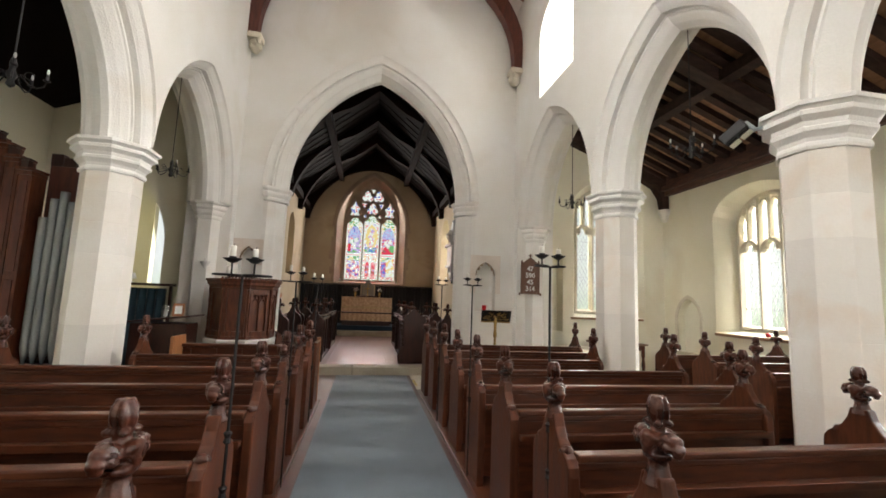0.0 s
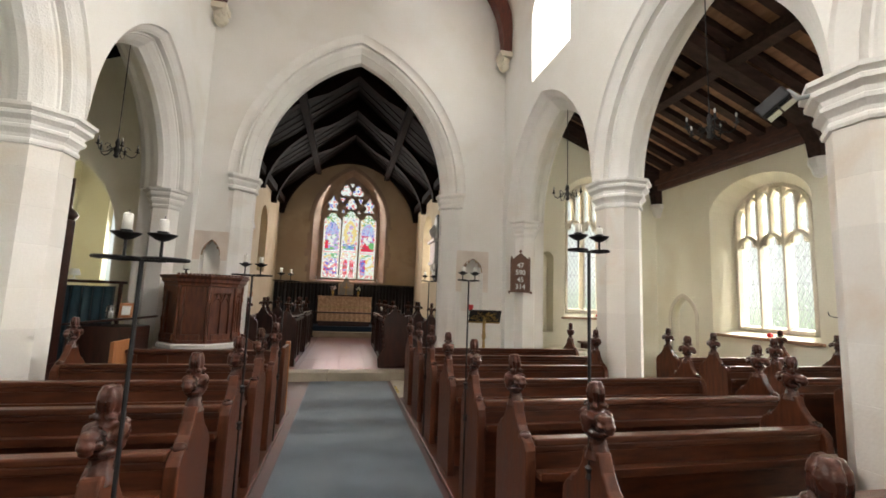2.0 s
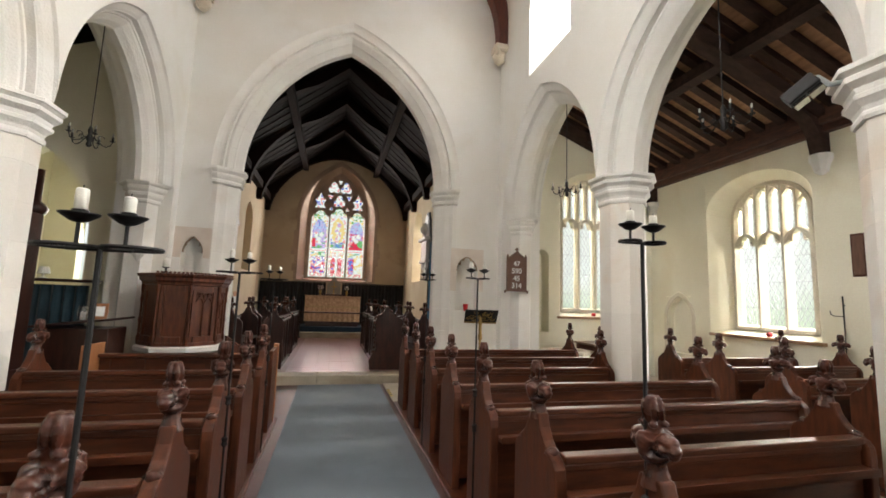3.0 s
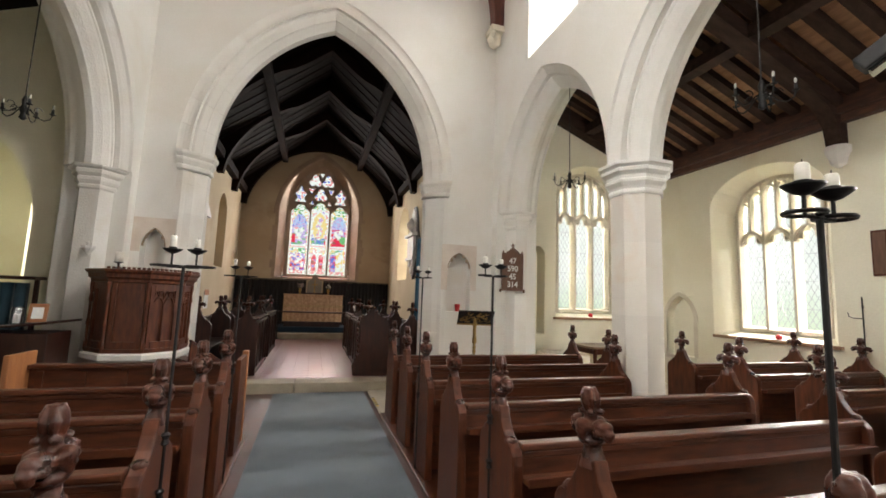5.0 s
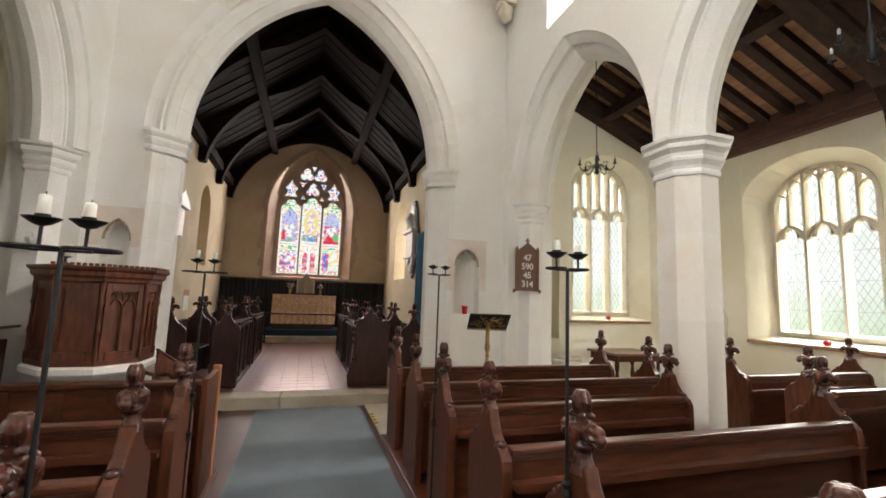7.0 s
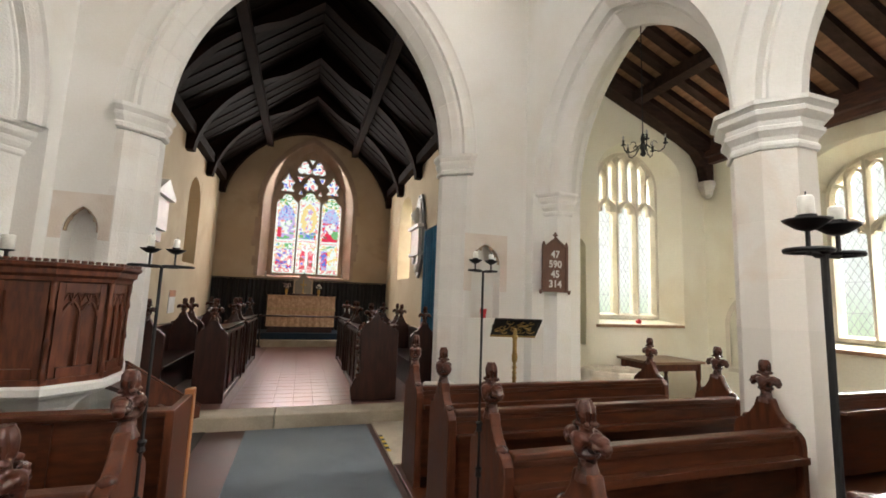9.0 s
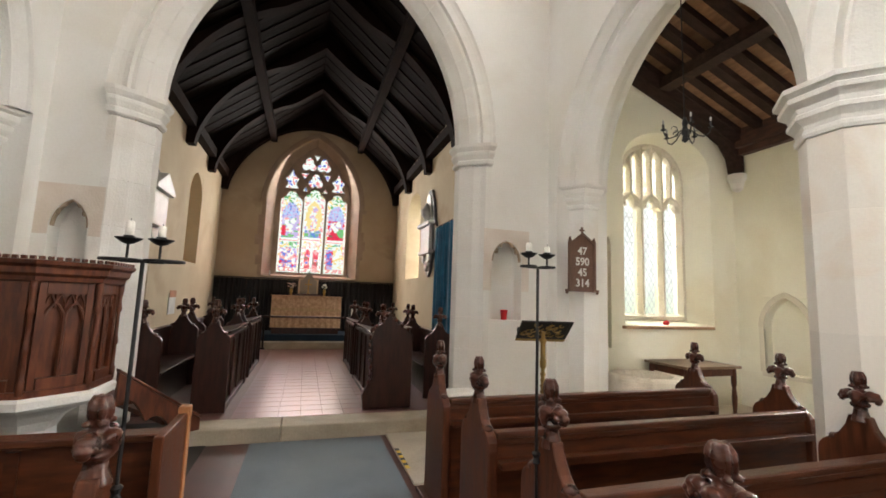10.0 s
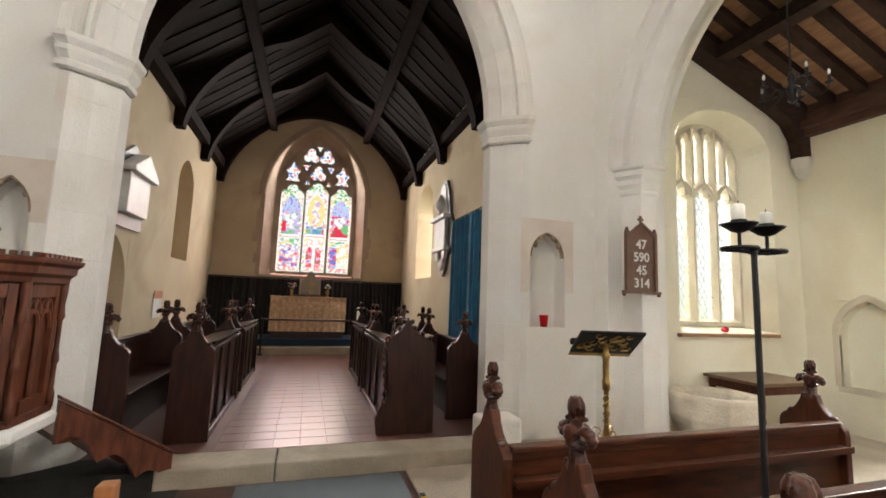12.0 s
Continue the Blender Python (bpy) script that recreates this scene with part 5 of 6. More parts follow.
choir_desk(RIGHTM, 10.85, 12.2, -1.13, "dark oak choir desk with carved poppyhead ends")
pew(-1.9, 9.0, 10.5, "choir stalls", 0.0, "dark oak choir stall with carved poppyhead ends", RIGHTM, stall_wood, 0.78, "choir_stall")
pew(-1.9, 10.85, 12.2, "choir stalls", 0.0, "dark oak choir stall with carved poppyhead ends", RIGHTM, stall_wood, 0.78, "choir_stall")

# tall clergy desk at the chancel entrance
cd = thing("clergy_desk", "tall dark oak clergy desk with swept carved ends", "desk")
bm = bmesh.new()
ogee = [(0.88, 0.15), (1.44, 0.15), (1.44, 1.0), (1.36, 1.06), (1.25, 1.12), (1.19, 1.19), (1.15, 1.27), (1.11, 1.19), (1.05, 1.12), (0.98, 1.07), (0.94, 0.95), (0.96, 0.8), (0.97, 0.5), (0.9, 0.4), (0.86, 0.3)]
prism(bm, ogee, lambda p, q, d: (p, d, q), 8.58, 8.65)
part("end_panel", bm, stall_wood, cd, bevel=0.012)
for x in (0.95, 1.40):
    bm = bmesh.new()
    box(bm, x, x + 0.03, 8.651, 8.9, 0.15, 0.98)
    part("side_panel", bm, stall_wood, cd)
bm = bmesh.new()
prism(bm, [(0.93, 1.0), (1.45, 1.06), (1.45, 1.08), (0.93, 1.02)], lambda p, q, d: (p, d, q), 8.651, 8.92)
part("desk_top", bm, stall_wood, cd, bevel=0.004)
for i in range(8):
    bm = bmesh.new()
    blob(bm, (0.935 + 0.012 * math.sin(i), 8.6, 0.45 + i * 0.085), (0.022, 0.03, 0.034), 7, 5, 0.15)
    part("carved_leaf", bm, carved_wood, cd, "polished leaf carving", smooth=True)
for x, z in ((0.97, 1.06), (1.0, 1.09), (1.07, 1.15), (1.11, 1.22), (1.19, 1.22), (1.22, 1.16), (1.30, 1.10), (1.38, 1.06)):
    bm = bmesh.new()
    blob(bm, (x, 8.6, z), (0.028, 0.034, 0.026), 7, 5, 0.15)
    part("carved_leaf", bm, carved_wood, cd, "polished leaf carving", smooth=True)

# wall monuments, curtain, recesses
mon = thing("wall_tablet", "white marble wall tablet with pediment on dark slate", "memorial")
bm = bmesh.new()
prism(bm, [(10.2, 2.2), (11.12, 2.2), (11.12, 3.0), (10.66, 3.28), (10.2, 3.0)], lambda p, q, d: (d, p, q), CNX + 0.001, CNX + 0.05)
part("backing", bm, grey_slate, mon)
bm = bmesh.new()
box(bm, CNX + 0.0505, CNX + 0.15, 10.32, 11.0, 2.36, 2.86)
part("tablet", bm, white_marble, mon, bevel=0.01)
bm = bmesh.new()
prism(bm, [(10.24, 2.862), (11.08, 2.862), (11.08, 2.92), (10.66, 3.16), (10.24, 2.92)], lambda p, q, d: (d, p, q), CNX + 0.0505, CNX + 0.22)
part("pediment", bm, white_marble, mon, bevel=0.008)
mon = thing("wall_monument", "oval-topped dark slate monument with white marble urn and tablet", "memorial")
bm = bmesh.new()
prism(bm, [(12.0 + p * 0.52, 2.75 + q) for p, q in ((0, -0.88), (0.3, -0.75), (0.55, -0.5), (0.95, -0.35), (1, 0.1), (0.72, 0.3), (0.5, 0.7), (0.2, 0.95), (-0.2, 0.95), (-0.5, 0.7), (-0.72, 0.3), (-1, 0.1), (-0.95, -0.35), (-0.55, -0.5), (-0.3, -0.75))],
      lambda p, q, d: (CSX - d, p, q), 0.001, 0.06)
part("backing", bm, grey_slate, mon)
bm = bmesh.new()
box(bm, CSX - 0.14, CSX - 0.0605, 11.68, 12.32, 2.42, 2.92)
part("tablet", bm, white_marble, mon, bevel=0.01)
for dd, y0, y1, z0, z1 in ((0.2, 11.56, 12.44, 2.925, 3.0), (0.17, 11.6, 12.4, 2.34, 2.415)):
    bm = bmesh.new()
    box(bm, CSX - dd, CSX - 0.0605, y0, y1, z0, z1)
    part("cornice", bm, white_marble, mon, bevel=0.008)
bm = bmesh.new()
prism(bm, [(11.72, 3.001), (12.28, 3.001), (12.14, 3.56), (12.0, 3.64), (11.86, 3.56)], lambda p, q, d: (CSX - d, p, q), 0.0605, 0.085)
part("obelisk", bm, white_marble, mon, bevel=0.006)
bm = bmesh.new()
lathe(bm, [(0.05, 3.0), (0.07, 3.02), (0.03, 3.06), (0.11, 3.16), (0.13, 3.26), (0.06, 3.34), (0.02, 3.42)], (CSX - 0.12, 12.0), 12)
part("urn", bm, white_marble, mon, smooth=True)
bm = bmesh.new()
for sg in (-1, 1):
    prism(bm, [(12 + sg * 0.12, 2.335), (12 + sg * 0.3, 2.335), (12 + sg * 0.26, 2.2), (12 + sg * 0.16, 2.16)], lambda p, q, d: (CSX - d, p, q), 0.0605, 0.12)
blob(bm, (CSX - 0.08, 12, 2.1), (0.05, 0.14, 0.12), 9, 6)
part("bracket", bm, white_marble, mon)
cur = thing("blue_curtain", "deep blue curtain hanging on the chancel wall", "curtain")
bm = bmesh.new()
lo, hi = [], []
for i in range(61):
    y = 10.1 + 1.24 * i / 60
    d = CSX - 0.09 + 0.03 * math.sin(i * 0.62) + 0.012 * math.sin(i * 1.5)
    lo.append(bm.verts.new((d, y, 0.2)))
    hi.append(bm.verts.new((d + 0.01, y, 2.80)))
for i in range(60):
    bm.faces.new((lo[i], lo[i + 1], hi[i + 1], hi[i]))
part("cloth", bm, blue_cloth, cur, smooth=True)
bm = bmesh.new()
tube(bm, [(CSX - 0.09, 10.05, 2.81), (CSX - 0.09, 11.38, 2.81)], 0.012)
for y in (10.07, 11.36):
    tube(bm, [(CSX - 0.09, y, 2.81), (CSX + 0.005, y, 2.81)], 0.01, 6)
part("rail", bm, iron, cur)


def recess(name, at, c, half, z0, spring, rise, depth, mat, label, trim=None, closed=True):
    """Back and arched head of a shallow recess in a wall."""
    bm = bmesh.new()
    sh = lambda u, z, d: at(u + c, z, d)
    ol = [(p, spring + q) for p, q in arch_outline(half, rise, 0.0, 10)]
    if closed:
        bm.faces.new([bm.verts.new(sh(p, q, depth)) for p, q in ((-half, z0), (half, z0), (half, spring + rise), (-half, spring + rise))])
    spandrel(bm, ol, -half, half, spring + rise + 0.002, sh, 0.003)
    arch_sweep(bm, half, rise, spring, [(0.003, 0.0), (depth, 0.0)], sh, n=10)
    return structure(name, bm, mat, label, "recess")


recess("door_1", north_facing(CNX), 10.5, 0.45, 0.15, 1.45, 0.65, 0.25, chancel_plaster, "shallow arched doorway recess in the chancel wall")
recess("window_recess", north_facing(CNX), 13.25, 0.5, 2.0, 3.3, 0.55, 0.4, chancel_plaster, "plain arched window recess")
recess("window_chancel_south", south_facing(CSX), 13.62, 0.67, 1.9, 3.4, 0.6, 0.58, chancel_plaster, "plain arched window opening in the chancel wall", None, False)
nt = thing("notice_sheet", "salmon and white notice pinned to the wall", "notice")
bm = bmesh.new()
box(bm, CNX + 0.001, CNX + 0.012, 12.1, 12.5, 1.0, 1.38)
part("sheet", bm, white_paint, nt)
bm = bmesh.new()
box(bm, CNX + 0.0125, CNX + 0.016, 12.1, 12.5, 1.30, 1.42)
part("heading", bm, material("salmon_card", (0.55, 0.25, 0.14), 0.7), nt)

# chancel floor tiles
tiles = bpy.data.objects["floor_chancel"]
tm = None
TW = 0.228
for i in range(-4, 9):
    for j in range(25):
        x, y = 0.20 + i * TW, 8.46 + j * TW
        if not (-0.62 < x and x + TW < 1.35):
            continue
        if tm is None:
            bm = bmesh.new()
            g = 0.002
            v0 = [bm.verts.new(p) for p in ((g, g, 0), (TW - g, g, 0), (TW - g, TW - g, 0), (g, TW - g, 0))]
            v1 = [bm.verts.new(p) for p in ((g + 0.003, g + 0.003, 0.0028), (TW - g - 0.003, g + 0.003, 0.0028), (TW - g - 0.003, TW - g - 0.003, 0.0028), (g + 0.003, TW - g - 0.003, 0.0028))]
            bm.faces.new(v1)
            for q in range(4):
                bm.faces.new((v0[q], v0[(q + 1) % 4], v1[(q + 1) % 4], v1[q]))
            first = part("tile", bm, tile, tiles)
            tm = first.data
            ob = first
        else:
            ob = new("tile", tm)
            ob.parent = tiles
        ob.location = (x, y, 0.1415)

# ---------------------------------------------------------------- niches
niche_stone = material("pinkish_niche_stone", (0.75, 0.68, 0.61), 0.85, (0.67, 0.58, 0.50), 3, 60, 0.2, speck=0.1)
brown_cusp = material("brown_cusp_stone", (0.46, 0.35, 0.25), 0.85, (0.30, 0.22, 0.15), 9, 60, 0.2)
recess("niche_south", lambda u, z, d: (u, CW + d, z), 2.48, 0.20, 1.21, 1.92, 0.26, 0.2, stone, "shallow cusped stone niche beside the chancel arch")
recess("niche_north", lambda u, z, d: (u, CW + d, z), -1.93, 0.15, 1.55, 1.98, 0.26, 0.2, stone, "small cusped stone niche beside the chancel arch")
recess("piscina_recess", south_facing(ASX), 7.79, 0.30, 0.55, 1.18, 0.43, 0.16, cream, "pointed stone recess in the aisle wall")
for nm, at, c, half, spring, rise, w in (("trim_niche", lambda u, z, d: (u, CW + d, z), 2.48, 0.20, 1.92, 0.26, 0.03), ("trim_niche", lambda u, z, d: (u, CW + d, z), -1.93, 0.15, 1.98, 0.26, 0.03)):
    bm = bmesh.new()
    sh = lambda u, z, d: at(u + c, z, d)
    for sg in (-1, 1):
        for k, (p, q) in enumerate(((0.66, 0.50), (0.36, 0.80))):
            x, y, z = sh(sg * half * p, spring + rise * q, 0.02)
            blob(bm, (x, y, z), (half * 0.13, 0.02, half * 0.20), 8, 5, 0.15)
    bar(bm, [(p, spring + q) for p, q in arch_outline(half - 0.012, rise - 0.012, 0.0, 10)], 0.022, 0.002, 0.06, sh)
    structure(nm, bm, brown_cusp, "worn brown stone cusps of the niche", "trim")
    bm = bmesh.new()
    foot = 1.21 if half > 0.18 else 1.55
    spandrel(bm, [(p, spring + q) for p, q in arch_outline(half + 0.002, rise, 0.0, 10)], -half - 0.11, half + 0.10, spring + rise + 0.13, sh, -0.003)
    for ua, ub in ((-half - 0.11, -half - 0.002), (half + 0.002, half + 0.10)):
        bm.faces.new([bm.verts.new(sh(p, q, -0.003)) for p, q in ((ua, foot + 0.35), (ub, foot + 0.35), (ub, spring), (ua, spring))])
    structure("trim_niche_surround", bm, niche_stone, "pinkish worn stone round the niche", "trim")
bm = bmesh.new()
arch_sweep(bm, 0.30, 0.43, 1.18, [(0.0, 0.0), (-0.012, 0.01), (-0.012, 0.075), (0.0, 0.085)], lambda u, z, d: (ASX + d, 7.79 + u, z), n=8)
for sg in (-1, 1):
    box(bm, ASX - 0.012, ASX + 0.03, 7.79 + sg * 0.335 - 0.035, 7.79 + sg * 0.335 + 0.035, 0.55, 1.18)
box(bm, ASX - 0.02, ASX + 0.1, 7.45, 8.13, 0.49, 0.552)
structure("trim_recess", bm, tracery_stone, "worn stone edge of the wall recess", "trim")
# blocked squint beside the respond
recess("squint_recess", east_facing(AEY), 4.105, 0.135, 0.85, 2.28, 0.16, 0.28, cream, "tall narrow blocked opening in the aisle wall")

# ---------------------------------------------------------------- pulpit
pul = thing("pulpit", "dark carved oak octagonal pulpit on a pale stone base", "pulpit")
PC, PT = Vector((-1.74, 7.5, 0)), radians(-68)
R = 0.485


def ring(r, i):
    a = PT + i * math.pi / 4
    return Vector((PC.x + r * math.cos(a), PC.y + r * math.sin(a), 0))


for i in range(8):
    a, b = ring(R, i), ring(R, i + 1)
    along = (b - a).normalized()
    outw = Vector((along.y, -along.x, 0))
    if outw.dot(a - PC) < 0:
        outw = -outw
    w = (b - a).length

    def face(p, q, d, a=a, along=along, outw=outw):
        v = a + along * p - outw * d
        return (v.x, v.y, q)
    bm = bmesh.new()
    prism(bm, [(0.0, 0.745), (w, 0.745), (w, 1.46), (0.0, 1.46)], face, 0.03, 0.05)
    panel = part("side_panel", bm, pulpit_wood, pul)
    bm = bmesh.new()
    for p0, p1, q0, q1 in ((0.03, 0.07, 0.745, 1.46), (w - 0.07, w - 0.03, 0.745, 1.46)):
        prism(bm, [(p0, q0), (p1, q0), (p1, q1), (p0, q1)], face, 0.0, 0.0295)
    prism(bm, [(0.072, 1.385), (w - 0.072, 1.385), (w - 0.072, 1.46), (0.072, 1.46)], face, 0.0, 0.0295)
    prism(bm, [(0.072, 0.745), (w - 0.072, 0.745), (w - 0.072, 0.82), (0.072, 0.82)], face, -0.01, 0.0295)
    part("frame", bm, pulpit_wood, panel)
    if i not in (6, 7):
        bm = bmesh.new()
        bar(bm, [(w / 2, 0.82), (w / 2, 1.22)], 0.03, 0.0, 0.029, face)
        hw = (w - 0.144) / 4
        for sg in (-1, 1):
            c = w / 2 + sg * hw
            bar(bm, [(c + p, 1.20 + q) for p, q in arch_outline(hw, 0.12, 0.0, 5)], 0.022, 0.004, 0.0285, face)
            for s2 in (-1, 1):
                bar(bm, [(c + s2 * hw * 0.5 + p, 1.29 + q) for p, q in arch_outline(hw * 0.46, 0.085, 0.0, 4)], 0.016, 0.006, 0.0275, face)
            bar(bm, [(c, 1.31), (c, 1.38)], 0.018, 0.006, 0.0285, face)
        part("tracery", bm, pulpit_wood, panel, "carved gothic tracery")
    bm = bmesh.new()
    p = ring(R + 0.004, i)
    lathe(bm, [(0.022, 0.72), (0.024, 0.80), (0.015, 0.83), (0.015, 0.98), (0.024, 0.995), (0.02, 1.03), (0.014, 1.06), (0.014, 1.24), (0.025, 1.26), (0.019, 1.30), (0.015, 1.34), (0.024, 1.42), (0.024, 1.468)], (p.x, p.y), 8)
    part("buttress", bm, pulpit_wood, pul, smooth=True)
bm = bmesh.new()
lathe(bm, [(R + 0.0, 1.46), (R + 0.025, 1.47), (R + 0.03, 1.50), (R + 0.055, 1.52), (R + 0.06, 1.56), (R + 0.085, 1.58), (R + 0.09, 1.605), (R + 0.05, 1.612)], (PC.x, PC.y), 8, PT)
part("cornice", bm, pulpit_wood, pul)
for i in range(8):
    a, b = ring(R + 0.07, i), ring(R + 0.07, i + 1)
    for k in range(9):
        if i in (7, 0, 1, 2):
            v = a.lerp(b, (k + 0.5) / 9)
            bm = bmesh.new()
            box(bm, -0.014, 0.014, -0.012, 0.012, 0, 0.022, pose(v.x, v.y, 1.611, 0, 0, math.degrees(math.atan2(b.y - a.y, b.x - a.x))))
            part("crest_block", bm, pulpit_wood, pul)
bm = bmesh.new()
lathe(bm, [(R - 0.05, 0.70), (R + 0.02, 0.70), (R + 0.02, 0.744), (R - 0.05, 0.745)], (PC.x, PC.y), 8, PT)
part("bottom_mould", bm, pulpit_wood, pul)
bm = bmesh.new()
lathe(bm, [(0.28, 0.0145), (0.28, 0.07), (0.22, 0.11), (0.20, 0.40), (0.24, 0.47), (0.34, 0.54), (R - 0.08, 0.575), (R + 0.0, 0.60), (R + 0.045, 0.63), (R + 0.05, 0.68), (R + 0.03, 0.699)], (PC.x, PC.y), 8, PT)
part("stone_base", bm, stone, pul, "pale moulded stone base")

stair = thing("pulpit_stair", "steep carved oak stair side leading up to the pulpit", "stair")
A, B = Vector((-1.26, 7.72, 0)), Vector((-0.72, 8.16, 0))
dirv = (B - A).normalized()
sidev = Vector((dirv.y, -dirv.x, 0))
L = (B - A).length


def on_stair(p, q, d):
    v = A + dirv * p + sidev * d
    return (v.x, v.y, q)


up, low = [], []
for i in range(25):
    s = i / 24
    zt = 0.76 - 0.50 * s
    up.append((L * s, zt))
    low.append((L * s, max(0.151, zt - 0.27 + 0.10 * abs(math.sin(s * math.pi * 3)))))
bm = bmesh.new()
prism(bm, up + low[::-1], on_stair, 0.0, 0.05)
part("string", bm, pulpit_wood, stair, bevel=0.006)
bm = bmesh.new()
prism(bm, [(0.0, 0.762), (L, 0.262), (L, 0.285), (0.0, 0.785)], on_stair, -0.015, 0.065)
part("cap_rail", bm, pulpit_wood, stair, bevel=0.005)
for k in range(4):
    s = 0.1 + 0.24 * k
    bm = bmesh.new()
    prism(bm, [(L * s, 0.72 - 0.5 * s), (L * (s + 0.16), 0.72 - 0.5 * (s + 0.16)), (L * (s + 0.16), 0.62 - 0.5 * (s + 0.16)), (L * s, 0.62 - 0.5 * s)], on_stair, -0.012, -0.001)
    part("carved_panel", bm, pulpit_wood, stair)
for k in range(3):
    s = 0.2 + 0.27 * k
    bm = bmesh.new()
    v = A + dirv * (L * s) - sidev * 0.002
    box(bm, -0.1, 0.1, -0.5, 0.0, 0, 0.04, Matrix.Translation((v.x, v.y, 0.55 - 0.42 * s)) @ pose(0, 0, 0, 0, 0, math.degrees(math.atan2(dirv.y, dirv.x))) @ pose(0, 0.55, 0))
    part("tread", bm, pulpit_wood, stair)
pc = thing("pillar_candle", "thick cream candle in a short holder on the pulpit", "candle")
bm = bmesh.new()
lathe(bm, [(0.05, 1.613), (0.05, 1.62), (0.012, 1.63), (0.012, 1.67), (0.045, 1.68), (0.045, 1.685)], (-1.86, 7.02), 12)
part("holder", bm, iron, pc)
bm = bmesh.new()
lathe(bm, [(0.04, 1.686), (0.04, 1.79), (0.03, 1.795)], (-1.86, 7.02), 14)
part("wax", bm, wax, pc, smooth=True)

# front pew desk with a plain bare-edged end
fd = thing("prayer_desk", "panelled oak pew front with a plain orange-edged end board", "pew")
bm = bmesh.new()
box(bm, -0.40, -0.36, 5.62, 6.0, 0.04, 0.83)
part("end_board", bm, panel_wood, fd, bevel=0.006)
bm = bmesh.new()
box(bm, -0.404, -0.352, 6.001, 6.06, 0.04, 0.86)
part("end_post", bm, orange_oak, fd, "bare orange oak post", bevel=0.006)
bm = bmesh.new()
box(bm, -2.0, -0.405, 5.98, 6.02, 0.04, 0.72)
part("front_panel", bm, pew_wood, fd)
bm = bmesh.new()
box(bm, -2.0, -0.405, 5.93, 6.05, 0.7205, 0.755)
part("top_rail", bm, pew_wood, fd, bevel=0.008)
for k in range(6):
    bm = bmesh.new()
    x = -1.95 + k * 0.3
    box(bm, x, x + 0.05, 5.962, 5.979, 0.08, 0.70)
    part("stile", bm, pew_wood, fd)
bm = bmesh.new()
box(bm, -2.04, -2.0, 5.70, 6.06, 0.04, 0.86)
part("end_board", bm, orange_oak, fd, bevel=0.006)


# ---------------------------------------------------------------- candle stands on the pew ends
def candle_stand(x, y, z, turn, stems, ring_at, ring_r, pan_r, pan_h, wax_r, wax_h):
    ob = thing("candle_stand", "tall black iron two-branched candle standard at a pew end", "candle stand", "pew candle stands", pose(x, y, 0, 0, 0, turn))
    bm = bmesh.new()
    tube(bm, [(0, 0, 0.0185), (0, 0, z)], 0.0062, 8)
    part("pole", bm, iron, ob)
    for zz in (0.62, 0.83):
        bm = bmesh.new()
        lathe(bm, [(0.009, zz - 0.025), (0.016, zz - 0.017), (0.011, zz), (0.018, zz + 0.017), (0.009, zz + 0.025)], (0, 0), 8)
        part("knop", bm, iron, ob)
    bm = bmesh.new()
    tube(bm, [(-ring_at, 0, z), (ring_at, 0, z)], 0.005, 6)
    part("cross_bar", bm, iron, ob)
    for sg in (-1, 1):
        bm = bmesh.new()
        c = sg * ring_at
        pts = [(c + ring_r * math.cos(t * math.pi / 12), ring_r * math.sin(t * math.pi / 12), z + 0.004) for t in range(25)]
        tube(bm, pts, 0.0046, 6)
        part("ring", bm, iron, ob)
        c = sg * stems
        bm = bmesh.new()
        tube(bm, [(c, 0, z), (c, 0, z + pan_h - 0.01)], 0.004, 6)
        part("stem", bm, iron, ob)
        bm = bmesh.new()
        h = z + pan_h
        lathe(bm, [(0.006, h - 0.02), (pan_r * 0.45, h - 0.016), (pan_r * 0.9, h - 0.004), (pan_r, h), (pan_r * 0.88, h - 0.002), (pan_r * 0.3, h - 0.009)], (c, 0), 18)
        part("drip_pan", bm, iron, ob, smooth=True)
        bm = bmesh.new()
        lathe(bm, [(wax_r * 1.25, h - 0.008), (wax_r * 1.25, h + 0.008), (wax_r * 1.05, h + 0.008)], (c, 0), 12)
        part("socket", bm, iron, ob)
        tall = wax_h * (1.0 if sg < 0 else 0.8)
        bm = bmesh.new()
        lathe(bm, [(wax_r, h - 0.006), (wax_r, h + tall - 0.004), (wax_r * 0.8, h + tall), (wax_r * 0.3, h + tall - 0.003)], (c, 0), 12)
        part("candle", bm, wax, ob, "short white candle", smooth=True)
        bm = bmesh.new()
        tube(bm, [(c, 0, h + tall - 0.004), (c + 0.001, 0, h + tall + 0.008)], 0.0012, 5)
        part("wick", bm, iron, ob)


for sx, sy, top in ((1.095, 2.10, 1.597), (1.07, 3.575, 1.54), (1.075, 5.07, 1.585)):
    candle_stand(sx, sy, top, 4, 0.045, 0.046, 0.032, 0.036, 0.058, 0.012, 0.042)
for sx, sy, top in ((-0.315, 2.03, 1.482), (-0.33, 3.53, 1.507), (-0.34, 5.085, 1.527)):
    candle_stand(sx, sy, top, 0, 0.045, 0.06, 0.055, 0.038, 0.074, 0.012, 0.054)


# ---------------------------------------------------------------- chandeliers
bulb = material("clear_bulb_glass", (0.52, 0.52, 0.49), 0.12, bump=0.0)


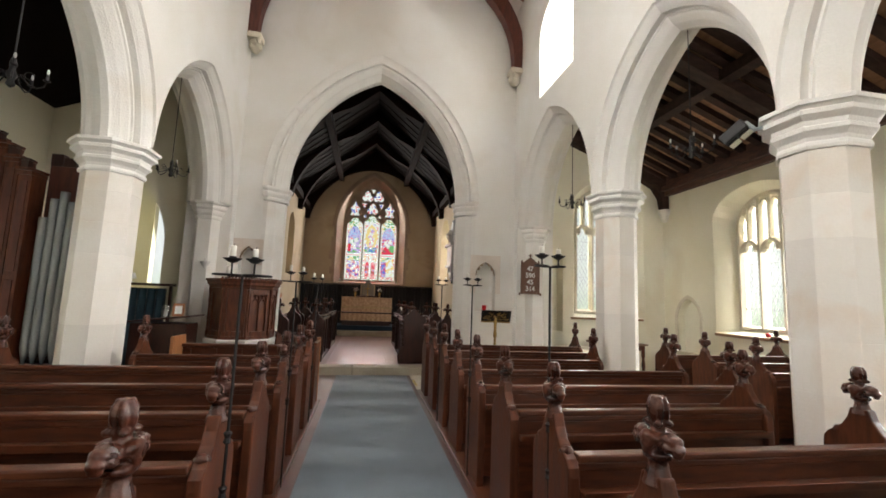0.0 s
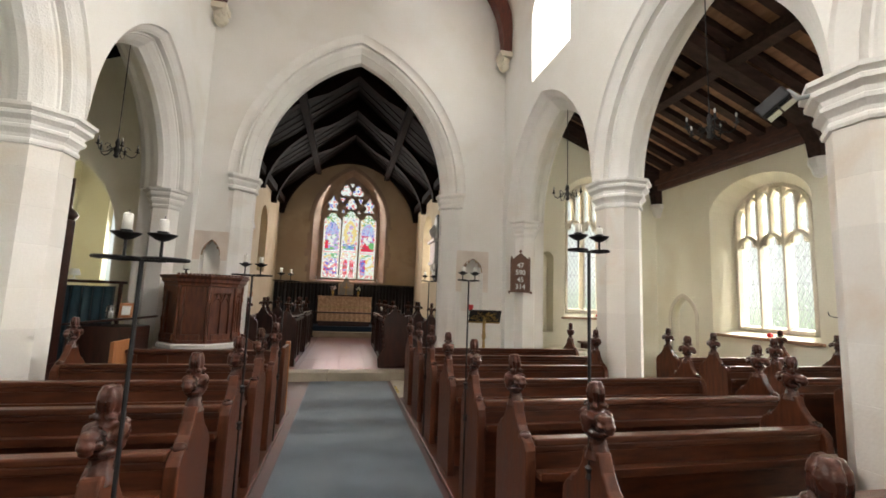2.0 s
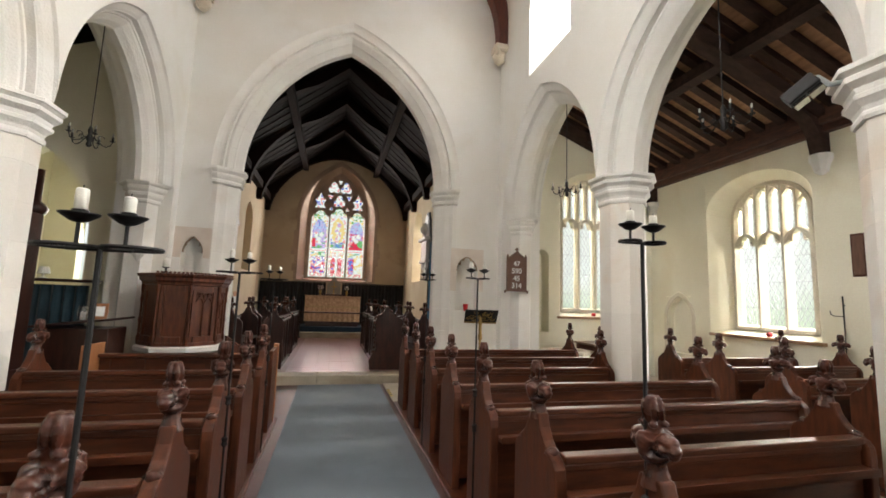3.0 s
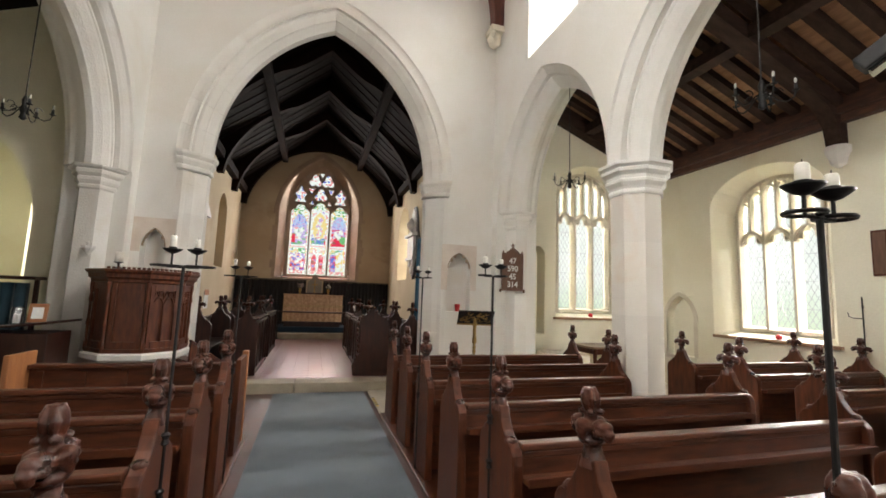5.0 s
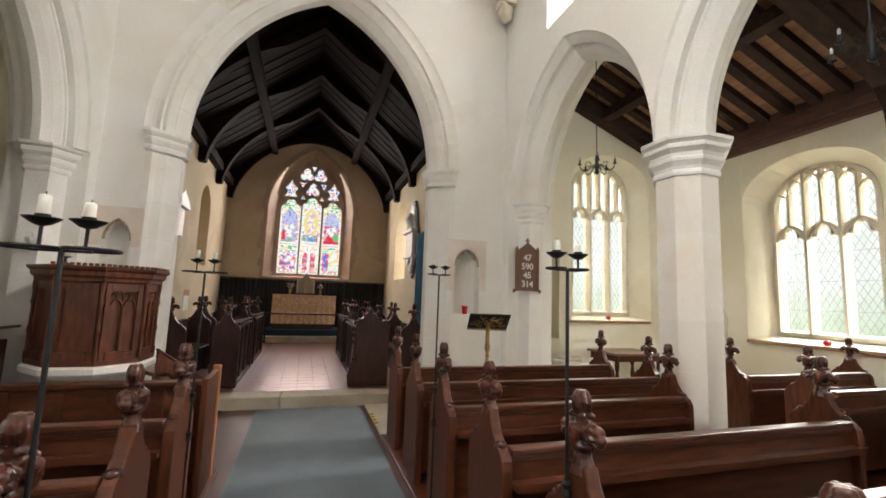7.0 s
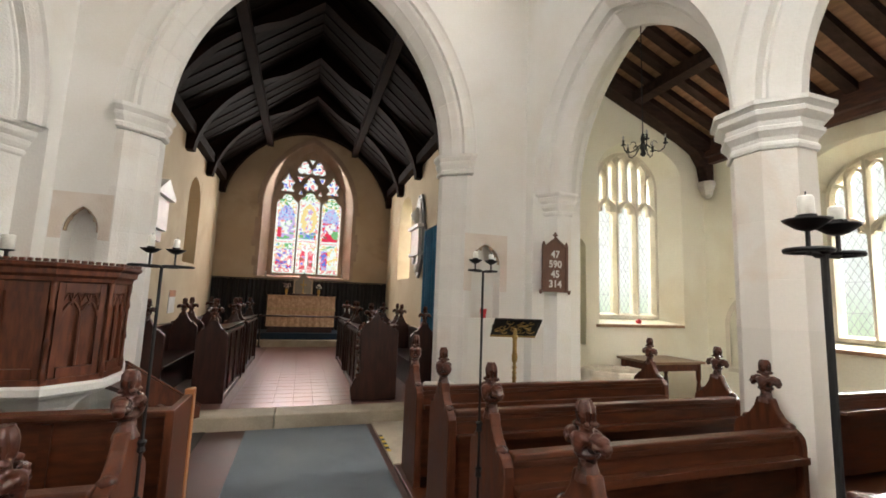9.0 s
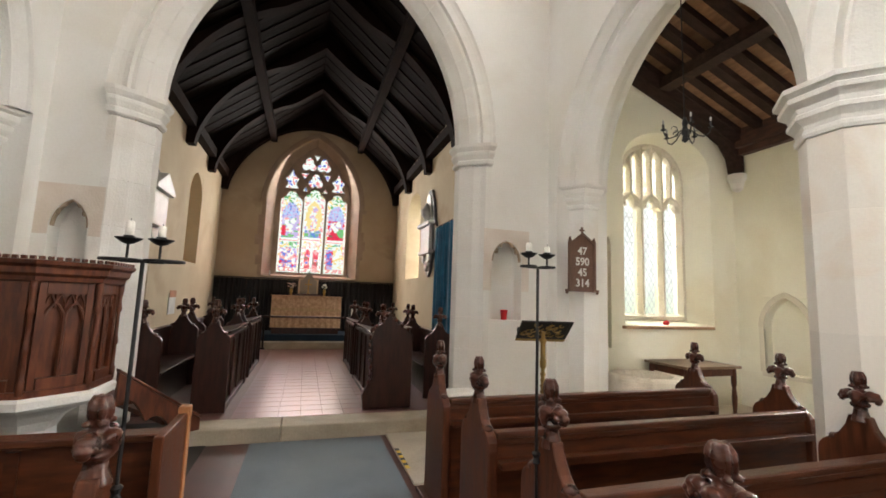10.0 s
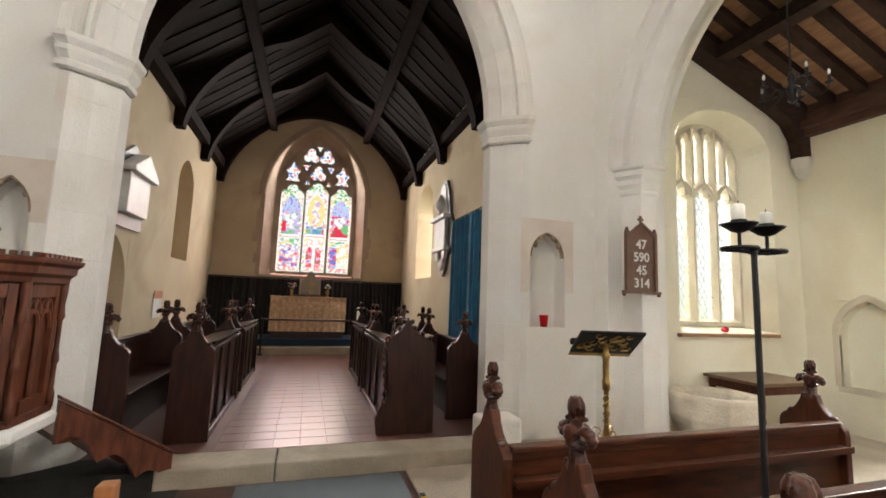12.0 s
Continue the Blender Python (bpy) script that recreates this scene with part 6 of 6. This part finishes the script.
def chandelier(x, y, z, top):
    ob = thing("chandelier", "black iron chandelier with candle bulbs hanging in an arch", "chandelier", "arch chandeliers", pose(x, y, 0, 0, 0, 20))
    bm = bmesh.new()
    tube(bm, [(0, 0, z + 0.12), (0, 0, top)], 0.006, 6)
    part("rod", bm, iron, ob)
    bm = bmesh.new()
    lathe(bm, [(0.01, z - 0.1), (0.03, z - 0.08), (0.02, z - 0.04), (0.035, z), (0.018, z + 0.05), (0.025, z + 0.09), (0.012, z + 0.14)], (0, 0), 10)
    part("hub", bm, iron, ob, smooth=True)
    for k in range(5):
        a = k * math.pi * 0.4
        ca, sa = math.cos(a), math.sin(a)
        bm = bmesh.new()
        prof = [(0.02, 0.02), (0.055, 0.0), (0.10, -0.05), (0.15, -0.07), (0.19, -0.045), (0.205, 0.0)]
        tube(bm, [(r * ca, r * sa, z + h) for r, h in prof], 0.006, 6)
        sc = [(0.10 + 0.03 * math.cos(t), 0.02 + 0.03 * math.sin(t)) for t in (0, 0.8, 1.6, 2.4, 3.2, 4.0, 4.8)]
        tube(bm, [(r * ca, r * sa, z + h) for r, h in sc], 0.004, 5)
        arm = part("arm", bm, iron, ob)
        bm = bmesh.new()
        lathe(bm, [(0.008, z), (0.026, z + 0.008), (0.026, z + 0.012), (0.011, z + 0.014), (0.011, z + 0.06)], (0.205 * ca, 0.205 * sa), 8)
        part("cup", bm, iron, arm)
        bm = bmesh.new()
        blob(bm, (0.205 * ca, 0.205 * sa, z + 0.083), (0.010, 0.010, 0.024), 8, 6)
        part("bulb", bm, bulb, arm, "clear candle bulb", smooth=True)


AMID = SX + THICK / 2
chandelier(AMID, 6.45, 3.06, SPRING + 1.555)
chandelier(AMID, 3.85, 3.06, SPRING + 1.555)
chandelier(NX - THICK / 2, 6.45, 3.06, NSPRING + 1.495)
chandelier(NX - THICK / 2, 3.74, 3.0, NSPRING + 1.495)

# floodlight on the pier
fl = thing("floodlight", "black and silver floodlight clamped to a pier capital", "lamp")
M = Matrix.Translation((3.06, 2.93, 2.80)) @ pose(0, 0, 0, -35, 0, 25)
bm = bmesh.new()
box(bm, -0.05, 0.05, -0.10, 0.10, 0.0, 0.09, M)
part("housing", bm, iron, fl, bevel=0.01)
for k in (-1, 1):
    bm = bmesh.new()
    prism(bm, [(-0.042, -0.001), (0.042, -0.001), (0.026, 0.03), (-0.026, 0.03)], lambda p, q, d: M @ Vector((p, d, q - 0.032)), k * 0.048 - 0.042, k * 0.048 + 0.042)
    part("reflector", bm, material("silver_reflector", (0.75, 0.76, 0.70), 0.2, metal=1.0), fl)
bm = bmesh.new()
tube(bm, [M @ Vector((0, -0.1, 0.05)), (3.1, 2.82, 2.82), (3.14, 2.76, 2.82)], 0.018, 8)
part("bracket", bm, pipe_metal, fl)

# ---------------------------------------------------------------- hymn board
hb = thing("hymn_board", "brown oak gabled hymn board with white numbers", "hymn board")
HX, HY = 3.22, 7.752
bm = bmesh.new()
prism(bm, [(-0.165, 1.60), (0.165, 1.60), (0.165, 2.13), (0.0, 2.245), (-0.165, 2.13)], lambda p, q, d: (HX + p, HY - d, q), 0.0, 0.025)
part("board", bm, board_brown, hb, bevel=0.004)
for sg in (-1, 1):
    bm = bmesh.new()
    box(bm, HX + sg * 0.165 - 0.016, HX + sg * 0.165 + 0.016, HY - 0.04, HY, 1.575, 2.16)
    prism(bm, [(sg * 0.165 - 0.02, 2.162), (sg * 0.165 + 0.02, 2.162), (sg * 0.165, 2.215)], lambda p, q, d: (HX + p, HY - d, q), 0.005, 0.035)
    part("side_post", bm, board_brown, hb)
bm = bmesh.new()
for sg in (-1, 1):
    prism(bm, [(sg * 0.15, 2.13), (sg * 0.15, 2.16), (0, 2.275), (0, 2.242)], lambda p, q, d: (HX + p, HY - d, q), 0.0255, 0.042)
part("gable_moulding", bm, board_brown, hb)
bm = bmesh.new()
box(bm, HX - 0.01, HX + 0.01, HY - 0.03, HY - 0.012, 2.25, 2.335)
box(bm, HX - 0.03, HX + 0.03, HY - 0.0305, HY - 0.0115, 2.288, 2.308)
part("cross", bm, board_brown, hb)
bm = bmesh.new()
box(bm, HX - 0.215, HX + 0.215, HY - 0.045, HY, 1.578, 1.602)
for sg in (-1, 1):
    blob(bm, (HX + sg * 0.205, HY - 0.022, 1.57), (0.018, 0.02, 0.022), 8, 5)
part("bottom_rail", bm, board_brown, hb)
for k in range(4):
    bm = bmesh.new()
    z = 1.625 + k * 0.125
    box(bm, HX - 0.148, HX + 0.148, HY - 0.036, HY - 0.0255, z - 0.012, z)
    part("number_ledge", bm, board_brown, hb)
    txt = bpy.data.curves.new("numbers", "FONT")
    txt.body = ("314", "45", "590", "47")[k]
    txt.align_x, txt.size, txt.extrude, txt.offset = "CENTER", 0.125, 0.001, 0.0025
    tob = bpy.data.objects.new("numbers_curve", txt)
    me = bpy.data.meshes.new_from_object(tob)
    bpy.data.objects.remove(tob)
    me.materials.append(white_paint)
    num = new("numbers", me)
    num.parent = hb
    num["label"] = "white numerals " + txt.body
    num.matrix_local = pose(HX, HY - 0.0275, z + 0.012, 90, 0, 0)

# ---------------------------------------------------------------- lectern, cup, font, table
le = thing("lectern", "tall brass lectern with a pierced sloping book desk", "lectern")
lx, ly = 2.40, 7.22
bm = bmesh.new()
lathe(bm, [(0.03, 0.40), (0.034, 0.43), (0.022, 0.46), (0.03, 0.50), (0.02, 0.53), (0.018, 0.80), (0.03, 0.82), (0.032, 0.88), (0.024, 0.90), (0.024, 1.04), (0.036, 1.07), (0.02, 1.1), (0.016, 1.16)], (lx, ly), 12)
part("column", bm, brass, le, smooth=True)
bm = bmesh.new()
for k in range(2):
    tube(bm, [(lx + 0.02 * math.cos(t * 0.6 + k * math.pi), ly + 0.02 * math.sin(t * 0.6 + k * math.pi), 0.54 + t * 0.0105) for t in range(25)], 0.007, 5)
part("twist", bm, brass, le)
for k in range(3):
    a = k * 2.094 + 0.5
    bm = bmesh.new()
    tube(bm, [(lx + r * math.cos(a), ly + r * math.sin(a), z) for r, z in ((0.0, 0.42), (0.06, 0.36), (0.10, 0.2), (0.16, 0.08), (0.22, 0.015))], 0.014, 8)
    part("foot", bm, brass, le)
    for b, z0 in ((0.0, 0.50), (1.05, 0.44)):
        bm = bmesh.new()
        tube(bm, [(lx + (0.02 + 0.055 + 0.035 * math.cos(t)) * math.cos(a + b), ly + (0.075 + 0.035 * math.cos(t)) * math.sin(a + b), z0 + 0.035 * math.sin(t)) for t in (3.1, 2.2, 1.3, 0.4, -0.5, -1.4, -2.2)], 0.005, 6)
        part("scroll", bm, brass, le)
LM = Matrix.Translation((lx + 0.01, ly, 1.17)) @ pose(0, 0, 0, -36, 0, -14)
bm = bmesh.new()
for x0, x1, y0, y1 in ((-0.25, 0.25, -0.15, -0.125), (-0.25, 0.25, 0.125, 0.15), (-0.25, -0.225, -0.124, 0.124), (0.225, 0.25, -0.124, 0.124)):
    box(bm, x0, x1, y0, y1, -0.008, 0.008, LM)
box(bm, -0.224, 0.224, -0.1235, 0.1235, 0.001, 0.006, LM)
part("desk_frame", bm, iron, le)
rng = random.Random(3)
for k in range(22):
    cx, cy, r = rng.uniform(-0.2, 0.2), rng.uniform(-0.1, 0.1), rng.uniform(0.02, 0.04)
    bm = bmesh.new()
    tube(bm, [LM @ Vector((max(-0.222, min(0.222, cx + r * math.cos(t))), max(-0.122, min(0.122, cy + r * math.sin(t))), -0.004)) for t in (0, 0.9, 1.8, 2.7, 3.6, 4.5)], 0.006, 5)
    part("desk_scroll", bm, brass, le, "pierced brass scrollwork")
bm = bmesh.new()
box(bm, -0.25, 0.25, 0.151, 0.19, -0.01, 0.0, LM)
part("book_rest", bm, brass, le)
bk = thing("open_book", "white papers lying on the lectern", "book")
bm = bmesh.new()
box(bm, -0.14, 0.17, -0.11, 0.145, 0.0095, 0.02, LM)
part("pages", bm, white_paint, bk)
ml = thing("reading_lamp", "small black clip lamp on the lectern", "lamp")
bm = bmesh.new()
tube(bm, [LM @ Vector((-0.2, 0.14, 0.009)), LM @ Vector((-0.2, 0.15, 0.05)), LM @ Vector((-0.17, 0.15, 0.085))], 0.012, 8)
part("neck", bm, iron, ml)
bm = bmesh.new()
box(bm, -0.225, -0.165, 0.12, 0.17, 0.07, 0.11, LM)
part("head", bm, iron, ml, bevel=0.008)

cu = thing("red_cup", "bright red plastic cup standing in the niche", "cup")
bm = bmesh.new()
lathe(bm, [(0.032, 1.212), (0.034, 1.215), (0.046, 1.325), (0.05, 1.33), (0.046, 1.332), (0.043, 1.325), (0.03, 1.225)], (2.50, 8.30), 18)
part("cup", bm, red_plastic, cu, smooth=True)

fo = thing("stone_font", "old pale octagonal stone font bowl on the floor", "font")
FC = (4.23, 7.87)
bm = bmesh.new()
lathe(bm, [(0.30, 0.001), (0.32, 0.06), (0.30, 0.16), (0.34, 0.22), (0.40, 0.30), (0.43, 0.38), (0.435, 0.56), (0.42, 0.60), (0.33, 0.60), (0.30, 0.56), (0.26, 0.40), (0.05, 0.36)], FC, 8, 0.2)
part("bowl", bm, material("weathered_font_stone", (0.74, 0.68, 0.57), 0.9, (0.60, 0.53, 0.42), 5, 50, 0.4), fo, bevel=0.015)

tb = thing("side_table", "small dark oak table with turned legs", "table")
bm = bmesh.new()
box(bm, 4.73, 5.66, 7.72, 8.42, 0.665, 0.70)
part("top", bm, material("grey_brown_oak", (0.22, 0.14, 0.085), 0.5, (0.15, 0.09, 0.05), 4, 50, 0.1, stretch=(1, 6, 6)), tb, bevel=0.006)
for y0, y1, x0, x1 in ((7.77, 7.795, 4.83, 5.56), (8.345, 8.37, 4.83, 5.56), (7.81, 8.33, 4.79, 4.815), (7.81, 8.33, 5.575, 5.60)):
    bm = bmesh.new()
    box(bm, x0, x1, y0, y1, 0.57, 0.664)
    part("apron", bm, panel_wood, tb)
for x in (4.80, 5.59):
    for y in (7.785, 8.355):
        bm = bmesh.new()
        lathe(bm, [(0.032, 0.0), (0.035, 0.08), (0.022, 0.11), (0.03, 0.2), (0.036, 0.3), (0.022, 0.42), (0.034, 0.46), (0.034, 0.664)], (x, y), 10)
        part("leg", bm, panel_wood, tb)

for i, (x, y, z) in enumerate(((5.27, AEY + 0.07, 1.158), (ASX + 0.05, 6.1, 0.998))):
    po = thing("poppy_rosette", "bright red knitted poppy on the window sill", "ornament", "sill poppies")
    bm = bmesh.new()
    blob(bm, (x, y, z + 0.04), (0.045, 0.045, 0.042), 12, 7, 0.12)
    part("petals", bm, red_plastic, po, smooth=True)

# hazard-taped board beside the carpet
hz = thing("floor_board", "plain board by the step edged with black and yellow tape", "board")
bm = bmesh.new()
box(bm, 1.06, 1.75, 6.85, 8.09, 0.001, 0.022)
part("board", bm, floor_stone, hz, bevel=0.004)
for k in range(8):
    bm = bmesh.new()
    box(bm, 1.062, 1.10, 7.15 + k * 0.06, 7.15 + k * 0.06 + 0.0595, 0.0223, 0.0245)
    part("tape", bm, tape_black if k % 2 else tape_yellow, hz)
sb = thing("stone_block", "loose pale stone block against the arch jamb", "stone")
bm = bmesh.new()
box(bm, 1.62, 1.98, 7.75, 8.02, 0.0225, 0.48)
part("block", bm, stone, sb, bevel=0.03)

# bracket on the north respond
br = thing("wall_bracket", "small white stone bracket on the arcade respond", "bracket")
bm = bmesh.new()
lathe(bm, [(0.01, 1.78), (0.04, 1.82), (0.075, 1.87), (0.08, 1.895), (0.02, 1.9)], (-2.46, 7.73), 8)
lathe(bm, [(0.018, 1.9), (0.02, 1.94), (0.012, 1.95)], (-2.46, 7.72), 8)
part("bowl", bm, white_marble, br)

# iron hook and dark frame on the south wall
hk = thing("wall_hook", "thin black iron banner hook on the aisle wall", "hook")
bm = bmesh.new()
tube(bm, [(ASX - 0.03, 5.05, 0.9), (ASX - 0.03, 5.05, 1.62)], 0.008, 6)
tube(bm, [(ASX - 0.03, 5.05, 1.36), (ASX - 0.06, 5.13, 1.36), (ASX - 0.07, 5.17, 1.38), (ASX - 0.07, 5.18, 1.43)], 0.006, 6)
for z in (0.95, 1.5):
    tube(bm, [(ASX - 0.03, 5.05, z), (ASX + 0.005, 5.05, z)], 0.008, 6)
part("rod", bm, iron, hk)
pf = thing("picture_frame", "dark brown framed board hung on the aisle wall", "picture")
bm = bmesh.new()
box(bm, ASX - 0.03, ASX - 0.001, 4.76, 4.92, 1.87, 2.42)
part("frame", bm, panel_wood, pf, bevel=0.006)
bm = bmesh.new()
box(bm, ASX - 0.038, ASX - 0.0305, 4.78, 4.90, 1.895, 2.395)
part("sheet", bm, board_brown, pf)

# ---------------------------------------------------------------- organ and north aisle
og = thing("pipe_organ", "dark panelled organ case with dull grey metal pipes", "organ")
bm = bmesh.new()
box(bm, -5.3, -3.05, 5.75, 6.75, 0.001, 0.50)
box(bm, -5.3, -3.05, 5.95, 6.75, 0.501, 2.2)
part("case", bm, stall_wood, og, bevel=0.01)
for k, (x0, x1, zt) in enumerate(((-3.84, -3.70, 2.72), (-3.99, -3.845, 2.86), (-4.15, -3.995, 3.02), (-4.42, -4.155, 3.10), (-4.80, -4.425, 3.16), (-5.3, -4.805, 3.20))):
    bm = bmesh.new()
    box(bm, x0, x1, 5.70, 5.94, 0.501, zt)
    panel = part("stepped_panel", bm, pulpit_wood, og, bevel=0.006)
    bm = bmesh.new()
    box(bm, x0 - 0.012, x1 + 0.012, 5.66, 5.945, zt + 0.001, zt + 0.035)
    box(bm, x0 - 0.004, x1 + 0.004, 5.68, 5.943, zt - 0.05, zt - 0.004)
    part("cornice", bm, pulpit_wood, panel)
    w = x1 - x0
    for q in range(max(1, int(w / 0.13))):
        bm = bmesh.new()
        box(bm, x0 + 0.02 + q * 0.13, x0 + 0.09 + q * 0.13, 5.69, 5.76, zt + 0.036, zt + 0.12)
        box(bm, x0 + 0.01 + q * 0.13, x0 + 0.10 + q * 0.13, 5.685, 5.765, zt + 0.121, zt + 0.145)
        part("merlon", bm, stall_wood, panel)
    for z0, z1 in ((0.62, 1.45), (1.55, zt - 0.12)):
        bm = bmesh.new()
        box(bm, x0 + 0.03, x1 - 0.03, 5.688, 5.6995, z0, z1)
        part("raised_field", bm, brace_wood, panel, bevel=0.004)
bm = bmesh.new()
box(bm, -3.69, -3.12, 5.95, 6.02, 2.201, 2.86)
back = part("back_screen", bm, brace_wood, og, "plain red-brown back screen")
for k in range(4):
    bm = bmesh.new()
    zt = 2.861 + (0.10, 0.06, 0.02, 0.0)[k]
    box(bm, -3.69 + 0.1425 * k, -3.56 + 0.1425 * k, 5.94, 6.03, 2.861, zt + 0.05)
    part("merlon", bm, stall_wood, back)
for k, (x, z) in enumerate(((-3.61, 2.20), (-3.515, 2.43), (-3.42, 2.52), (-3.325, 2.40), (-3.235, 2.16))):
    bm = bmesh.new()
    lathe(bm, [(0.012, 0.501), (0.047, 0.68), (0.047, z - 0.1), (0.049, z - 0.095), (0.049, z - 0.03), (0.047, z - 0.025), (0.047, z), (0.03, z)], (x, 5.84), 14)
    part("pipe", bm, pipe_metal, og, "dull grey metal organ pipe", smooth=True)
bm = bmesh.new()
box(bm, -3.17, -3.12, 5.70, 5.949, 0.501, 2.86)
part("corner_post", bm, brace_wood, og)

dk = thing("aisle_desk", "dark wooden sloping desk in the north aisle", "desk")
bm = bmesh.new()
box(bm, -3.0, -2.28, 6.75, 7.2, 0.001, 0.93)
part("body", bm, stall_wood, dk, bevel=0.008)
bm = bmesh.new()
prism(bm, [(-3.03, 0.935), (-2.22, 1.03), (-2.22, 1.055), (-3.03, 0.96)], lambda p, q, d: (p, d, q), 6.70, 7.25)
part("top", bm, stall_wood, dk, bevel=0.005)
ph = thing("photo_frame", "pale wooden frame with a white card", "picture frame")
M = Matrix.Translation((-2.46, 6.9, 1.03)) @ pose(0, 0, 0, -12, 0, 12)
bm = bmesh.new()
box(bm, -0.075, 0.075, 0, 0.018, 0, 0.19, M)
part("frame", bm, orange_oak, ph)
bm = bmesh.new()
box(bm, -0.045, 0.045, -0.003, -0.0005, 0.035, 0.15, M)
part("card", bm, white_paint, ph)
jr = thing("glass_jar", "clear glass jar with papers on the desk", "jar")
bm = bmesh.new()
lathe(bm, [(0.05, 1.012), (0.055, 1.02), (0.055, 1.15), (0.045, 1.17), (0.05, 1.18)], (-2.62, 6.9), 14)
part("jar", bm, clear_glass("jar_glass", (0.85, 0.88, 0.88), 0.25), jr, smooth=True)
bm = bmesh.new()
box(bm, -2.64, -2.60, 6.88, 6.92, 1.02, 1.11)
part("papers", bm, white_paint, jr)

ct = thing("aisle_curtain", "dark teal curtain below a dark shelf", "curtain")
bm = bmesh.new()
lo, hi = [], []
for i in range(41):
    x = -3.85 + 0.78 * i / 40
    d = 7.95 + 0.03 * math.sin(i * 0.9)
    lo.append(bm.verts.new((x, d, 0.05)))
    hi.append(bm.verts.new((x, d, 1.42)))
for i in range(40):
    bm.faces.new((lo[i], lo[i + 1], hi[i + 1], hi[i]))
part("cloth", bm, teal_cloth, ct, smooth=True)
bm = bmesh.new()
box(bm, -4.3, -3.0, 7.86, 8.1, 1.46, 1.50)
for x in (-3.9, -3.04):
    box(bm, x, x + 0.04, 7.93, 7.97, 0.001, 1.459)
part("shelf", bm, stall_wood, ct)
lp = thing("white_lamp", "small white shaded lamp standing on the shelf", "lamp")
bm = bmesh.new()
lathe(bm, [(0.05, 1.501), (0.05, 1.51), (0.012, 1.52), (0.012, 1.56), (0.075, 1.565), (0.05, 1.66)], (-3.65, 7.98), 14)
part("shade", bm, white_paint, lp)
ps = thing("dark_post", "tall black turned wooden post in the side aisle", "post")
bm = bmesh.new()
lathe(bm, [(0.1, 0.001), (0.1, 0.1), (0.06, 0.14), (0.06, 1.55), (0.09, 1.6), (0.09, 1.9), (0.05, 1.95), (0.05, 2.3), (0.12, 2.36), (0.14, 2.42), (0.1, 2.48), (0.05, 2.52), (0.05, 2.95)], (-3.72, 7.75), 10)
part("post", bm, stall_wood, ps, smooth=True)
